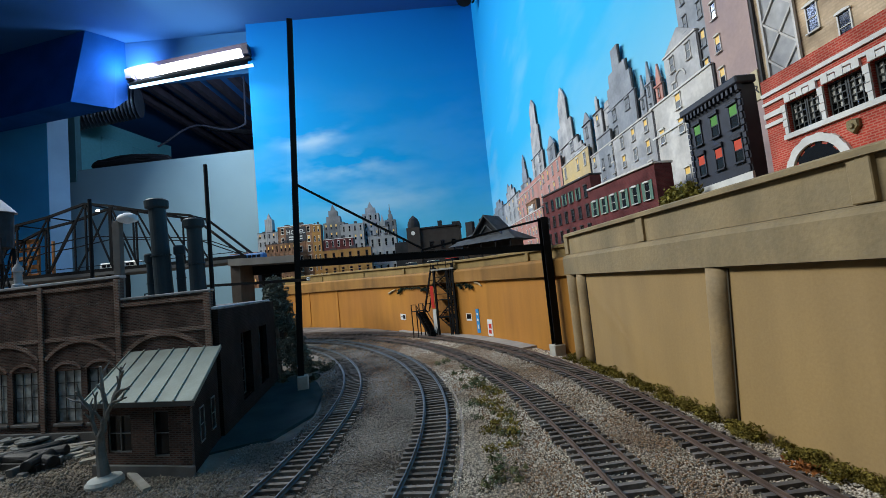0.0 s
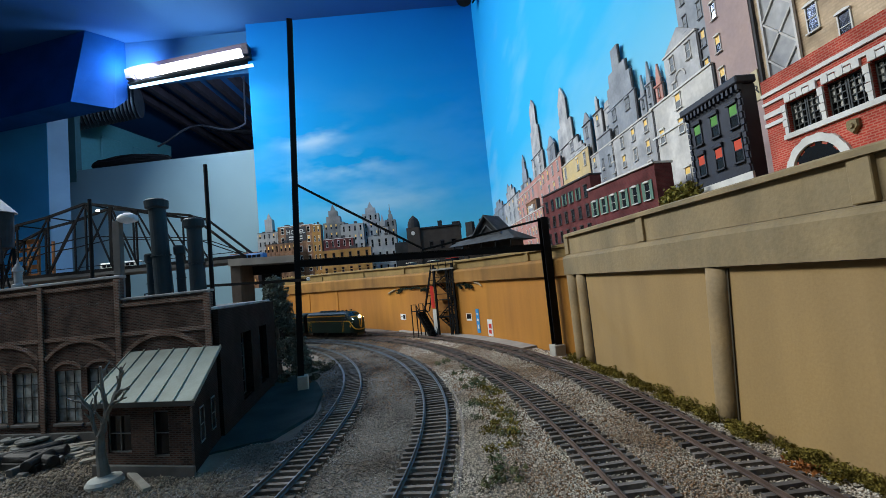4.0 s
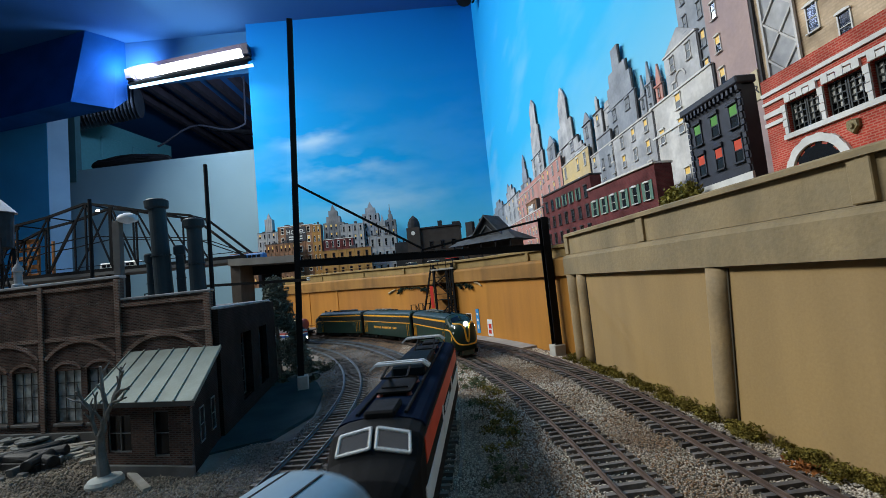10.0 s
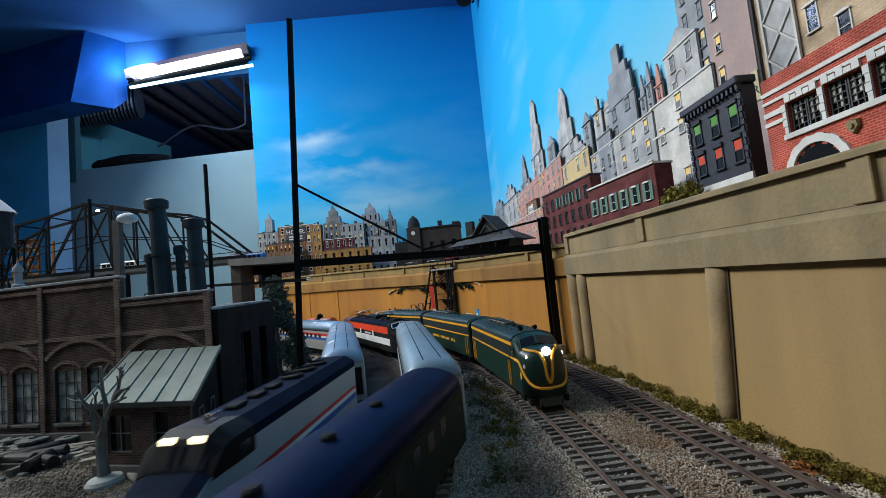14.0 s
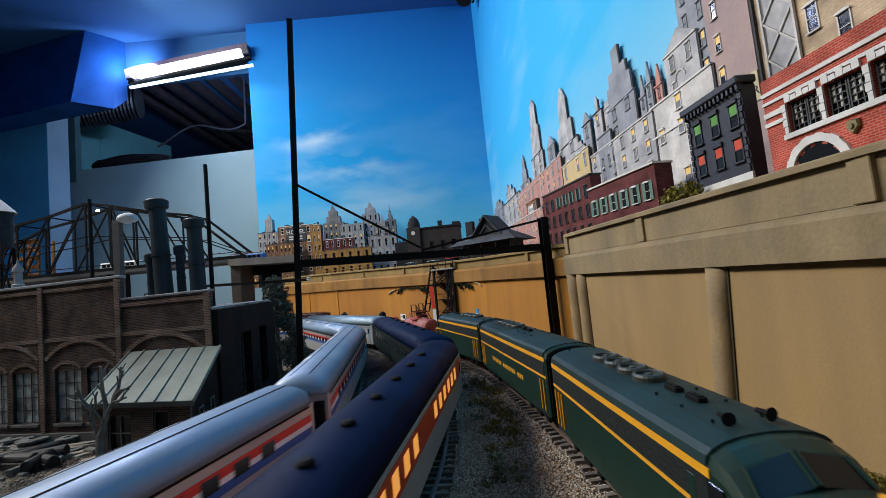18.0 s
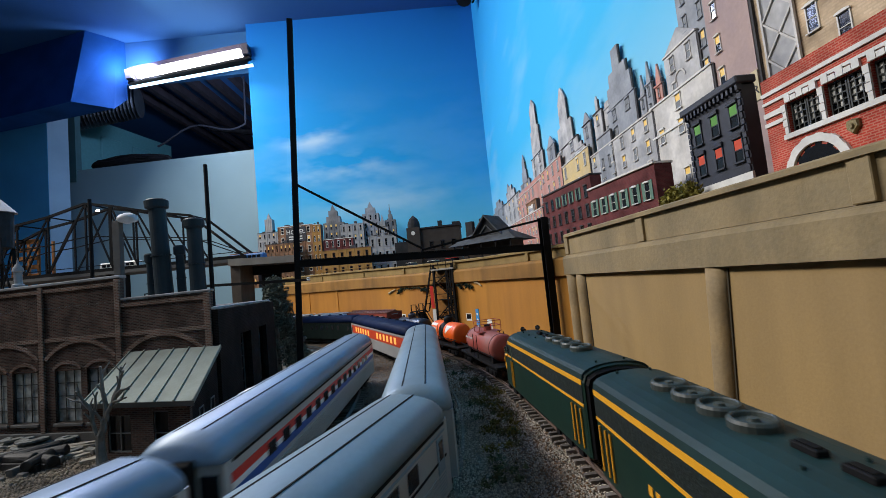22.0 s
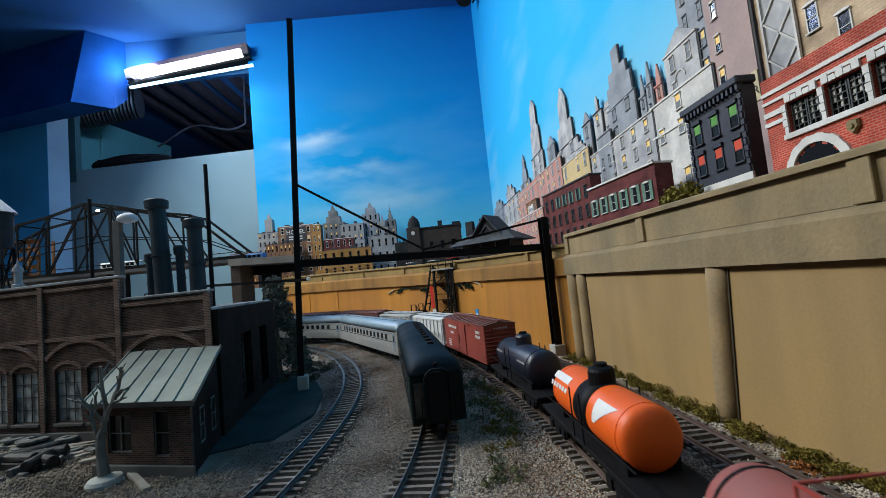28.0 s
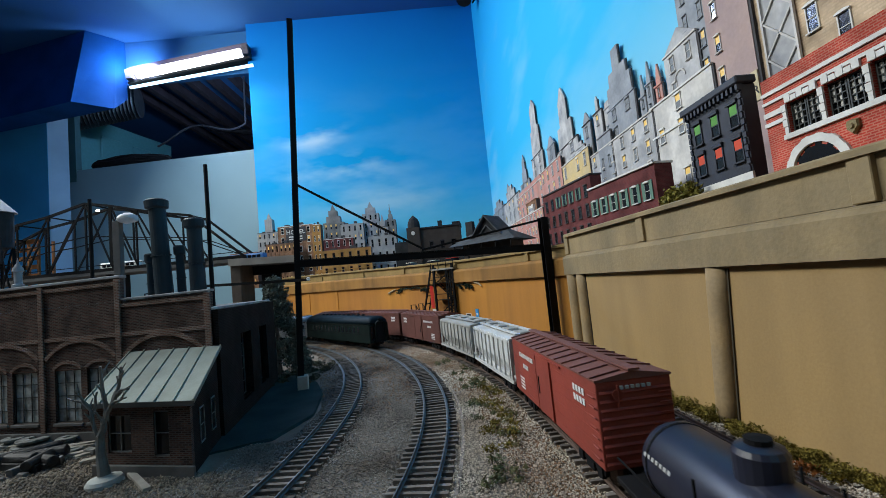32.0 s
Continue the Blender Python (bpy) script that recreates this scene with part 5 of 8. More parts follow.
bays = [(-81, 0, 106), (-158, -81, 126), (-235, -158, 126), (-300, -235, 126)]
holes = []
for x0, x1, zt in bays:
    w = x1 - x0
    holes += [(x0 + 9, x0 + w / 2 - 3, 10, 52), (x0 + w / 2 + 3, x1 - 9, 10, 52)]
part("front_wall", wall_sheet(BM(), -300, 0, -8, 104, 0, 6, holes), BRICK, EH)
part("parapet_wall", box(BM(), -300, -81.5, 0.2, 5.8, 104.2, 122.5), BRICK, EH)
part("side_wall", wall_sheet(BM(), 0, 186, -8, 90, -6, 0, [(52, 84, 8, 66), (112, 144, 8, 66)]), BRICK_SHADED, EH, "brick side wall, its shade put into a darker brick").matrix_basis = pose(0, 0, 0, 0, 0, 90)
part("rear_wall", box(BM(), -300, 0, 180, 186, -8, 90), BRICK, EH)
part("west_wall", box(BM(), -300, -294, 6, 180, -8, 90), BRICK, EH)
part("roof", box(BM(), -294, -6, 6, 180, 85, 89), ROOF_GREY, EH)
part("side_coping", box(BM(), -9, 1.2, 0, 187, 90.2, 92.2), PALE_COPING, EH, "pale worn coping", bevel=0.4)
part("roof_walkway", box(BM(), -40, -12, 20, 176, 89.2, 91), PALE_COPING, EH, "pale roof boards")
part("rear_coping", box(BM(), -300, -7, 179, 187, 90.2, 92.2), ROOF_GREY, EH, bevel=0.4)
part("front_coping", box(BM(), -80.5, 1.2, -1.6, 7, 104.4, 106.2), ROOF_GREY, EH, "pale weathered coping", bevel=0.4)
part("front_coping", box(BM(), -300, -79.5, -1.8, 7.2, 122.7, 125), ROOF_GREY, EH, "pale weathered coping", bevel=0.4)
for i, y in enumerate((26, 62, 98, 134, 166)):
    part("roof_seam", box(BM(), -293, -8, y - 0.6, y + 0.6, 89, 90.0), ROOF_GREY, EH)
for x0, x1, zt in bays:
    w, xc = x1 - x0, (x0 + x1) / 2
    zp = 104 if zt < 110 else 122
    part("pier", box(BM(), x1 - 5, x1 + (0 if x1 else 0.5), -2.4, 0.2, -8, zp), BRICK2, EH, "red-brown brick pier", bevel=0.3)
    part("panel_band", box(BM(), x0, x1 - 5.2, -1.2, 0.1, 76, 79), BRICK2, EH)
    part("panel_band", box(BM(), x0, x1 - 5.2, -1.4, 0.1, zp - 5, zp - 2), BRICK2, EH)
    R = w * 0.62
    ang = math.asin((w / 2 - 5) / R)
    part("arch", arc_band(BM(), xc - 2.5, 74 - R, R, 3.4, math.pi / 2 - ang, math.pi / 2 + ang, -1.8, 0.1, 26), BRICK2, EH, "brick relieving arch")
    for xa, xb in ((x0 + 9, xc - 3), (xc + 3, x1 - 9)):
        ww = xb - xa
        sash_window(EH, (xa + xb) / 2, 2.6, 10, ww, 42, 0, 3, 4)
        r2 = ww * 0.72
        an = math.asin(ww / 2 / r2)
        part("window_arch", arc_band(BM(), (xa + xb) / 2, 52.2 - r2 * math.cos(an), r2, 2.6, math.pi / 2 - an, math.pi / 2 + an, -1.2, 0.1, 12), BRICK2, EH)
        part("window_sill", box(BM(), xa - 1.5, xb + 1.5, -2.0, 0.1, 7.5, 9.8), STONE_TRIM, EH, bevel=0.3)
part("plinth", box(BM(), -300, 0.5, -3, 0.0, -8, 2.5), STONE_TRIM, EH, bevel=0.3)
part("plinth", box(BM(), 0.0, 3, 0, 186, -8, 2.0), STONE_TRIM, EH, bevel=0.3)
for yc in (68, 128):
    sash_window(EH, -3, yc, 8, 32, 58, 90, 4, 5, PANE_D, SASH_GREY)
    part("window_sill", box(BM(), 0.0, 3.4, yc - 18, yc + 18, 5.5, 8), STONE_TRIM, EH, bevel=0.3)
    bm = arc_band(BM(), yc, 62, 16.4, 3.2, 0, math.pi, -1.6, 0.2, 22)
    part("window_arch", bm, BRICK2, EH).matrix_basis = pose(0, 0, 0, 0, 0, 90)
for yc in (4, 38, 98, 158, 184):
    part("pier", box(BM(), 0.0, 2.6, yc - 4, yc + 4, -8, 88), BRICK_SHADED, EH, bevel=0.3)

skew(EH, -0.19, -0.2)

# lean-to shed in front
SH = empty("lean_to_shed", -196, 262, 0, 0, "small brick lean-to shed with a seamed tin roof", "shed")
part("front_wall", wall_sheet(BM(), -36, 36, -8, 41, 0, 4, [(-26, -8, 8, 31), (9, 20, 6, 33)]), BRICK, SH)
# right side gets the brick darkened for shade, left the plain one
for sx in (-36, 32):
    part("side_wall", loft(BM(), [[(x, 4, -8), (x, 60, -8), (x, 60, 60.5), (x, 4, 41.5)] for x in (sx, sx + 4)]), BRICK_SHADED if sx > 0 else BRICK, SH)
part("roof", loft(BM(), [[(x, -4.5, 38.2), (x, 60, 61.5), (x, 60, 63.3), (x, -4.5, 40.0)] for x in (-43, 41)]), TIN, SH)
first = None
for i in range(7):
    bm = loft(BM(), [[(x, -4.8, 39.9), (x, 60, 63.3), (x, 60, 64.2), (x, -4.8, 40.9)] for x in (-0.45, 0.45)])
    first = put(part("roof_seam", bm, TIN, SH), -42.5 + 13.8 * i, 0, 0) if first is None else again(first, -42.5 + 13.8 * i, 0, 0)
sash_window(SH, -17, 2, 8, 18, 23, 0, 2, 2, PANE_D, SASH_GREY)
sash_window(SH, 14.5, 2, 6, 11, 27, 0, 1, 2, PANE_D, SASH_GREY)
for y in (20, 44):
    sash_window(SH, 36.2, y, 8, 9, 22, 90, 1, 2, PANE_D, SASH_GREY)
part("plinth", box(BM(), -38, 38, -2.4, 0, -8, 1.2), STONE_TRIM, SH, bevel=0.3)
part("fascia", box(BM(), -43, 41, -4.9, -4.1, 37.0, 39.8), SASH, SH)
skew(SH, -0.27, -0.24)


# roof stacks
def stack(x, y, z0, z1, r, label, lean=1.0):
    s = empty("smoke_stack", x, y, 0, 0, label, "smoke stack", "stacks on the roof")
    part("flue", lathe(BM(), [(r * 1.12, z0), (r * 1.0, z0 + 6), (r * 0.92, z1 - 14), (r * 0.92, z1 - 10)], 20), PLASTIC_BLK, s, smooth=False)
    part("cap", lathe(BM(), [(r * 0.92, z1 - 10.2), (r * 1.28, z1 - 8.5), (r * 1.32, z1 - 1.5), (r * 1.1, z1), (r * 0.3, z1 + 0.3)], 20), PLASTIC_BLK, s)
    part("flange", lathe(BM(), [(r * 1.12, z0 + (z1 - z0) * .5), (r * 1.12, z0 + (z1 - z0) * .5 + 1)], 20), PLASTIC_BLK, s)
    put(s, x + z1 * math.sin(math.radians(lean)), y, 0, 0, 0, -lean)


stack(-294, 428, 89, 208, 8.4, "tall blue-black smoke stack on the roof", 2.4)
stack(-256, 428, 89, 184, 7.6, "blue-black smoke stack on the roof")
stack(-309, 436, 89, 153, 4.0, "short thin black stack on the roof")
stack(-275, 432, 89, 158, 4.2, "short thin black stack on the roof")
for x, y, z0, z1, r, lb in ((-245, 436, 89, 243, 2.0, "tall thin dark pole on the roof"), (-374, 440, 89, 219, 1.7, "thin dark pole on the roof")):
    ob = empty("roof_pole", x, y, 0, 0, lb, "pole")
    part("shaft", lathe(BM(), [(r * 1.1, z0), (r, z1)], 10), SOOT, ob)
    part("base_flange", lathe(BM(), [(r * 2.2, z0), (r * 2.2, z0 + 1.4)], 10), SOOT, ob)
gp = empty("grey_post", -345, 440, 0, 0, "grey square post with cotton smoke on top", "post")
part("shaft", box(BM(), -4, 4, -3, 3, 89, 192), STONE_TRIM, gp, bevel=0.5)
bm = BM()
bmesh.ops.create_icosphere(bm, subdivisions=3, radius=9)
for v in bm.verts:
    v.co = Vector((v.co.x * 1.15, v.co.y * 0.8, v.co.z * 0.62))
noisy(bm, 2.2, 0.25, 3)
noisy(bm, 0.9, 0.9, 5)
put(part("cotton_puff", bm, COTTON, gp, "white cotton tuft of smoke", smooth=True), 11, 0, 194)
# roof railing behind the stacks
rr = empty("roof_railing", -330, 455, 0, 2.5, "low black roof railing", "railing")
bm = BM()
for i in range(4):
    part("post", beam(BM(), (i * 10, 0, 89), (i * 10, 0, 112), 0.9), SOOT, rr)
for z in (103, 112):
    part("rail", beam(BM(), (0, 0, z), (30, 0, z), 0.9), SOOT, rr)

# bare tree on its plaster foot
random.seed(4)
TR = empty("bare_tree", -213, 254, -3.4, 0, "bare grey model tree on a white plaster base", "tree")
part("plaster_base", lathe(BM(), [(9.6, -2), (9.6, 0.5), (8.4, 2.2), (4, 3.2), (3.2, 4)], 18), PLASTER, TR)


def limb(r0, r1, *pts):
    """A crooked tapering limb through the points, with a few short twigs."""
    bm, n = BM(), len(pts) - 1
    pts = [(x, y - max(0, z - 25) * 0.14, z) for x, y, z in pts]
    for i in range(n):
        a, b = r0 + (r1 - r0) * i / n, r0 + (r1 - r0) * (i + 1) / n
        p, q = Vector(pts[i]), Vector(pts[i + 1])
        m = (p + q) / 2 + Vector((random.uniform(-.7, .7), random.uniform(-.7, .7), 0))
        tube(bm, p, m, a, (a + b) / 2, n=7)
        tube(bm, m, q, (a + b) / 2, b, n=7)
        if i:
            d = ((q - p).normalized() + Vector((random.uniform(-.9, .9), random.uniform(-.9, .9), .3))).normalized()
            tube(bm, m, m + d * random.uniform(5, 9), b * .8, b * .45, n=6)
    return part("limb", bm, BARK, TR)


part("trunk", tube(tube(BM(), (0, 0, 1), (-1.6, 0, 14), 3.5, 2.7, n=10), (-1.6, 0, 13.5), (-2, 0, 25), 2.7, 2.3, n=10), BARK, TR)
limb(2.2, 1.5, (-2, 0, 23), (1.5, -0.5, 31), (4, -1, 38))
limb(1.5, 0.7, (4, -1, 37), (4.4, 0, 48), (3.4, 1, 58), (4, 1, 68))
limb(1.4, 0.6, (4, -1, 36), (9.5, -2, 45), (13.8, -2, 52), (16, -1, 60), (17, 0, 67))
limb(1.2, 0.5, (5.5, 0, 41), (8, 3, 50), (12, 4, 58), (14.5, 4, 66))
limb(1.1, 0.5, (12, -2, 49), (17, -3, 53.5), (23, -4, 54))
limb(1.0, 0.5, (11, -2, 46.5), (17, -5, 48), (22, -6, 49.5))
limb(0.9, 0.5, (15.5, -1, 58), (18, -2, 62), (20.5, -3, 65))
limb(1.4, 0.6, (-2, 0, 24), (-5, 1, 31), (-5.4, 1, 41), (-8, 0, 48), (-11, -1, 55))
limb(1.0, 0.5, (-5.4, 1, 39), (-3, 2, 46), (-1, 2, 53))
limb(0.9, 0.4, (-6, 1, 43), (-12, 2, 48), (-18, 2, 50))

# yard clutter
def clutter(name, x, y, rz, label, category, build, material, bevel=0.25):
    ob = part(name, build(BM()), material, None, bevel=bevel)
    put(ob, x, y, GZ, rz)
    return tagged(ob, label, category, "scrap in the yard")


for x, y, rz, w, l in ((-192, 252, -42, 4, 42), (-300, 322, 20, 7, 52), (-276, 312, 35, 6, 48), (-286, 330, 8, 8, 40), (-262, 318, 55, 5, 40), (-330, 350, 12, 9, 66), (-246, 300, 30, 6, 34)):
    clutter("plank", x, y, rz, "loose weathered timber plank lying in the yard", "plank", lambda b, w=w, l=l: box(b, -l / 2, l / 2, -w / 2, w / 2, 0.2, 2.6), WOOD)
for x, y, r in ((-345, 346, 15), (-368, 352, 11), (-312, 338, 9)):
    clutter("cable_drum", x, y, 0, "flat pale cable drum lying in the yard", "cable drum", lambda b, r=r: lathe(b, [(r, 0), (r, 2.2), (r * .6, 2.4), (r * .6, 4.4), (r * .85, 4.6), (r * .85, 6), (r * .3, 6.2), (r * .3, 4)], 20), SCRAP, 0)
random.seed(11)
for i in range(44):
    x, y = random.uniform(-348, -240), random.uniform(270, 326)
    s = random.uniform(1.8, 5.6)
    clutter("scrap_piece", x, y, random.uniform(0, 180), "pale rusty scrap piece on the rubble heap", "scrap", lambda b, s=s: noisy(box(b, -s, s, -s * random.uniform(.3, .7), s * .5, -0.5, s * random.uniform(.5, 1.2)), s * .22, 0.3, i), SCRAP if i % 3 else STONE_TRIM, 0.4)
JUNK = mat("oily_black_iron", (0.012, 0.012, 0.013), 0.6, vary=0.5, size=12, grain=70, bump=0.4, spec=0.3, other=(0.05, 0.048, 0.045))
random.seed(17)
for i in range(7):
    x, y = -304 + random.uniform(-20, 22), 294 + random.uniform(-8, 14)
    r = random.uniform(4.5, 8)
    clutter("engine_block", x, y, random.uniform(0, 180), "oily black scrapped engine part in the yard", "engine part", lambda b, r=r: noisy(lathe(box(b, -r * 1.3, r * 1.3, -r * .7, r * .7, -0.5, r * .8), [(r * .45, -r * 1.6), (r * .55, -r * 1.5), (r * .55, r * 1.5), (r * .3, r * 1.7)], 10, axis="x", z=r * .95), r * .1, 0.35, i), JUNK, 0.3)
wg = empty("wheel_machine", -262, 316, GZ, -20, "dark iron wheel machine against the shed", "machine")
part("wheel", lathe(BM(), [(11, -1), (11, 1), (8.6, 1), (8.6, -1)], 20, axis="y", z=26), SOOT, wg)
part("wheel_hub", lathe(BM(), [(4, -2), (4, 2)], 14, axis="y", z=26), SCRAP, wg)
for sx in (-9, 9):
    part("frame_leg", beam(BM(), (sx, 2, 0), (0, 2, 34), 2), SOOT, wg)
part("cross_bar", beam(BM(), (-7, 2, 12), (7, 2, 12), 1.6), SOOT, wg)
ep_ = empty("near_dark_post", -268, 216, GZ, 0, "dark round post close to the yard", "post")
part("shaft", lathe(BM(), [(7, 0), (6, 4), (6, 60), (4, 62)], 14), SOOT, ep_)

# ---- catenary support across the tracks ----
CP = empty("catenary_bridge", 0, 0, 0, 0, "black steel catenary bridge spanning the tracks", "catenary bridge")
p1, p2 = Vector((-160, 444, 0)), Vector((121, 490, 0))


def column(parent, at, z0, z1, w, name):
    bm = BM()
    h = w / 2
    loft(bm, [[(-h, -h, z), (h, -h, z), (h, -h + 0.9, z), (0.5, -h + 0.9, z), (0.5, h - 0.9, z), (h, h - 0.9, z), (h, h, z), (-h, h, z), (-h, h - 0.9, z), (-0.5, h - 0.9, z), (-0.5, -h + 0.9, z), (-h, -h + 0.9, z)] for z in (z0, z1)])
    return put(part(name, bm, BLACK, parent), at.x, at.y, 0, 15)


put(column(CP, p1, -2, 404, 6.0, "tall_column"), -162, 444, 0, 15, 0, 2.2)
column(CP, p2, -2, 157, 9.0, "short_column")
for at, w in ((p1, 11), (p2, 14)):
    put(part("concrete_footing", box(BM(), -w / 2, w / 2, -w / 2, w / 2, GZ - 2, 8 if w > 12 else 10), CONC, CP, bevel=0.8), at.x, at.y, 0, 15)
part("cross_beam", beam(BM(), (-158, 444, 127.5), (121, 490, 122), 2.4, 6.5), BLACK, CP)
part("beam_flange", beam(BM(), (-158, 444, 131.2), (121, 490, 125.6), 4.2, 0.9), BLACK, CP)
part("beam_flange", beam(BM(), (-158, 444, 123.8), (121, 490, 118.4), 4.2, 0.9), BLACK, CP)
part("stay", beam(BM(), (-154, 445, 215), (-24, 470, 133), 2.4, 2.4), BLACK, CP)
part("stay", beam(BM(), (-24, 470, 131), (121, 490, 155), 2.4, 2.4), BLACK, CP)
part("bracket", beam(BM(), (-290, 480, 115.5), (-146, 438, 109.5), 3.0), BLACK, CP)
part("insulator", lathe(BM(), [(1.0, 0), (2.2, 1), (1.0, 2), (2.2, 3), (1.0, 4)], 10, x=-144, y=437, z=108), WHITE, CP)

# ---- truss bridge over the far tracks ----
TB = empty("truss_bridge", -690, 800, 0, 0, "black steel truss road bridge with lamps", "bridge")
nodes_x = [-250, -195, -150, -105, -46, 25, 73, 120, 173, 223, 318]
tops = [214, 238, 256, 275, 285, 304, 295, 283, 271, 262, 176]
for y in (-28, 28):
    part("bottom_chord", box(BM(), -260, 322, y - 2, y + 2, 168, 178), SOOT, TB)
    for (xa, za), (xb, zb) in zip(zip(nodes_x, tops), zip(nodes_x[1:], tops[1:])):
        part("top_chord", beam(BM(), (xa, y, za), (xb, y, zb), 4.2), SOOT, TB)
        part("diagonal", beam(BM(), (xa, y, 178), (xb, y, zb), 2.4) if xa < -20 else beam(BM(), (xa, y, za), (xb, y, 178), 2.4), SOOT, TB)
        part("counter", beam(BM(), (xa, y, 178 + (za - 178) * .5), (xb, y, 178 + (zb - 178) * .5), 1.8), SOOT, TB)
        part("gusset", box(BM(), xa - 3.5, xa + 3.5, y - 1.4, y + 1.4, za - 8, za + 1), SOOT, TB)
    for x, z in zip(nodes_x[:-1], tops):
        part("hanger", beam(BM(), (x, y, 176), (x, y, z), 2.6), SOOT, TB)
for x, z in zip(nodes_x[:-1], tops):
    part("sway_beam", beam(BM(), (x, -28, z), (x, 28, z), 2.2), SOOT, TB)
part("deck", box(BM(), -700, 318, -32, 32, 166, 171.8), STREET, TB)
part("deck_rail", beam(BM(), (-700, -31, 184), (300, -31, 184), 1.4), SOOT, TB)
for x in (-225, 60, 296):
    part("bridge_pier", box(BM(), x - 6, x + 6, -24, 24, GZ - 3, 166), SOOT, TB, bevel=1)
for x, z in ((53, 285), (259, 222)):
    part("bridge_lamp", lathe(BM(), [(0.5, 0), (3.0, 1.0), (3.2, 3), (1.2, 5)], 10, x=x, y=-33, z=z), glow("bridge_lamp_bulb", (1.0, 0.86, 0.62), 9.0), TB)
    part("lamp_arm", beam(BM(), (x, -28, z + 5), (x, -33, z + 5), 1.0), SOOT, TB)

ab = empty("bridge_approach", -373, 800, 0, 0, "grey road approach slab beside the bridge", "bridge approach")
part("slab", loft(BM(), [[(-25, -34, 160), (96, -34, 156), (96, -34, 166), (-25, -34, 170)], [(-40, 110, 157), (64, 110, 154), (64, 110, 164), (-40, 110, 167)]]), STREET, ab)
part("fascia", loft(BM(), [[(-25, y, 158.5), (98, y, 154.5), (98, y, 167.5), (-25, y, 171.5)] for y in (-36, -34.3)]), mat("approach_fascia", (0.23, 0.21, 0.18), 0.85, vary=0.3, size=3), ab)
part("abutment", box(BM(), -24, -6, -30, 24, GZ - 3, 159), mat("abutment_brown", (0.075, 0.055, 0.04), 0.85, vary=0.4, size=4), ab, bevel=0.6)
part("deck_beam", box(BM(), -6, 92, 20, 26, 140, 158), SOOT, ab)
part("pier_wall", box(BM(), -20, 20, 90, 98, GZ - 3, 154), SOOT, ab)


def bus(x, y, z, rz, paint, label):
    b = empty("bus", x, y, z, rz, label, "bus", "road vehicles")
    part("body", loft(BM(), [[(xx, -w, 3), (xx, w, 3), (xx, w, 25), (xx, w - 3, 29 - d), (xx, -w + 3, 29 - d), (xx, -w, 25)] for xx, w, d in ((-56, 12, 2), (-53, 14, 0), (53, 14, 0), (56, 12, 2))]), paint, b)
    for s in (-1, 1):
        for i in range(7):
            part("window", box(BM(), -48 + i * 14, -37 + i * 14, s * 14.1 - 0.3, s * 14.1 + 0.3, 15, 23), GLASS, b)
        part("stripe", box(BM(), -52, 52, s * 14.15 - 0.3, s * 14.15 + 0.3, 11, 13), BLUE, b)
        for xx in (-34, 34):
            part("wheel", lathe(BM(), [(5, -1.5), (5, 1.5)], 12, axis="y", x=xx, y=s * 12, z=5), SOOT, b)
    b.scale = (0.64, 0.64, 0.64)


bus(-622, 800, 171.8, 0, WHITE, "white city bus with blue stripe on the bridge")
bus(-388, 820, 165, 0, mat("bus_blue", (0.02, 0.13, 0.36), 0.45, vary=0.1, size=4), "blue city bus on the bridge approach")

# water tower and orange timber house beyond the yard
WT = empty("water_tower", -752, 700, 0, 0, "grey water tower with a conical roof", "water tower")
part("tank", lathe(BM(), [(19, 222), (19, 283)], 20), mat("grey_tank_wood", (0.022, 0.024, 0.027), 0.85, vary=0.4, size=6, grain=60, bump=0.3), WT)
part("roof", lathe(BM(), [(24, 283), (13, 296), (1, 309)], 20), ROOF_GREY, WT)
for a in range(4):
    c, s = 15 * math.cos(a * 1.57 + .78), 19 * math.sin(a * 1.57 + .78)
    part("leg", beam(BM(), (c * 1.15, s * 1.15, GZ - 2), (c, s, 232), 4), SOOT, WT)
    c2, s2 = 15 * math.cos(a * 1.57 + 2.35), 15 * math.sin(a * 1.57 + 2.35)
    part("brace", beam(BM(), (c, s, 120), (c2, s2, 220), 2), SOOT, WT)
part("spout", tube(BM(), (20, -18, 236), (34, -30, 190), 3), SOOT, WT)
OT = empty("orange_timber_tower", -842, 850, 0, 0, "orange timber loading tower behind the bridge", "loading tower")
for x in (-26, 26):
    for y in (-16, 16):
        part("post", beam(BM(), (x, y, GZ - 2), (x, y, 256), 4), ORANGE_WOOD, OT)
for z in (186, 204, 222, 240, 256):
    part("board", box(BM(), -28, 28, -19, -16, z - 7, z + 2), ORANGE_WOOD, OT, bevel=0.4)
part("platform", box(BM(), -34, 34, -24, 24, 170, 175), WOOD, OT, bevel=0.4)
TV = empty("roof_turret", -377, 366, 0, 0, "small grey ventilator turret on the parapet", "ventilator")
part("drum", lathe(BM(), [(4.4, 124), (4.4, 128), (2.8, 129), (2.8, 139), (4.2, 140), (3.4, 143), (1, 147), (0.2, 152)], 14), ROOF_GREY, TV)

# ---- stair tower against the ochre wall ----
ST = empty("stair_tower", 1.5, 746.5, 0, -30, "dark iron stair tower against the ochre wall", "stair tower")
for x in (-19, 19):
    for y in (-12, 14):
        part("post", beam(BM(), (x, y, GZ), (x, y, 122), 3.4), SOOT, ST)
for x in (-13, -5, 3, 11):
    part("upright_board", box(BM(), x - 3.2, x + 3.2, 13, 14.4, GZ, 112), SOOT, ST)
part("corner_board", box(BM(), 20.8, 24, 6, 8, GZ, 104), SOOT, ST)
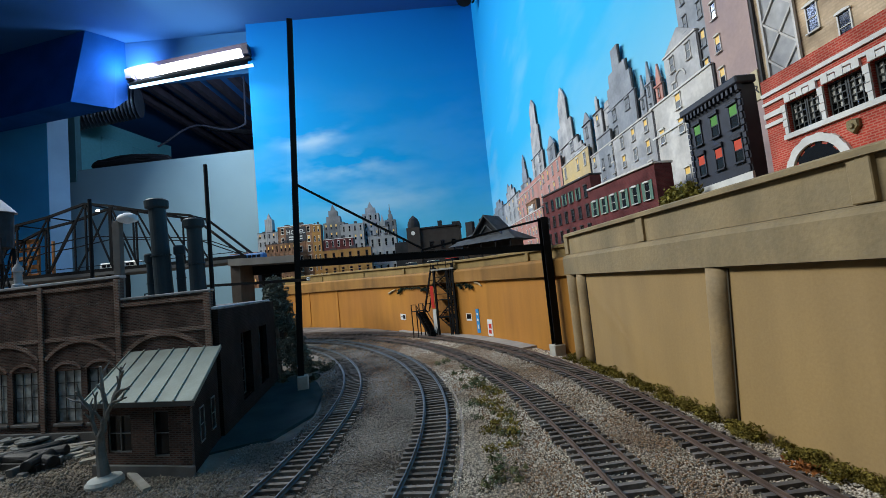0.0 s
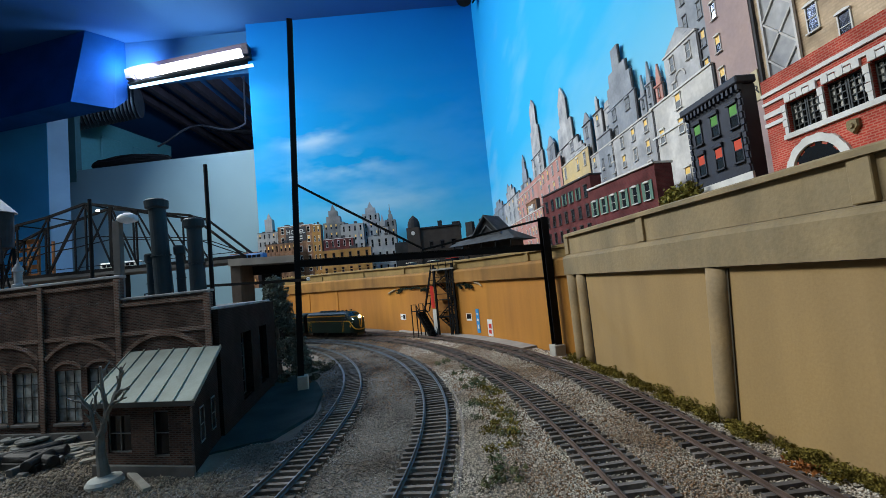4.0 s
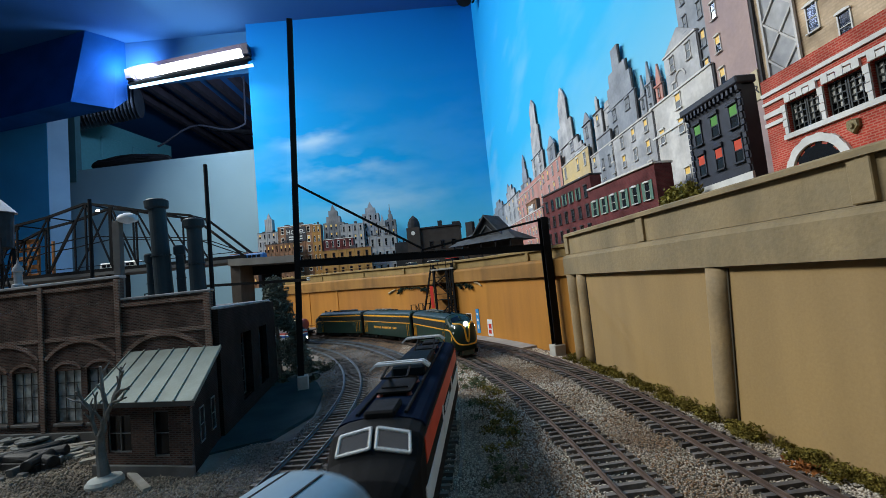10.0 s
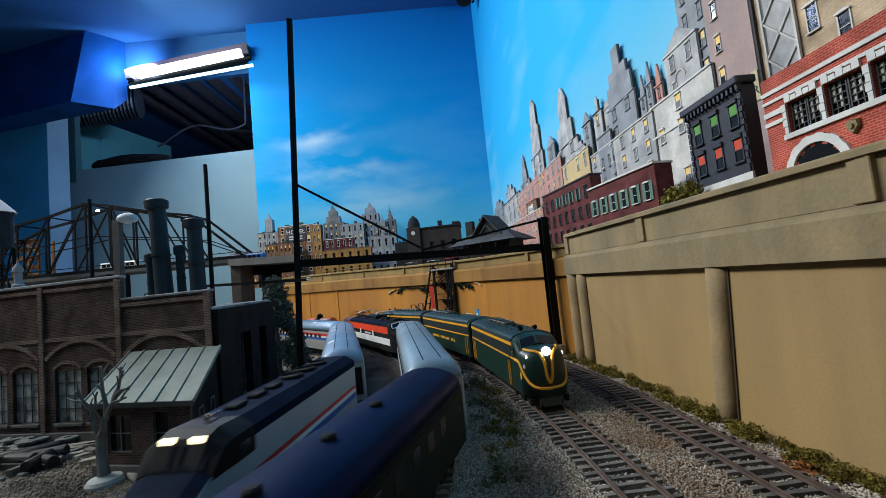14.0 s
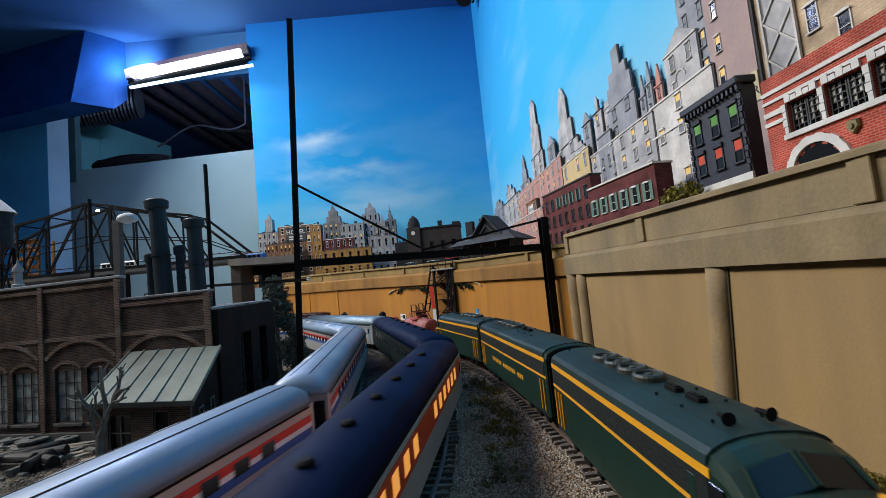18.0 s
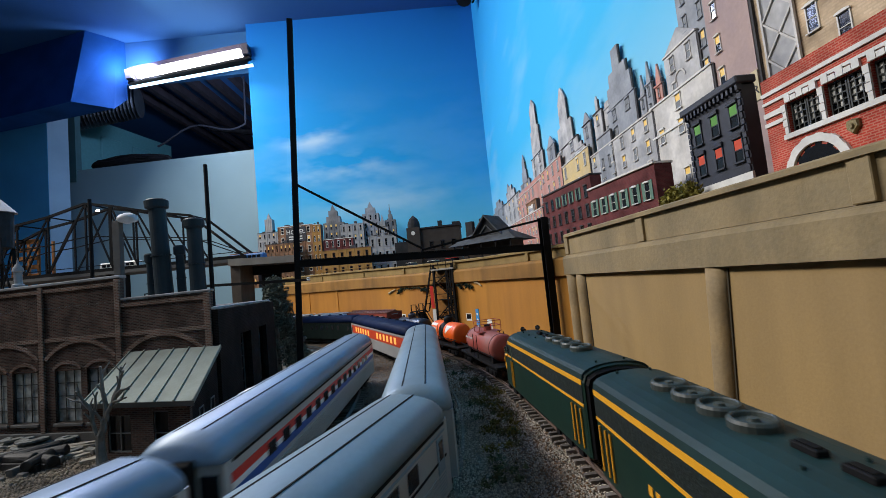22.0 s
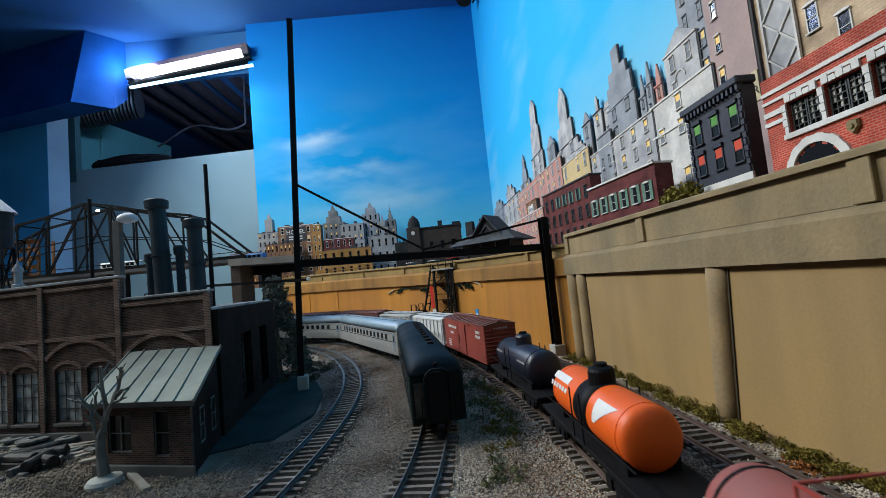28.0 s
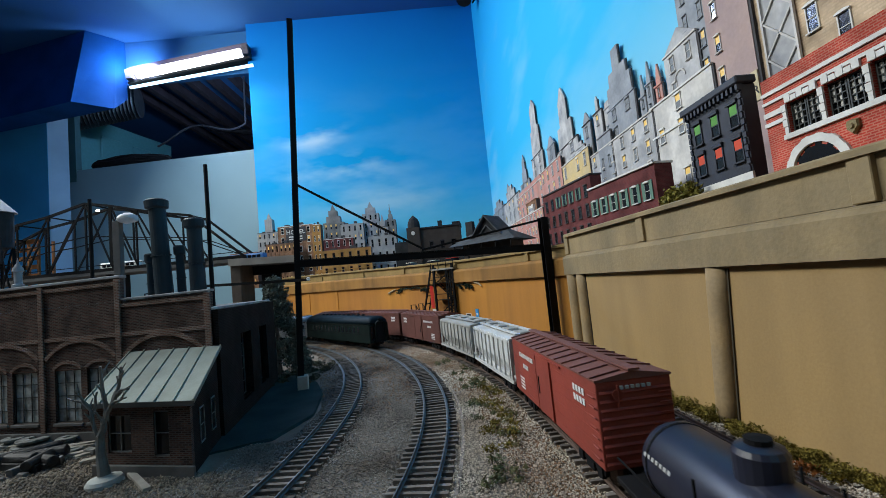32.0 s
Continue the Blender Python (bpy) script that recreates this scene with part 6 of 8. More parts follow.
part("corner_board", box(BM(), 12.5, 20.5, 11, 12.6, GZ, 108), SOOT, ST)
for y in (-6, 2, 9):
    part("side_board", box(BM(), 17.5, 19.0, y - 2.2, y + 2.2, GZ, 108), SOOT, ST)
part("hand_line", beam(BM(), (-46, -12, 40), (-24, -12, 118), 2.6), SOOT, ST)
part("hand_line", beam(BM(), (-46, 4, 40), (-24, 4, 118), 2.0), SOOT, ST)
part("front_post", beam(BM(), (6, -12, GZ), (6, -12, 112), 2.4), SOOT, ST)
for x, dx in ((9, 6), (14, -5), (17, 3)):
    part("lattice_strut", beam(BM(), (x, -12.5, GZ), (x + dx, -12.5, 110), 2.2), SOOT, ST)
for z in (8, 24, 40, 56, 72, 88):
    part("lattice_tie", beam(BM(), (6, -12.8, z), (19, -12.8, z + 12), 1.6), SOOT, ST)
    part("lattice_tie", beam(BM(), (6, -12.8, z + 12), (19, -12.8, z), 1.4), SOOT, ST)
for i in range(6):
    part("ladder_side", beam(BM(), (-46 + 3.9 * i, -12, 40 + 14 * i), (-46 + 3.9 * i, 4, 40 + 14 * i), 1.4), SOOT, ST)
for z in (30, 60, 90, 112):
    part("landing", box(BM(), -20, 20, -13, 15, z - 1, z), SOOT, ST)
    for y in (-12, 14):
        part("landing_rail", beam(BM(), (-19, y, z + 10), (19, y, z + 10), 1.0), SOOT, ST)
for i, (z0, z1) in enumerate(((0, 30), (30, 60), (60, 90), (90, 112))):
    s = 1 if i % 2 else -1
    for y in (-10, 2):
        part("stringer", beam(BM(), (-17 * s, y, z0), (17 * s, y, z1), 1.4), SOOT, ST)
    for k in range(7):
        t = (k + .5) / 7
        part("step", box(BM(), s * (-17 + 34 * t) - 2, s * (-17 + 34 * t) + 2, -10, 2, z0 + (z1 - z0) * t - .5, z0 + (z1 - z0) * t + .5), SOOT, ST)
part("top_deck", box(BM(), -24, 22, -14, 24, 112, 115), CONC, ST, bevel=0.4)
for x in (-24, -8, 8, 22):
    part("baluster", beam(BM(), (x, -13, 115), (x, -13, 128), 1.0), SOOT, ST)
part("handrail", beam(BM(), (-24, -13, 128), (22, -13, 128), 1.2), SOOT, ST)
part("sign_panel", box(BM(), -27, -20, -14.6, -13.4, GZ, 44), WHITE, ST, "white upright board")
part("sign_panel", box(BM(), -28.5, -22, -14.6, -13.4, 46, 86), RED, ST, "red upright board")
for z in (15, 45, 75, 101):
    part("cross_brace", beam(BM(), (-19, 14, z - 13), (19, 14, z + 13), 1.4), SOOT, ST)
    part("cross_brace", beam(BM(), (19, -12, z - 13), (19, 14, z + 13), 1.4), SOOT, ST)
SF = empty("lower_stair", -42, 748, 0, -40, "short black stair with railings by the wall", "stair")
for y in (-9, 9):
    part("stringer", beam(BM(), (-14, y, 44), (16, y, GZ + 2), 2), SOOT, SF)
    part("handrail", beam(BM(), (-14, y, 54), (16, y, 10), 1), SOOT, SF)
    for x in (-14, 16):
        part("post", beam(BM(), (x, y, GZ), (x, y, 54 if x < 0 else 10), 1.4), SOOT, SF)
for y in (-8, -4, 0, 4, 8):
    part("riser_board", beam(BM(), (-14, y, 40), (15, y, GZ + 1), 2.6, 3.4), SOOT, SF)
for k in range(9):
    part("step", box(BM(), -14 + k * 3.6 - 2, -14 + k * 3.6 + 2, -9, 9, 42 - k * 5.2, 43.2 - k * 5.2), SOOT, SF)
part("landing", box(BM(), -26, -13, -10, 10, 42, 43.5), SOOT, SF)
for y in (-10, 10):
    part("landing_rail", beam(BM(), (-26, y, 55), (-13, y, 55), 1), SOOT, SF)
    part("landing_leg", beam(BM(), (-25, y, GZ), (-25, y, 55), 1.4), SOOT, SF)


# posters and ivy on the wall
def wall_at(x):
    """Wall foot point and heading on the back wall at plan x."""
    i = next(k for k in range(len(BACK) - 1) if BACK[k].x >= x > BACK[k + 1].x)
    p, a = on_run(BACK, i, 0.0)
    return BACK[i].lerp(BACK[i + 1], (BACK[i].x - x) / (BACK[i].x - BACK[i + 1].x)), a


def poster(x, z0, z1, w, material, label, marks=()):
    p, a = wall_at(x)
    ob = empty("poster", p.x, p.y, 0, a, label, "poster", "posters on the wall")
    part("sheet", box(BM(), -w / 2, w / 2, 0.15, 0.7, z0, z1), material, ob)
    for x0, x1, a0, a1, m in marks:
        part("print_block", box(BM(), x0, x1, 0.7, 0.9, a0, a1), m, ob)


poster(-96, 20, 32, 24, WHITE, "small white poster with dark printed blocks", ((-10, 0, 22, 30, BLACK), (2, 9, 25, 28, SCRAP)))
poster(33, 22, 34, 13, WHITE, "white square poster with a dark figure block", ((-5, 5, 25, 33, BLACK),))
poster(46, 3, 42, 9, mat("poster_blue", (0.03, 0.24, 0.55), 0.6, vary=0.1), "tall blue wall poster with pale marks", ((-2, 2, 10, 16, WHITE), (-2, 2, 22, 26, WHITE), (-2, 2, 32, 35, WHITE)))
poster(62, 0, 26, 13, WHITE, "white poster with a red round mark", ((-3, 4, 4, 10, RED), (-4, 3, 12, 19, RED)))


def leaf_cloud(pts, size, seed, squash=0.6):
    """Small crumpled leaves scattered round centres (x, y, z, radius, count)."""
    rnd = np.random.RandomState(seed)
    V, Fc = [], []
    for x, y, z, r, n in pts:
        c = rnd.normal(0, 0.45, (n, 3)) * r
        c = np.clip(c, -0.85 * r, 0.85 * r)
        c[:, 2] = np.abs(c[:, 2]) * squash if squash > 0 else c[:, 2]
        for q in c + np.array((x, y, z)):
            a = rnd.normal(0, 1, (4, 3)) * size * rnd.uniform(.6, 1.3)
            b = len(V)
            V += [tuple(q + a[0]), tuple(q + a[1]), tuple(q + a[2]), tuple(q + a[3])]
            Fc += [(b, b + 1, b + 2), (b, b + 2, b + 3), (b, b + 3, b + 1), (b + 1, b + 3, b + 2)]
    me = bpy.data.meshes.new("leaves")
    me.from_pydata([(x * K, y * K, z * K) for x, y, z in V], [], Fc)
    return me


IVY = mat("dark_ivy", (0.012, 0.035, 0.02), 0.9, vary=0.4, size=10, isl=-0.5)
random.seed(23)
for xs_, nm, heavy in (((-101, -36), 26, (0, 1, 2, 3, 21, 22, 23, 24, 25)), ((20, 42), 12, (2, 3, 8, 9, 10, 11))):
    pts = []
    for i in range(nm):
        x = xs_[0] + (xs_[1] - xs_[0]) * i / (nm - 1)
        p, a = wall_at(x)
        h = i in heavy
        pts.append((p.x - 2, p.y - 2, 85 - random.uniform(0, 2) - (random.uniform(1, 7) if h else 0), 3.6 if h else 1.5, 44 if h else 12))
    ob = new("ivy", leaf_cloud(pts, 1.0, nm, -1))
    ob.data.materials.append(IVY)
    tagged(ob, "dark green ivy hanging below the wall ledge", "ivy", "ivy on the wall", "stuff")
for x0, x1, z0, z1 in ((-128, -108, 76, 84), (47, 56, 86, 79)):
    (p, a), (q, b) = wall_at(x0), wall_at(x1)
    ob = part("stick", tube(tube(BM(), (p.x - 1, p.y - 2, z0), ((p.x + q.x) / 2, (p.y + q.y) / 2 - 2.6, (z0 + z1) / 2 + 1.2), 2.1, 1.7), ((p.x + q.x) / 2, (p.y + q.y) / 2 - 2.6, (z0 + z1) / 2 + 1.2), (q.x - 1, q.y - 2, z1), 1.7, 1.1), mat("pale_stick", (0.42, 0.33, 0.20), 0.9, vary=0.3, size=9))
    tagged(ob, "short pale stick stuck on the ochre wall", "stick", "sticks on the wall")

# conifer behind the engine house corner
CF = empty("conifer_tree", -222, 538, GZ, 0, "dark grey-green model conifer beside the engine house", "tree")
part("trunk", tube(BM(), (0, 0, 0), (0, 0, 118), 3.4, 0.8, n=8), BARK, CF)
pts = []
random.seed(8)
for i in range(46):
    t = i / 45
    z = 14 + 108 * t
    r = (1 - t) * 46 + 7
    for k in range(7 if t < .8 else 4):
        a = random.uniform(0, 6.28)
        pts.append((r * .7 * math.cos(a), r * .7 * math.sin(a), z - r * .18, 7, 46))
cr = new("crown", leaf_cloud(pts, 1.1, 5, -1))
cr.data.materials.append(mat("conifer_green", (0.085, 0.105, 0.085), 0.95, vary=0.4, size=8, isl=-0.5))
cr.parent = CF

# ---- behind the hatch: tube lamp, soffit, ducts, door ----
FX = empty("fluorescent_fixture", -897, 1550, 1018, 0, "lit fluorescent tube fixture above the hatch", "light fixture")
part("reflector", loft(BM(), [[(x, 4, -30), (x, 24, -30), (x, 26, 44), (x, -10, 44)] for x in (-238, 238)]), mat("fixture_enamel", (0.035, 0.024, 0.05), 0.6, vary=0.3, size=2), FX)
part("dark_trim", box(BM(), -238, 238, -30, 2, -33, -25), BLACK, FX)
part("tube", tube(BM(), (-198, -24, -4), (206, -24, -4), 17.0, n=18), glow("fluorescent_tube", (0.80, 0.86, 1.0), 11.0), FX)
part("lower_tube", tube(BM(), (-240, -16, -42), (240, -16, -56), 6.0, n=10), glow("fluorescent_tube_low", (0.50, 0.78, 1.0), 2.5), FX)
for x in (-225, 228):
    part("socket", box(BM(), x - 13, x + 13, -40, -8, -20, 20), mat("socket_grey", (0.06, 0.05, 0.07), 0.6), FX, bevel=2)
SOFFIT = mat("soffit_blue_paint", (0.005, 0.066, 0.25), 0.6, vary=0.25, size=1, grain=40, bump=0.1, spec=0.1)
low = [(-1290, 1454, 868), (-1200, 1540, 868), (-1176, 1580, 920), (-2600, 1800, 868), (-2600, 1740, 868)]
high = [(-1261, 1492, 1159), (-1200, 1562, 1159), (-1184, 1588, 1159), (-2600, 1800, 1159), (-2600, 1785, 1159)]
sf = tagged(part("ceiling_soffit", loft(BM(), [low, high]), SOFFIT, smooth=False), "dark blue boxed-in ceiling soffit", "soffit", kind="structure")
slab("wall_header", ((-660, 1592), (-1250, 1592), 985, 1159), -20, CEIL, "blue painted header wall above the hatch")
put(FX, -906, 1562, 1018, 0, 0, -6.6)
DU = empty("air_duct", 0, 0, 0, 0, "silver flexible air duct under the joists", "air duct")
bm = BM()
path = [Vector((-1740, 1985, 1075)) + Vector((i * 9.8, -i * 1.0, i * 0.5)) for i in range(36)]
rings = []
for i, p in enumerate(path):
    r = 70 + (4 if i % 2 else -5)
    rings.append([p + Vector((0.3 * r * math.cos(a), -r * 0.9 * math.cos(a), r * math.sin(a))) for a in [2 * math.pi * k / 18 for k in range(18)]])
part("flexible_hose", loft(bm, rings), mat("duct_foil", (0.05, 0.065, 0.085), 0.4, metal=0.4, vary=0.3, size=2), DU)
for x in (-1600, -1400):
    part("hanger_strap", box(BM(), x - 8, x + 8, 1935, 1940, 1150, 1331), SOOT, DU)
for i in range(9):
    jo = part("joist", box(BM(), -1640 + i * 115, -1606 + i * 115, 1900, 3500, 1282, 1329), mat("joist_wood", (0.05, 0.045, 0.06), 0.85, vary=0.3, size=2))
    tagged(jo, "dark wooden ceiling joist in the room behind", "joist", "joists", "structure")
pi = part("pipe_run", tube(tube(BM(), (-1250, 2300, 1080), (-700, 2450, 1010), 16), (-1350, 2500, 960), (-700, 2600, 930), 12), SOOT)
tagged(pi, "dark pipes in the room behind the hatch", "pipe")
DR = tagged(empty("door_1", -1750, 2340, 0, 79.5), "teal panelled door in the room behind", "door", kind="structure")
part("leaf", box(BM(), -300, 300, 0, 30, -1100, 1127), mat("door_blue_grey", (0.08, 0.30, 0.33), 0.6, vary=0.1), DR)
for x in (-107, 80):
    for z0, z1 in ((780, 1045), (200, 720)):
        part("door_panel", box(BM(), x - 60, x + 60, -10, 0, z0, z1), mat("door_blue_grey", (0.16, 0.26, 0.28), 0.6), DR, bevel=6)
cb = BM()
loop = [Vector((-1453 + 43 * i, 2150, 975 + 34 * math.sin(i * .62 - 1.2) + i * 6)) for i in range(12)]
for a, b in zip(loop, loop[1:]):
    tube(cb, a, b, 5, n=8)
tube(cb, loop[-1], (-976, 2155, 1290), 5, n=8)
tagged(part("loose_cable", cb, mat("cable_grey", (0.045, 0.05, 0.065), 0.5)), "grey cable looped behind the hatch", "cable")
CL = empty("dark_bundle", -1560, 1840, 754, 0, "dark heap of stored things on the partition", "stored goods")
bm = BM()
bmesh.ops.create_icosphere(bm, subdivisions=3, radius=60)
for v in bm.verts:
    v.co = Vector((v.co.x * 3.2, v.co.y * 0.5, max(v.co.z, -50) * 0.7))
noisy(bm, 14, 0.02, 2)
noisy(bm, 6, 0.06, 4)
put(part("cover_sheet", bm, SOOT, CL), 130, 90, 38)
# ceiling track light, top of the sky corner
TL = empty("ceiling_camera_mount", 60, 1400, 1158, 0, "dark ceiling bracket with a small spot lamp", "ceiling bracket")
part("bar", box(BM(), -140, 150, -14, 14, -22, 0), SOOT, TL, bevel=2)
part("spot", tube(BM(), (118, 0, -18), (96, -30, -112), 22, 26, n=14), SOOT, TL)
part("cable", tube(tube(BM(), (140, 0, -20), (152, -4, -70), 3), (152, -4, -70), (128, -8, -110), 3), SOOT, TL)
# ---- city flats behind the parapets ----
F_TAN = brick_mat("flat_tan_brick", (0.58, 0.45, 0.31), (0.50, 0.38, 0.26), 2.0, other=(0.52, 0.39, 0.26), bump=0.06)
F_ROSE = mat("flat_rose_wash", (0.40, 0.29, 0.265), 0.85, vary=0.3, size=3, grain=30, bump=0.1, other=(0.33, 0.25, 0.25))
F_RED = brick_mat("station_red_brick", (0.43, 0.050, 0.032), (0.42, 0.15, 0.11), 1.25, other=(0.34, 0.036, 0.026), bump=0.3)
F_DARKRED = brick_mat("mill_dark_red_brick", (0.15, 0.035, 0.035), (0.13, 0.05, 0.05), 1.2, other=(0.11, 0.028, 0.03), bump=0.3)
F_GREY = mat("flat_grey_stone", (0.50, 0.50, 0.50), 0.85, vary=0.45, size=4, grain=25, bump=0.2, other=(0.26, 0.27, 0.29), streak=0.3)
F_PALE = mat("flat_pale_stone", (0.64, 0.62, 0.58), 0.85, vary=0.4, size=4, grain=25, bump=0.2, other=(0.40, 0.39, 0.38), streak=0.25)
F_SLATE = mat("flat_slate_grey", (0.29, 0.315, 0.35), 0.85, vary=0.4, size=4, grain=25, bump=0.2, other=(0.19, 0.21, 0.24), streak=0.3)
F_PINK = mat("flat_pink_wash", (0.52, 0.22, 0.17), 0.85, vary=0.4, size=4, grain=25, bump=0.2, other=(0.40, 0.26, 0.24), streak=0.25)
F_YEL = mat("flat_yellow_wash", (0.60, 0.45, 0.20), 0.85, vary=0.35, size=4, grain=25, bump=0.2, other=(0.50, 0.40, 0.24), streak=0.2)
F_BROWN = brick_mat("flat_brown_brick", (0.26, 0.13, 0.07), (0.24, 0.15, 0.10), 1.6, other=(0.22, 0.10, 0.05), bump=0.1)
F_NAVY = mat("tenement_navy_paint", (0.018, 0.022, 0.036), 0.6, vary=0.35, size=6, grain=60, bump=0.2)
EDGE = mat("card_edge_dark", (0.05, 0.05, 0.055), 0.9, vary=0.2, size=6, grain=60, bump=0.1)
TRIM_W = mat("white_stone_trim", (0.66, 0.66, 0.63), 0.8, vary=0.2, size=8, grain=70, bump=0.15)
PAINTED_WIN = mat("painted_window_grey", (0.19, 0.21, 0.23), 0.7, vary=0.3, size=12)
LIT_WIN = glow("painted_lit_window", (0.80, 0.52, 0.13), 0.05)
SHADE_G = mat("green_blind", (0.10, 0.30, 0.06), 0.8, vary=0.2)
SHADE_R = mat("red_blind", (0.60, 0.07, 0.03), 0.8, vary=0.2)
SHUTTER = mat("green_shutter", (0.10, 0.20, 0.15), 0.8, vary=0.2)
WIN_MESH = {}


def window_block(w, h, t):
    """One moulded window: a raised frame with a meeting rail and two set-in panes, as one shell."""
    bm = BM()
    X = (-w / 2 - t, -w / 2, w / 2, w / 2 + t)
    Zs = (-t * 1.2, 0, h * 0.5 - t * .3, h * 0.5 + t * .3, h, h + t * 1.3)
    g = [[bm.verts.new((x, -0.7, z)) for x in X] for z in Zs]
    for j in range(5):
        for i in range(3):
            c = (g[j][i], g[j][i + 1], g[j + 1][i + 1], g[j + 1][i])
            if i == 1 and j in (1, 3):
                d = [bm.verts.new((v.co.x, -0.2, v.co.z)) for v in c]
                bm.faces.new(d).material_index = 2 if j == 3 else 0
                for k in range(4):
                    bm.faces.new((c[k], c[(k + 1) % 4], d[(k + 1) % 4], d[k])).material_index = 1
            else:
                bm.faces.new(c).material_index = 1
    edge = [*g[0], *[r[3] for r in g[1:-1]], *g[-1][::-1], *[r[0] for r in g[-2:0:-1]]]
    back = [bm.verts.new((v.co.x, 0.1, v.co.z)) for v in edge]
    for k in range(len(edge)):
        n = (k + 1) % len(edge)
        bm.faces.new((edge[n], edge[k], back[k], back[n])).material_index = 1
    # hood mould with a raised middle, and a sill
    loft(bm, [[(x, y, z) for x, z in ((-w / 2 - t * 1.7, h + t * .4), (w / 2 + t * 1.7, h + t * .4), (w / 2 + t * 1.5, h + t * 1.6), (w * .2, h + t * 2.5), (-w * .2, h + t * 2.5), (-w / 2 - t * 1.5, h + t * 1.6))] for y in (-0.6, -1.7)], mi=1)
    box(bm, -w / 2 - t * 1.8, w / 2 + t * 1.8, -1.8, -0.6, -t * 1.6, -t * .5, 1)
    return bm


def flat_window(parent, x, z, w, h, lit, trim, pane=None):
    """Window of a flat: raised trim round a set-in pane with a bar."""
    pane = pane or PANE_D
    key = (round(w, 1), round(h, 1), lit, trim.name, pane.name)
    if key not in WIN_MESH:
        t = max(0.35, w * 0.13)
        bm = window_block(w, h, t)
        ob = part("window", bm, [pane, trim, LIT_WIN if lit == 1 else pane], parent)
        WIN_MESH[key] = ob
        put(ob, x, 0, z)
    else:
        ob = again(WIN_MESH[key], x, 0, z, 0, parent)
    return ob


def flat(x0, y0, x1, y1, z0, z1, thick, material, cols, rows, label, steps=(), lit=0.1, trim=None, win=0.27, seed=1, name="city_flat", low=0.0, cornice=True, gable=0):
    """Cut-out building front, from plan point 0 to plan point 1 (it faces the tracks), with setbacks (share of width, height) on top."""
    d = Vector((x1 - x0, y1 - y0))
    w = d.length
    f = empty(name, x0, y0, 0, math.degrees(math.atan2(d.y, d.x)), label, "building flat" if name == "city_flat" else "building", "city skyline")
    rnd = random.Random(seed)
    trim = trim or material
    part("front", box(BM(), 0, w, 0, thick, z0, z1), [material], f, bevel=0)
    zt = z1
    for share, hh in steps:
        ww = w * share
        part("setback", loft(BM(), [[((w - a) / 2, y, z), ((w + a) / 2, y, z), ((w + a) / 2, yb, z), ((w - a) / 2, yb, z)] for y, yb, z, a in ((0.3, thick, zt, ww), (0.3, thick, zt + hh, ww * 0.94))]), material, f)
        # dark strip right of each tier: its shadow line as a coloured piece
        if name == "city_flat":
            part("edge", box(BM(), (w + ww) / 2, (w + ww) / 2 + 2.0, 0.6, thick, zt, zt + hh * 0.94), EDGE, f, "dark strip for the board's cut edge and shadow line")
        zt += hh
    if gable:
        part("gable", loft(BM(), [[(0, y, z1), (w, y, z1), (w / 2, y, z1 + gable)] for y in (0.2, thick)]), material, f)
    if cornice:
        part("cornice", box(BM(), -0.8, w + 0.8, -1.2, thick, z1 - 1.6, z1 + 0.1), trim if trim is not material else EDGE if rnd.random() < .3 else material, f)
    # same dark strip down the board: cut edge and shadow line in one
    part("edge", box(BM(), w, w + (2.2 if name == "city_flat" else 1.0), 0.5, thick, z0, z1 - 1.7), EDGE, f, "dark strip for the board's cut edge and shadow line")
    if cols:
        cw, rh = w / cols, (z1 - z0 - low) / rows
        for r in range(rows):
            for c in range(cols):
                if name == "city_flat" and rnd.random() < 0.22:
                    continue
                flat_window(f, cw * (c + .5), z0 + low + rh * (r + .22), cw * win, rh * .55, 1 if rnd.random() < min(0.4, lit * 2.5) else 0, trim, PAINTED_WIN if name == "city_flat" else None)
    return f


Z = 112


def side_wall_x(y):
    """Face of the side backdrop at plan depth y."""
    return 257.85 - 0.034824 * y


def side_flat(y0, y1, z1, off, material, cols, rows, label, tiers=(), tip=0.0, **k):
    """Thin cut-out front fixed close to the side backdrop; tiers are (share of width, height) on top, tip a pointed roof."""
    cols, k["win"] = max(1, round(cols * 0.55)) if cols else 0, 0.23
    f = flat(side_wall_x(y0) - off, y0, side_wall_x(y1) - off, y1, Z, z1, 2.6, material, cols, rows, label, tiers, **k)
    w = Vector((side_wall_x(y0) - side_wall_x(y1), y0 - y1)).length
    ww, zt = w * (tiers[-1][0] if tiers else 1), z1 + sum(t[1] for t in tiers)
    if tip:
        part("pointed_top", loft(BM(), [[(w / 2 - ww * .5, y, zt), (w / 2 + ww * .5, y, zt), (w / 2 + ww * .06, y, zt + tip), (w / 2 - ww * .06, y, zt + tip)] for y in (0.4, 2.4)]), material, f)
    return f


# near end: tan and rose walls behind the fire station
f = side_flat(290, 95, 350, 6, F_TAN, 0, 1, "tall tan brick building flat with white sash windows")
for x, z, l in ((41, 227, 0), (59, 210, 0), (45, 268, 0), (66, 250, 0), (86, 214, 0), (106, 240, 0)):
    flat_window(f, x, z, 6.5, 16, l, TRIM_W)
part("steel_lattice", box(BM(), 7, 31, -1.2, -0.2, 200, 330), F_GREY, f, "grey lattice shaft")
for i in range(5):
    for a, b in (((7, 200 + i * 26), (31, 226 + i * 26)), ((31, 200 + i * 26), (7, 226 + i * 26))):
        part("lattice_bar", beam(BM(), (a[0], -1.8, a[1]), (b[0], -1.8, b[1]), 1.2), F_PALE, f)
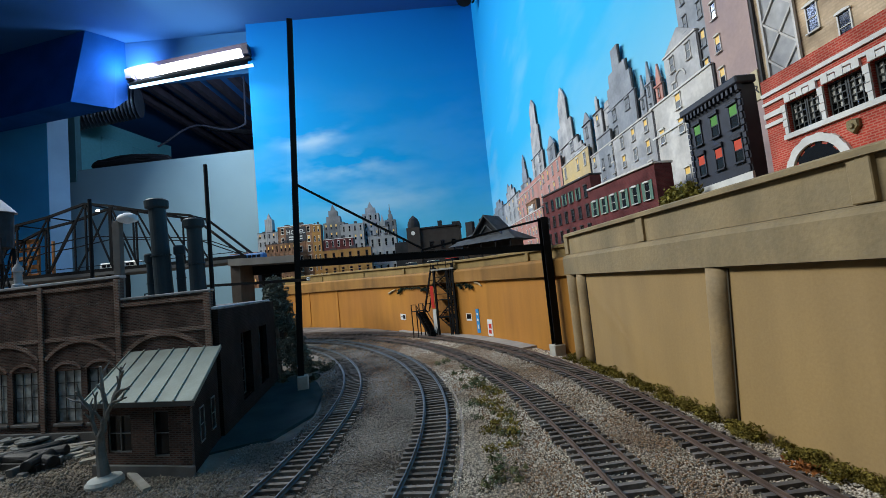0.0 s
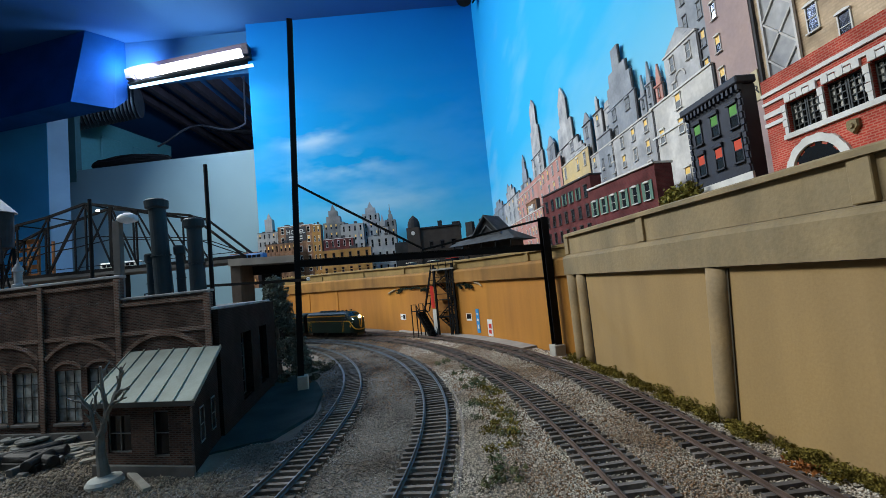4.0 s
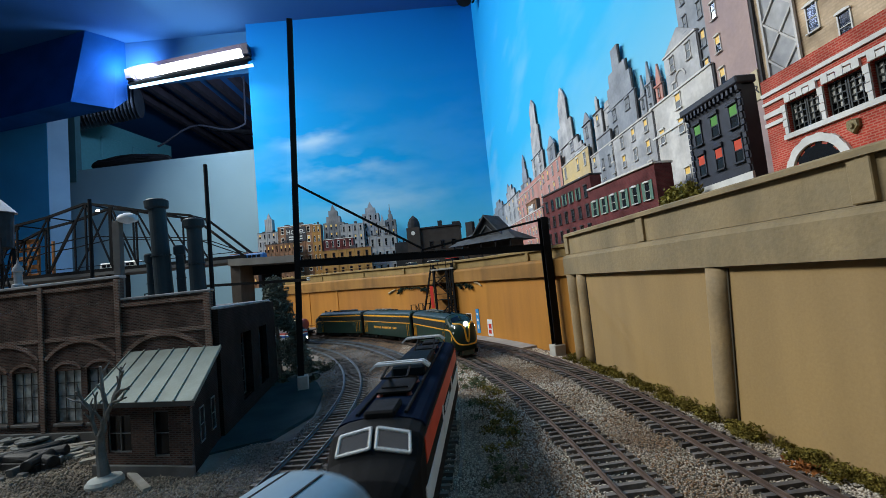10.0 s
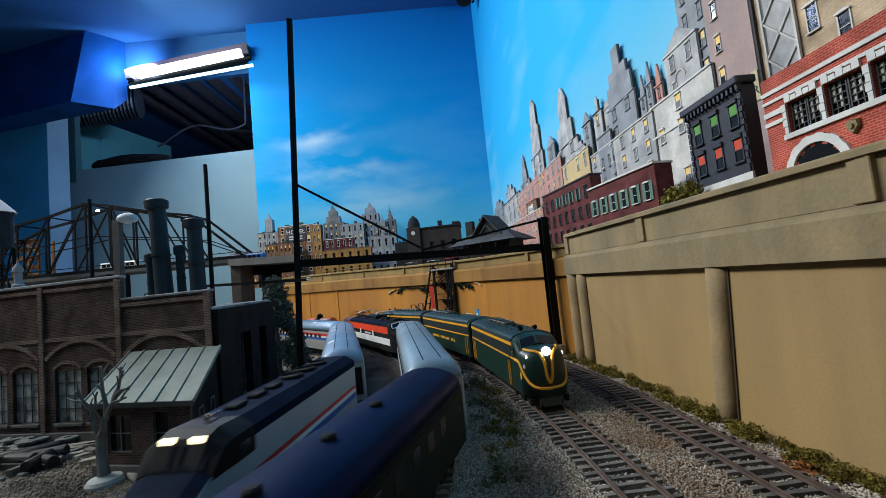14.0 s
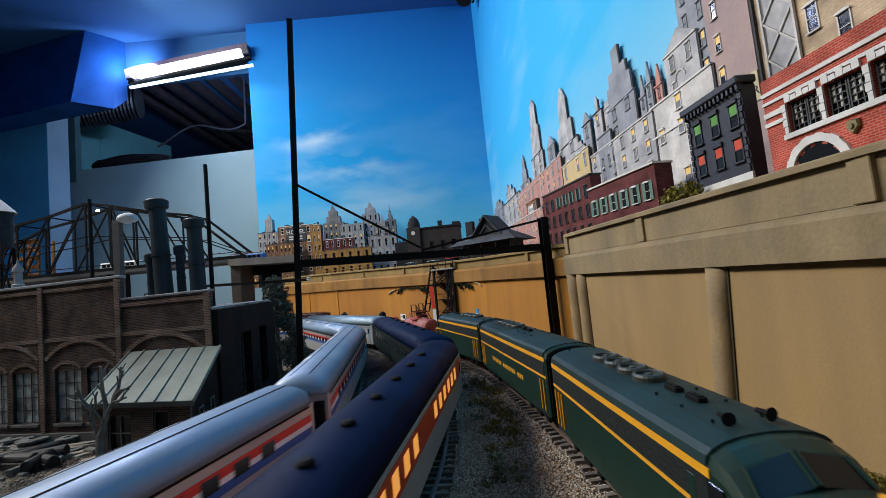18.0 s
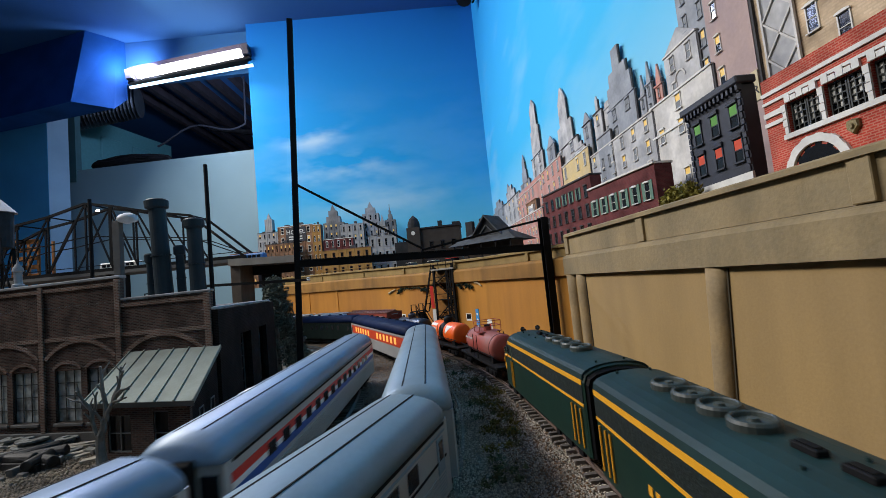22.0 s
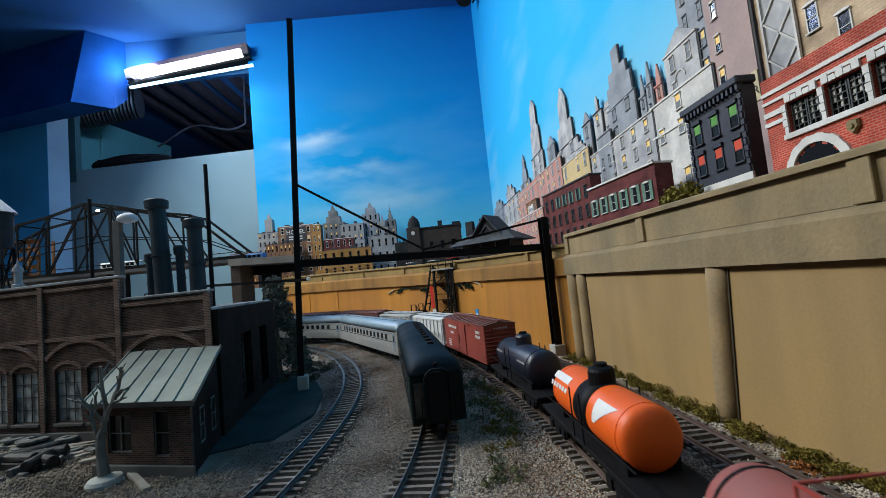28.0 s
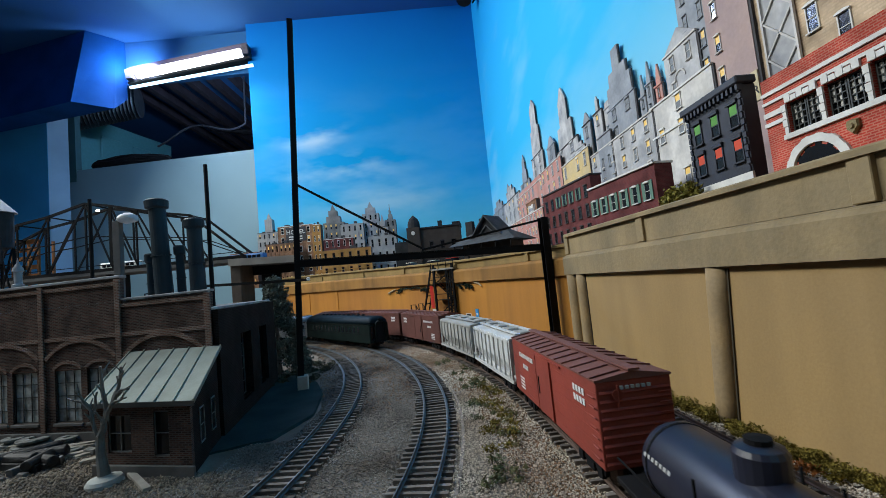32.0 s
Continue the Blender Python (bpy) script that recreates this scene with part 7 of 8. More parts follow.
for x in (7, 31):
    part("lattice_post", beam(BM(), (x, -1.9, 200), (x, -1.9, 330), 1.6), F_PALE, f)
f = side_flat(335, 291, 350, 9, F_ROSE, 0, 1, "rose brown brick building flat, mostly blank")
part("painted_sign", box(BM(), 38, 44, -0.9, -0.2, 202, 224), mat("sign_cream", (0.55, 0.48, 0.30), 0.8, vary=0.2), f, "cream painted wall sign")


def letters(text, parent, x, y, z, size, material, rz=0.0):
    """Raised lettering on a wall or sign."""
    c = bpy.data.curves.new("lettering", "FONT")
    c.body, c.size, c.extrude, c.align_x = text, size * K, 0.0002, "CENTER"
    tmp = bpy.data.objects.new("lettering", c)
    scene.collection.objects.link(tmp)
    me = bpy.data.meshes.new_from_object(tmp)
    bpy.data.objects.remove(tmp)
    me.materials.append(material)
    ob = new("lettering", me)
    ob.parent = parent
    ob.matrix_basis = pose(x * K, y * K, z * K, 90, 0, rz)
    return ob


letters("R", f, 41, -1.2, 207, 9, EDGE)
for z, l in ((229, 1), (256, 1), (284, 0), (312, 0)):
    flat_window(f, 11, z, 5, 13, l, F_PALE)

# skyline along the side backdrop, from near to far
side_flat(376, 336, 345, 4, F_SLATE, 3, 9, "tall dark grey tower flat beside the rose wall", lit=0.2, seed=3)
f = side_flat(402, 352, 293, 6, F_GREY, 3, 7, "grey stone building flat with a pointed gable", (), 0, lit=0.15, trim=F_PALE, seed=4, gable=17)
part("tall_arch", arc_band(BM(), 22, 262, 7, 1.6, 0, math.pi, -0.9, 0.1, 12), F_PALE, f)
f = side_flat(428, 333, 252, 11, F_PALE, 6, 6, "pale stone building flat with arched windows", lit=0.15, trim=TRIM_W, seed=5)
part("upper_cornice", box(BM(), -0.6, 95, -1.4, 2.6, 218, 220), TRIM_W, f)
for y0, y1, z, tip, m, lb in ((456, 444, 276, 24, F_SLATE, "thin slate tower flat with a finial"), (441, 430, 284, 24, F_SLATE, "thin grey tower flat with a finial"), (424, 412, 274, 22, F_PINK, "thin pinkish tower flat with a finial")):
    side_flat(y0, y1, z, 5, m, 1, 9, lb, ((.7, 5),), tip - 5, lit=0.0, seed=6)
side_flat(532, 462, 292, 7, F_SLATE, 4, 8, "tall grey stepped tower flat", ((.90, 26), (.66, 16), (.26, 26)), lit=0.1, seed=9)
side_flat(548, 524, 300, 6, F_GREY, 2, 9, "grey shoulder tower flat with small windows", ((.5, 8),), lit=0.1, seed=7)
side_flat(572, 546, 304, 9, F_GREY, 2, 8, "grey narrow tower flat with a corner turret", ((.3, 16),), 6, lit=0.15, seed=8)
side_flat(592, 424, 250, 12, F_GREY, 10, 6, "broad grey building flat with small windows", lit=0.12, trim=F_PALE, seed=10)
side_flat(560, 520, 266, 13, F_SLATE, 3, 6, "slate blue narrow front flat", lit=0.1, seed=11)
side_flat(616, 588, 304, 8, F_SLATE, 2, 7, "slate blue tower flat with a pitched top", (), 16, lit=0.1, seed=14)
side_flat(648, 612, 278, 10, F_GREY, 2, 6, "grey building flat between towers", ((.4, 8),), lit=0.1, seed=15)
side_flat(708, 592, 268, 14, F_YEL, 8, 5, "yellow building flat with white window trims", lit=0.15, trim=TRIM_W, seed=12)
side_flat(758, 648, 304, 5, F_GREY, 4, 8, "grey skyscraper flat with a pointed top", ((.66, 38), (.36, 40)), 24, lit=0.05, seed=13)
side_flat(800, 755, 328, 8, F_SLATE, 2, 7, "slate grey tower flat with a pitched top", (), 18, lit=0.05, seed=16)
side_flat(845, 716, 292, 13, F_PINK, 8, 6, "pink building flat with small windows", lit=0.1, trim=F_PALE, seed=17)
side_flat(930, 842, 344, 5, F_GREY, 3, 9, "tallest grey skyscraper flat with a pointed crown", ((.74, 58), (.48, 44)), 20, lit=0.05, seed=18)
side_flat(1060, 968, 314, 5, F_SLATE, 3, 7, "grey tower flat with a thin spire", ((.5, 28), (.3, 20)), 20, lit=0.05, seed=19)
side_flat(1090, 842, 286, 10, F_PINK, 12, 6, "row of dull pink street front flats", ((.86, 10),), lit=0.15, trim=F_PALE, seed=20)
side_flat(1310, 1080, 308, 6, F_GREY, 7, 6, "pale grey building flat near the far corner", ((.5, 22), (.2, 16)), lit=0.1, seed=21)
side_flat(1262, 1210, 336, 4, F_SLATE, 2, 7, "slate grey tower flat near the far corner", ((.5, 14),), 10, lit=0.05, seed=23)
side_flat(1535, 1300, 312, 6, F_SLATE, 6, 6, "grey building flat at the far corner", ((.7, 18), (.3, 14)), lit=0.1, seed=24)
flat(176, 1030, 195, 780, Z, 214, 8, F_PINK, 12, 4, "low pinkish row of shop flats", (), 0.2, TRIM_W, seed=25)
sg = flat(190, 900, 196, 830, Z, 240, 8, F_BROWN, 3, 3, "brown flat with a pale painted sign", (), 0.2, seed=22)
part("painted_sign", box(BM(), 16, 52, -1.2, -0.4, 205, 232), F_PALE, sg, "pale painted sign with grey bars")
for i in range(2):
    part("lettering_bar", box(BM(), 21, 47, -1.5, -1.2, 209 + i * 10, 215 + i * 10), F_SLATE, sg)

# mill: low dark red building in two parts, in front of the flats
ML = empty("dark_red_mill", 152, 600, 0, math.degrees(math.atan2(-130, 26)), "low dark red brick mill with green shutters", "factory building")
part("tall_wing", box(BM(), 0, 128, 0, 14, Z, 199), F_DARKRED, ML)
part("tall_roof", box(BM(), -1, 129, -1.5, 15, 199.2, 201), EDGE, ML)
part("low_wing", box(BM(), 128.5, 238, -4, 14, Z, 180), F_DARKRED, ML)
part("low_roof", box(BM(), 128, 239, -6, 15, 180.2, 182), TRIM_W, ML)
for r in range(3):
    for c in range(7):
        w_ = flat_window(ML, 11 + c * 17.5, 130 + r * 23, 5.5, 13, 0, EDGE)
for c in range(6):
    x = 138 + c * 17.6
    wn = flat_window(ML, x, 150, 6, 15, 0, TRIM_W)
    wn.location.y = -4 * K
    for s in (-1, 1):
        part("shutter", box(BM(), x + s * 5.2 - 2, x + s * 5.2 + 2, -4.8, -4.1, 149, 167), SHUTTER, ML)
for c in range(4):
    for s in (-1, 1):
        part("shutter", box(BM(), 46 + c * 17.5 + s * 4.6 - 1.5, 46 + c * 17.5 + s * 4.6 + 1.5, -0.8, -0.1, 176, 190), SHUTTER, ML)

# navy tenement
NV = empty("navy_tenement", 184, 293, 2, -88, "dark navy three-storey tenement with coloured blinds", "tenement house")
W_, D_ = 52, 9
part("front_wall", box(BM(), 0, W_, 0, D_, Z, 192), F_NAVY, NV, bevel=0.3)
part("cornice", box(BM(), -2, W_ + 2, -4, D_, 192.2, 197), F_NAVY, NV, bevel=0.8)
for i in range(14):
    part("dentil", box(BM(), 0.4 + i * 3.9, 2.2 + i * 3.9, -3.0, 0, 188.6, 192), F_NAVY, NV)
for s in (0, W_ - 3):
    for i in range(19):
        part("quoin", box(BM(), s, s + (3 if i % 2 else 2.2), -0.9, 0, Z + 4 + i * 4.0, Z + 7.2 + i * 4.0), F_NAVY, NV)
for r, z in enumerate((147.5, 169)):
    for c in range(3):
        wd = flat_window(NV, 10 + c * 17, z, 6.4, 13.5, 0, F_NAVY)
        part("blind", box(BM(), 10 + c * 17 - 3, 10 + c * 17 + 3, -0.45, -0.3, z + 6.5, z + 13), SHADE_G if r == 1 else SHADE_R, NV, "coloured window blind")
        part("hood", box(BM(), 10 + c * 17 - 4.6, 10 + c * 17 + 4.6, -1.8, 0, z + 14.6, z + 16.4), F_NAVY, NV, bevel=0.4)
part("stone_base", box(BM(), -1, W_ + 1, -1.4, 0, Z, 139), TRIM_W, NV)

# fire station
PALE_PANE = mat("pale_station_pane", (0.55, 0.55, 0.50), 0.4, vary=0.4, size=30, other=(0.25, 0.26, 0.25))
FS = empty("fire_station", 187, 228, 0, -87.5, "bright red brick fire station with white stone trim", "fire station")
part("front_wall", wall_sheet(BM(), 0, 120, Z, 188, 0, 5, [(14, 31.5, 154, 170), (34.5, 52.5, 154, 170), (55.5, 73.5, 154, 170), (76.5, 94.5, 154, 170), (13, 39, Z, 132), (63, 89, Z, 132)]), F_RED, FS)
part("interior_back", box(BM(), 1, 119, 22, 26, Z, 186), PANE_D, FS)
part("side_wall", box(BM(), -0.2, 4.8, 5, 26, Z, 187), F_RED, FS)
part("roof", box(BM(), 0, 120, 5, 26, 184, 187.5), EDGE, FS)
for z0, z1, x1 in ((178.4, 180.4, 120), (173.6, 175.2, 120), (166.5, 169.2, 11.6), (161.5, 163.6, 11.6)):
    part("stone_course", box(BM(), 0, x1, -1.0, 0.1, z0, z1), TRIM_W, FS)
part("stone_sill_course", box(BM(), 11, 120, -1.5, 0.1, 151.2, 153.8), TRIM_W, FS)
for x0 in (14, 34.5, 55.5, 76.5):
    for i in range(4):
        part("quoin", box(BM(), x0 - (2.8 if i % 2 else 2.2), x0 - 0.1, -1.0, 0.1, 154.0 + i * 4.0, 157.7 + i * 4.0), TRIM_W, FS)
    for i in range(5):
        part("voussoir", box(BM(), x0 + i * 3.6, x0 + 3.3 + i * 3.6, -1.2, 0.1, 170.2, 172.8 + (1.6 if i in (0, 2, 4) else 0)), TRIM_W, FS)
    for k in range(2):
        sash_window(FS, x0 + 4.5 + k * 9.0, 2.4, 154, 8.6, 16, 0, 3, 5, PANE_D)
        # pale slips stand in for light showing through the panes
        for q in range(2):
            part("lit_pane", box(BM(), x0 + 0.9 + k * 9.0 + q * 2.9, x0 + 3.2 + k * 9.0 + q * 2.9, 2.9, 3.1, 160.6 - 3.0 * ((k + q) % 2), 169), PALE_PANE, FS)
for xc in (26, 76):
    part("door_arch", arc_band(BM(), xc, 132, 13.0, 4.2, 0.0, math.pi, -1.4, 0.1, 13), TRIM_W, FS)
    part("arch_infill", arc_band(BM(), xc, 132, 0.4, 12.4, 0, math.pi, -0.3, 0.4, 12), PANE_D, FS)
BRONZE = mat("bronze_emblem", (0.22, 0.17, 0.08), 0.5, metal=0.6, vary=0.3, size=20)
part("emblem", loft(BM(), [[(45.5 + x * k * .68, y, 145.8 + z * k * .68) for x, z in ((-4, 4), (0, 5), (4, 4), (4.2, -1), (0, -5.4), (-4.2, -1))] for y, k in ((0, 1), (-1.2, 1), (-1.9, .8))]), BRONZE, FS, "bronze shield emblem")
part("emblem_boss", lathe(BM(), [(1.0, -2.6), (1.3, -1.8)], 8, axis="y", x=45.5, z=145.9), BRONZE, FS)

# shrubs on the parapet
for x, y, n, lb in ((170, 294, 1, 1), (177, 304, 2, 1)):
    ob = new("shrub", leaf_cloud([(x, y, 136, 10, 420), (x + 2, y - 9, 138, 9, 320), (x, y + 8, 133, 9, 300)], 1.0, n, -1))
    ob.data.materials.append(mat("yellow_green_shrub", (0.22, 0.19, 0.03), 1.0, vary=0.4, size=8, isl=-0.5))
    tagged(ob, "yellow-green shrub behind the parapet", "shrub", "shrubs", "stuff")

# ---- back city, on the ledge below the sky ----
B_PALE = mat("back_pale_stone", (0.33, 0.335, 0.33), 0.85, vary=0.35, size=4, grain=60, bump=0.1, other=(0.26, 0.27, 0.29))
B_GREY = mat("back_grey_stone", (0.19, 0.195, 0.205), 0.85, vary=0.35, size=4, grain=60, bump=0.1)
B_YEL = mat("back_yellow_brick", (0.40, 0.21, 0.055), 0.85, vary=0.3, size=4, grain=60, bump=0.1)
B0 = 128


def bk(x0, x1, zt, m, c, r, lb, y=1390, **k):
    """A low-relief building of the back city, with shallow piers between its windows and a roof parapet."""
    f = flat(x0, y, x1, y, B0, zt, k.pop("thick", 26), m, c, r, lb, name="city_building", **k)
    w = x1 - x0
    for i in range(c + 1):
        part("pier", box(BM(), w * i / c - 1.0, w * i / c + 1.0, -1.6, 0.1, B0, zt - 1.8), m, f)
    part("belt_course", box(BM(), 0, w, -1.4, 0.1, B0 + (zt - B0) * .3, B0 + (zt - B0) * .3 + 2), m, f)
    for i in range(2):
        part("roof_box", box(BM(), w * (.18 + .4 * i), w * (.3 + .4 * i), 4, 18, zt + 0.1, zt + 5 + 4 * i), EDGE, f)
    zt2, share = zt + sum(t[1] for t in k.get("steps", ())), (k.get("steps") or ((0, 0),))[-1][0]
    if share:
        for i in range(5):
            xx = w * (1 - share) / 2 + w * share * i / 4
            part("crown_rib", box(BM(), xx - 0.8, xx + 0.8, -0.6, 0.4, zt, zt2), m, f)
        part("spire", loft(BM(), [[(w / 2 - a, 4, z), (w / 2 + a, 4, z), (w / 2 + a, 4 + a * 2, z), (w / 2 - a, 4 + a * 2, z)] for a, z in ((w * share * .3, zt2), (0.6, zt2 + 22))]), m, f)
    return f


bk(-640, -560, 318, B_PALE, 5, 7, "pale grey office block below the sky", 1440, seed=31, steps=((.3, 46),))
bk(-566, -470, 262, F_BROWN, 7, 4, "low brown brick block with lit sign bars", 1330, seed=32, lit=0.2)
hb = bk(-540, -425, 322, F_BROWN, 4, 6, "brown brick hotel with a black roof sign", 1370, seed=33, trim=TRIM_W)
part("hotel_sign", box(BM(), 26, 92, -3, -1.5, 268, 316), EDGE, hb, "black hotel sign with white letters")
letters("HOTEL", hb, 59, -3.3, 293, 20, TRIM_W)
for i in range(2):
    part("lettering_bar", box(BM(), 36, 80, -3.5, -3.0, 274 + i * 8, 278 + i * 8), TRIM_W, hb)
bk(-425, -398, 318, B_YEL, 2, 6, "narrow yellow brick hotel wing", 1365, seed=34, trim=TRIM_W)
bk(-408, -338, 330, B_GREY, 4, 7, "grey stepped skyscraper below the sky", 1440, seed=35, steps=((.7, 22), (.4, 20)))
bk(-385, -290, 262, F_DARKRED, 5, 4, "dark red brick block with white windows", 1350, seed=36, trim=TRIM_W, lit=0.1)
bk(-345, -268, 318, B_PALE, 4, 6, "pale block with a coloured roof sign", 1430, seed=37)
bk(-270, -215, 350, F_SLATE, 3, 8, "slate dark skyscraper with a pointed top", 1445, seed=38, steps=((.6, 20),), gable=0)
bk(-222, -185, 300, B_PALE, 2, 6, "pale tower below the sky", 1445, seed=39, steps=((.5, 20),))
bk(-192, -158, 322, B_GREY, 2, 7, "grey tower with a thin spire", 1450, seed=40, steps=((.4, 20), (.15, 14)))
bk(-240, -150, 258, B_PALE, 4, 3, "white stone block with tall arched windows", 1360, seed=41, lit=0.0)
bk(-150, -118, 232, B_GREY, 2, 3, "small grey block below the sky", 1380, seed=42)
bk(-385, -228, 222, B_YEL, 6, 2, "low yellow brick warehouse", 1310, seed=43, lit=0.0, trim=F_BROWN)
bk(-720, -630, 250, F_BROWN, 5, 3, "brown brick block behind the bridge", 1400, seed=44)

# station group with dark roofs
SLATE_R = mat("slate_roof_dark", (0.032, 0.034, 0.038), 0.85, vary=0.35, size=6, grain=70, bump=0.3, spec=0.12)
SB = empty("station_building", -60, 1010, 0, -6, "dark stone railway station with a clock tower", "station building")
part("main_block", box(BM(), -10, 105, 0, 60, 118, 222), mat("dark_station_stone", (0.055, 0.048, 0.044), 0.85, vary=0.3, size=5, grain=70, bump=0.3, spec=0.15), SB)
part("clock_tower", box(BM(), -24, 8, -6, 30, 118, 228), mat("dark_station_stone", (0.085, 0.078, 0.075)), SB)
part("tower_dome", lathe(BM(), [(16, 228), (15, 240), (11, 250), (4, 257), (0.4, 260)], 14, x=-8, y=12), SLATE_R, SB)
part("clock_face", lathe(BM(), [(5, -7.2), (5, -6.2)], 16, axis="y", x=-8, z=214), TRIM_W, SB)
part("roof_cornice", box(BM(), -11, 107, -3, 62, 222.2, 226), SLATE_R, SB)
part("roof_vent", box(BM(), 52, 62, 10, 22, 226, 240), SLATE_R, SB)
for i in range(3):
    flat_window(SB, 34 + i * 27, 172, 8, 17, 0, SLATE_R)
part("roof_parapet", box(BM(), 88, 107, -3, 62, 226.2, 232), SLATE_R, SB)
part("side_wing", box(BM(), -58, -24.4, 4, 50, 118, 196), SLATE_R, SB)
TS = empty("train_shed", 92, 800, 0, -38, "dark slate roofed station hall with deep eaves", "station hall")
part("hall", box(BM(), -50, 55, -22, 30, 116, 156), mat("dark_station_stone", (0.085, 0.078, 0.075)), TS)
HALL_SLATE = mat("hall_slate", (0.075, 0.082, 0.09), 0.85, vary=0.35, size=6, grain=70, bump=0.4, spec=0.15)
part("hip_roof", loft(BM(), [[(-72, -40, 156), (76, -40, 156), (76, 48, 156), (-72, 48, 156)], [(-40, -6, 178), (40, -6, 178), (40, 14, 178), (-40, 14, 178)]]), HALL_SLATE, TS)
part("cross_gable", loft(BM(), [[(-30, y, 162), (40, y, 162), (5, y, 204)] for y in (-16, 30)]), SLATE_R, TS)
for sx in (-1, 1):
    part("gable_slope", loft(BM(), [[(5 + sx * 41, y, 157.5), (5 + sx * 42, y, 160), (5, y, 209.5), (5, y, 206)] for y in (-24, 34)]), HALL_SLATE, TS, "grey slate gable slope")
    part("gable_brace", beam(BM(), (5 + sx * 24, -18, 165), (5, -18, 190), 2.2), HALL_SLATE, TS)
part("gable_tie", beam(BM(), (-20, -18, 172), (30, -18, 172), 2), HALL_SLATE, TS)
part("chimney", box(BM(), -58, -42, 6, 16, 160, 206), SLATE_R, TS, "dark square chimney")
part("chimney", box(BM(), -24, -20, 6, 10, 170, 208), SLATE_R, TS)
for i in range(5):
    part("eave_post", beam(BM(), (-60 + i * 31, -36, 112), (-60 + i * 31, -36, 156), 2.4), SOOT, TS)


def car_toy(x, y, z, rz, paint, label):
    c = empty("street_car", x, y, z, rz, label, "car", "road vehicles")
    part("body", loft(BM(), [[(xx, -10, 2.5), (xx, 10, 2.5), (xx, 10, zz), (xx, -10, zz)] for xx, zz in ((-27, 8), (-24, 10), (24, 10), (27, 7.5))]), paint, c, bevel=0.6)
    part("cabin", loft(BM(), [[(-15, -9, 10.1), (14, -9, 10.1), (14, 9, 10.1), (-15, 9, 10.1)], [(-11, -7.5, 17), (7, -7.5, 17), (7, 7.5, 17), (-11, 7.5, 17)]]), GLASS, c, bevel=0.4)
    part("roof", box(BM(), -11.5, 7.5, -7.8, 7.8, 17.1, 17.9), paint, c)
    for s in (-1, 1):
        for xx in (-16, 16):
            part("wheel", lathe(BM(), [(3.6, -1.2), (3.6, 1.2)], 10, axis="y", x=xx, y=s * 9.2, z=3.6), SOOT, c)


car_toy(-22, 812, 116, 140, WHITE, "white toy car on the upper street")
car_toy(14, 776, 116, 140, RED, "red toy car on the upper street")
car_toy(-70, 870, 119, 130, WHITE, "white toy car on the upper street")
# ---- ties: the nearest are parts, the rest joined ----
TIE_MESHES = []
for k in range(6):
    b = box(BM(), -14.6 - 0.25 * k, 14.8 + 0.2 * (k % 3), -1.2, 1.2, -5.4, -2.35)
    noisy(b, 0.32, 0.21, 20 + k)
    o = part("tie", b, TIE)
    TIE_MESHES.append(o.data)
    bpy.data.objects.remove(o)
random.seed(21)
for tr, line in zip(TRACKS, (T1, T2, T3, T4)):
    PITCH = 0.0068
    i = 0
    s = -0.05
    while s < 0.56:
        x, y, th = line.at(s)
        t = new("tie", TIE_MESHES[(i * 5 + i // 7) % 6])
        t.parent = tr
        t.matrix_basis = pose(x + random.uniform(-.9, .9) * K, y, random.uniform(-.35, .1) * K, 0, 0, math.degrees(th) + random.uniform(-2.6, 2.6))
        i += 1
        s += PITCH * random.uniform(.97, 1.03)
    V, Fc = [], []
    runs = [(s + PITCH * k) for k in range(int((1.5 - s) / PITCH))] + [1.5 + 0.012 * k for k in range(225)] + [-0.05 - 0.012 * (k + 1) for k in range(275)]
    for s in runs:
        x, y, th = line.at(s)
        c, sn = math.cos(th), math.sin(th)
        b = len(V)
        for dx in (-.0150, .0150):
            for dy in (-.0012, .0012):
                for z in (-.0054, -.0023):
                    V.append((x + dx * c - dy * sn, y + dx * sn + dy * c, z))
        Fc += [tuple(b + k for k in f) for f in ((0, 1, 3, 2), (4, 6, 7, 5), (0, 4, 5, 1), (2, 3, 7, 6), (1, 5, 7, 3))]
    me = bpy.data.meshes.new("ties_far")
    me.from_pydata(V, [], Fc)
    me.materials.append(TIE_J)
    o = new("far_tie_row", me)
    o.parent = tr
    o["kind"] = "stuff"

# ---- ballast: loose stones, joined, thinner with distance ----
LINES = [L.a[::4, :2][(L.s[::4] > -0.15) & (L.s[::4] < 1.5)] * 1000 for L in (T1, T2, T3, T4)]


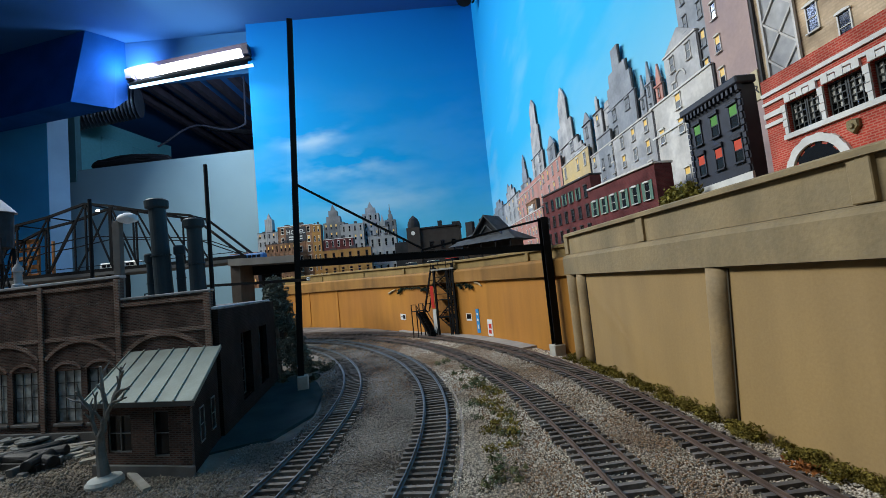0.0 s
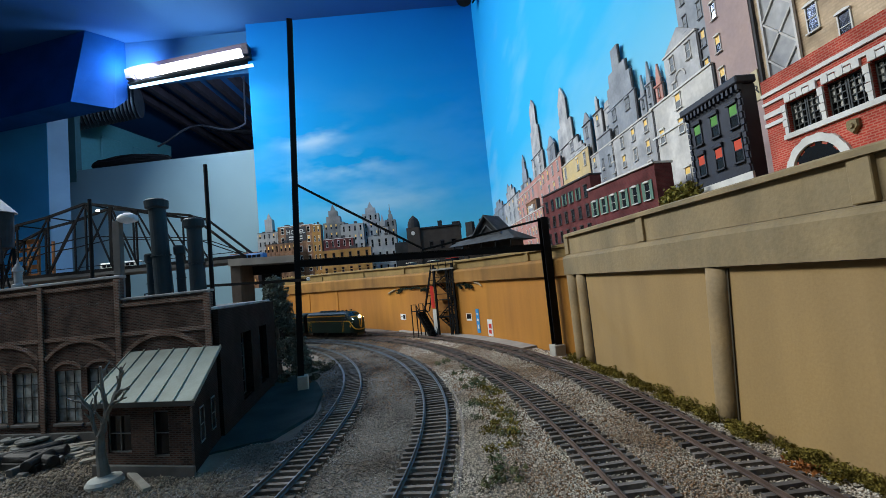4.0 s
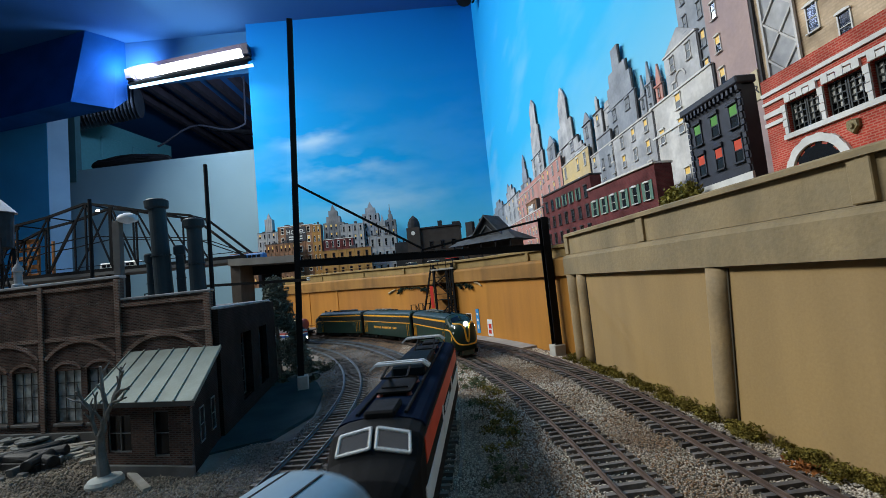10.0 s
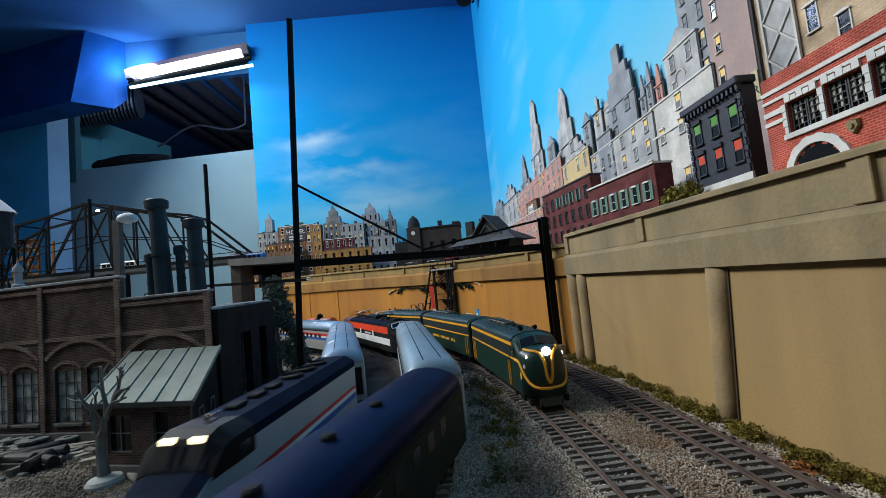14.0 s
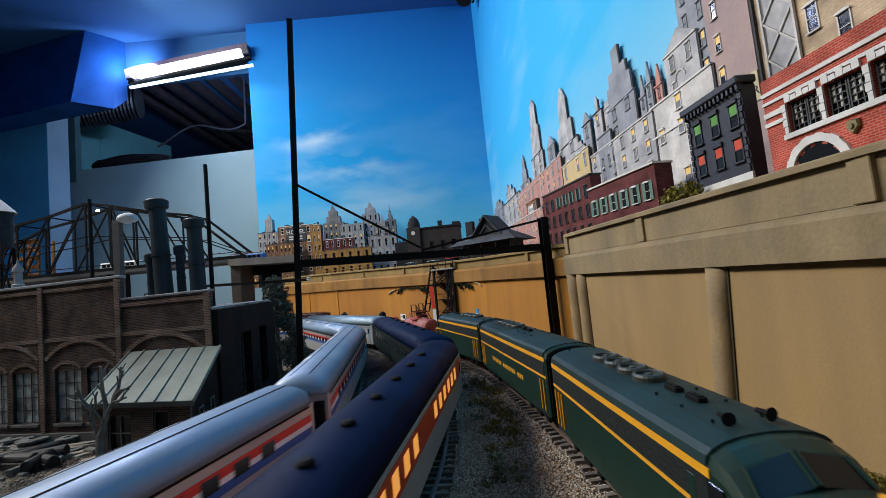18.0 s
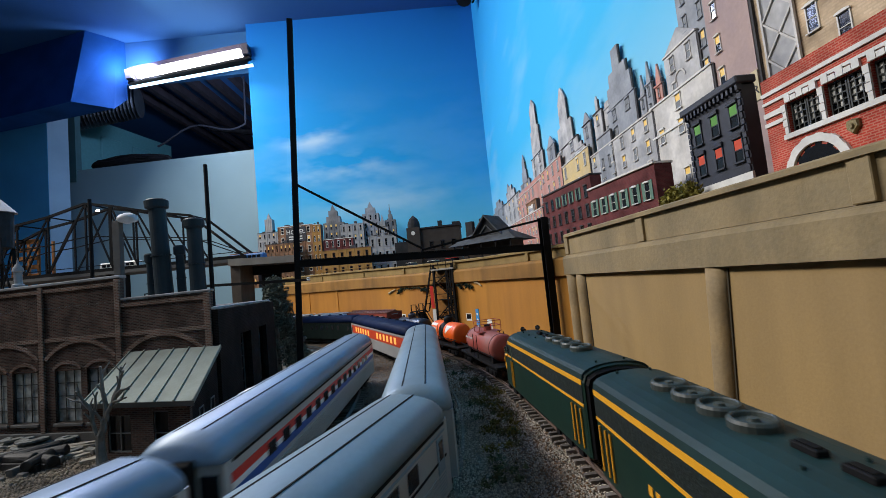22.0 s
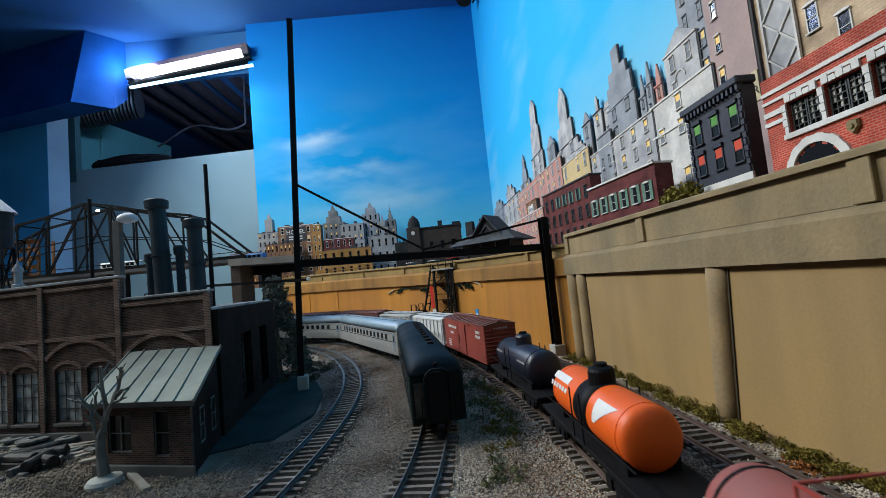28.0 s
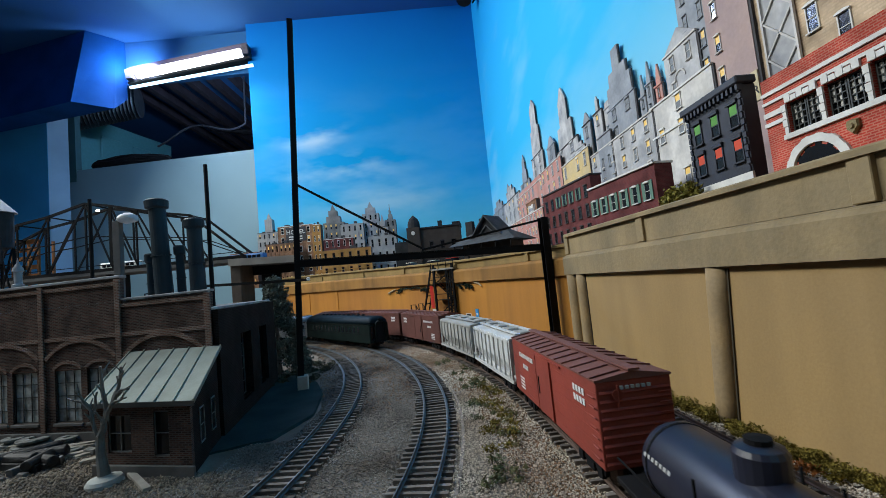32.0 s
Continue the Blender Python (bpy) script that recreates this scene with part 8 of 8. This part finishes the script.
def scatter(name, n, area, size, material, label, seed, keep, zbase=GZ):
    """n small angular stones in a plan area; keep(x, y, gap) tells where; gap: distances to the four tracks."""
    rnd = np.random.RandomState(seed)
    x0, x1, y0, y1 = area
    # stones lie denser near the camera's end of the area
    xy = np.stack([rnd.uniform(x0, x1, n), y0 + (y1 - y0) * rnd.uniform(0, 1, n) ** 1.7], 1)
    gaps = np.stack([np.sqrt(((xy[:, None, :] - L[None, ::2, :]) ** 2).sum(2)).min(1) for L in LINES], 1)
    ok = keep(xy[:, 0], xy[:, 1], gaps, rnd)
    xy, gaps = xy[ok], gaps[ok]
    m = len(xy)
    sz = size * rnd.uniform(0.55, 1.35, m) * (1 + (xy[:, 1] - y0) / (y1 - y0) * 0.9)
    base = np.array([(1, 0, 0), (-1, 0, 0), (0, 1, 0), (0, -1, 0), (0, 0, 0.8), (0, 0, -0.6)], float)
    pts = base[None] * sz[:, None, None] * rnd.uniform(0.65, 1.3, (m, 6, 1)) + rnd.normal(0, 0.16, (m, 6, 3)) * sz[:, None, None]
    a = rnd.uniform(0, 6.28, m)
    c, s = np.cos(a)[:, None], np.sin(a)[:, None]
    px, py = pts[:, :, 0] * c - pts[:, :, 1] * s, pts[:, :, 0] * s + pts[:, :, 1] * c
    near = gaps.min(1)
    z = np.array([ground_height(x, y) for x, y in xy]) * 0 + zbase
    z += np.where(near < 17, rnd.uniform(0.2, 1.5, m), np.where(near < 28, rnd.uniform(0, 1.2, m), rnd.uniform(-0.2, 0.9, m)))
    V = np.stack([px + xy[:, None, 0], py + xy[:, None, 1], pts[:, :, 2] + z[:, None]], 2).reshape(-1, 3) * K
    tri = np.array([(0, 2, 4), (2, 1, 4), (1, 3, 4), (3, 0, 4), (2, 0, 5), (1, 2, 5), (3, 1, 5), (0, 3, 5)])
    Fc = (tri[None] + 6 * np.arange(m)[:, None, None]).reshape(-1, 3)
    me = bpy.data.meshes.new(name)
    me.vertices.add(len(V))
    me.vertices.foreach_set("co", V.ravel())
    me.loops.add(len(Fc) * 3)
    me.loops.foreach_set("vertex_index", Fc.ravel().astype(np.int32))
    me.polygons.add(len(Fc))
    me.polygons.foreach_set("loop_start", np.arange(0, len(Fc) * 3, 3, dtype=np.int32))
    me.update(calc_edges=True)
    me.validate()
    me.materials.append(material)
    return tagged(new(name, me), label, "ballast", "", "stuff")


def off_rails(g):
    r = np.abs(g - 8.65).min(1)
    return r > 1.3


def zone_right(x, y, g, rnd):
    wall = np.interp(y, [0, 60, 170, 300, 410, 462, 510, 588, 655, 707, 808, 908, 1022], [185, 180, 168, 153, 141, 136, 122, 92, 62, 33, -54, -121, -204])
    return off_rails(g) & (x < wall - 1) & (g[:, 2] < g[:, 0])


def zone_left(x, y, g, rnd):
    yard = (x < -118) & (x < -20 - y * .32 + 20) & (y > 296)
    house = (x < -150) & (y > 240) & (y < 560) & (x > -223) & (y < 300)
    return off_rails(g) & (g[:, 2] >= g[:, 0]) & ~yard & ~house


scatter("ballast_stones", 210000, (-80, 180, 125, 900), 0.46, STONE, "pale grey and brown loose ballast stones between the tracks", 1, zone_right)
scatter("dark_ballast_stones", 150000, (-220, 20, 125, 800), 0.46, STONE_D, "dark grey loose ballast stones round the inner tracks", 2, zone_left)
scatter("brown_gravel", 60000, (-80, 150, 125, 800), 0.54, mat("brown_gravel_stone", (0.24, 0.14, 0.075), 0.95, vary=0.4, size=3, isl=-0.5), "rusty brown gravel strewn between the tracks", 3, lambda x, y, g, r: zone_right(x, y, g, r) & ((np.abs(g[:, 2] - 30) < 16) | (y > 380)))
scatter("reddish_gravel", 26000, (-330, 10, 330, 800), 0.62, mat("brown_gravel_stone", (0.24, 0.14, 0.075)), "rusty brown gravel beyond the inner tracks", 6, lambda x, y, g, r: zone_left(x, y, g, r) & (y > 340 + 60 * r.rand(len(x))))
scatter("far_brown_gravel", 30000, (-340, -40, 560, 880), 0.62, mat("brown_gravel_stone", (0.24, 0.14, 0.075)), "rusty brown gravel on the far side of the curve", 9, lambda x, y, g, r: off_rails(g) & (np.minimum(g[:, 2], g[:, 3]) < g[:, 0]) & (y < 900 + .6 * (x + 40)))
# dark inner stones, coloured partly for the shade near the shed
scatter("sooty_gravel", 42000, (-220, -10, 250, 720), 0.5, mat("sooty_gravel_stone", (0.035, 0.03, 0.026), 0.95, vary=0.4, size=3, isl=-0.5), "dark gravel along the inner track, partly shade in its colour", 8, lambda x, y, g, r: zone_left(x, y, g, r) & (g[:, 0] < 14 + 14 * r.rand(len(x))))
scatter("rubble_stones", 60000, (-420, -130, 190, 340), 0.62, mat("pale_rubble", (0.20, 0.165, 0.125), 0.95, vary=0.5, size=3, other=(0.045, 0.036, 0.028), isl=-0.6), "pale loose rubble and dirt in the yard", 4, lambda x, y, g, r: (g[:, 0] > 30) & ~((x > -226) & (y > 256)) & (y < 318 - .2 * (x + 181)))


# ---- moss and turf ----
def turf(name, pts, size, material, label, seed, tall=0.75):
    ob = new(name, leaf_cloud(pts, size, seed, tall))
    ob.data.materials.append(material)
    return tagged(ob, label, "scenic turf", "", "stuff")


random.seed(31)
pts = []
for i in range(270):
    y = 60 + 405 * random.random()
    if math.sin(y * 0.075) + 0.6 * math.sin(y * 0.19 + 1) < -1.15:
        continue
    wx = float(np.interp(y, [0, 60, 170, 300, 410, 462], [185, 180, 168, 153, 141, 136]))
    gx = T4.at((y - 100) * K)[0] * 1000 + 17
    r = random.uniform(2.0, 4.2) * (1.5 if random.random() < .16 else 1)
    x = wx - 1.0 - r * 0.5 - max(0, wx - gx - r) * random.random() ** 3 * .7
    pts.append((x, y, GZ - .5, r, int(260 * r / 3)))
turf("moss_strip", pts, 0.46, MOSS, "olive and brown moss clumps along the wall foot", 1, 1.75)
turf("rust_shrub", [(150, 192, GZ, 6, 160), (146, 200, GZ, 4, 60)], 0.7, mat("rust_foliage", (0.34, 0.12, 0.025), 1, vary=0.4, size=8, isl=-0.4), "rust-brown dry shrub by the wall foot", 7)
pts = []
for i in range(70):
    s = random.uniform(0.0, 0.42)
    x, y = (c * 1000 for c in T2.side(s, (26 + 26 * random.random()) * K))
    if abs(x - T3.at(s)[0] * 1000) > 20:
        pts.append((x + 2, y, GZ + .2, random.uniform(3, 7), 40))
turf("turf_patch", pts, 0.75, GREEN_TURF, "green turf patches between the tracks", 2)
pts = [(random.uniform(14, 36), y, GZ + .2, random.uniform(3, 7), 70) for y in [random.uniform(235, 400) for _ in range(24)]]
pts = [p for p in pts if abs(p[0] - T3.at((p[1] - 100) * K)[0] * 1000) > 19]
turf("olive_turf_patch", pts, 0.6, MOSS, "olive turf beside the main line", 3)
pts = [(-150 - random.uniform(0, 60), 470 + random.uniform(0, 130), GZ, random.uniform(3, 8), 70) for _ in range(40)]
turf("dark_undergrowth", pts, 0.9, mat("dark_brush", (0.05, 0.055, 0.03), 1, vary=0.5, size=8, isl=-0.5), "dark undergrowth beside the engine house", 4)
# cable trough beside track 2
bm = strip(BM(), T2, [(17.5, GZ - 1), (19.5, GZ - 1), (19.5, GZ + 1.0), (17.5, GZ + 1.0)], -0.05, 0.5, 0.02)
tagged(part("cable_trough", bm, TIE), "thin dark cable trough beside the track", "cable trough", kind="structure")


motions()
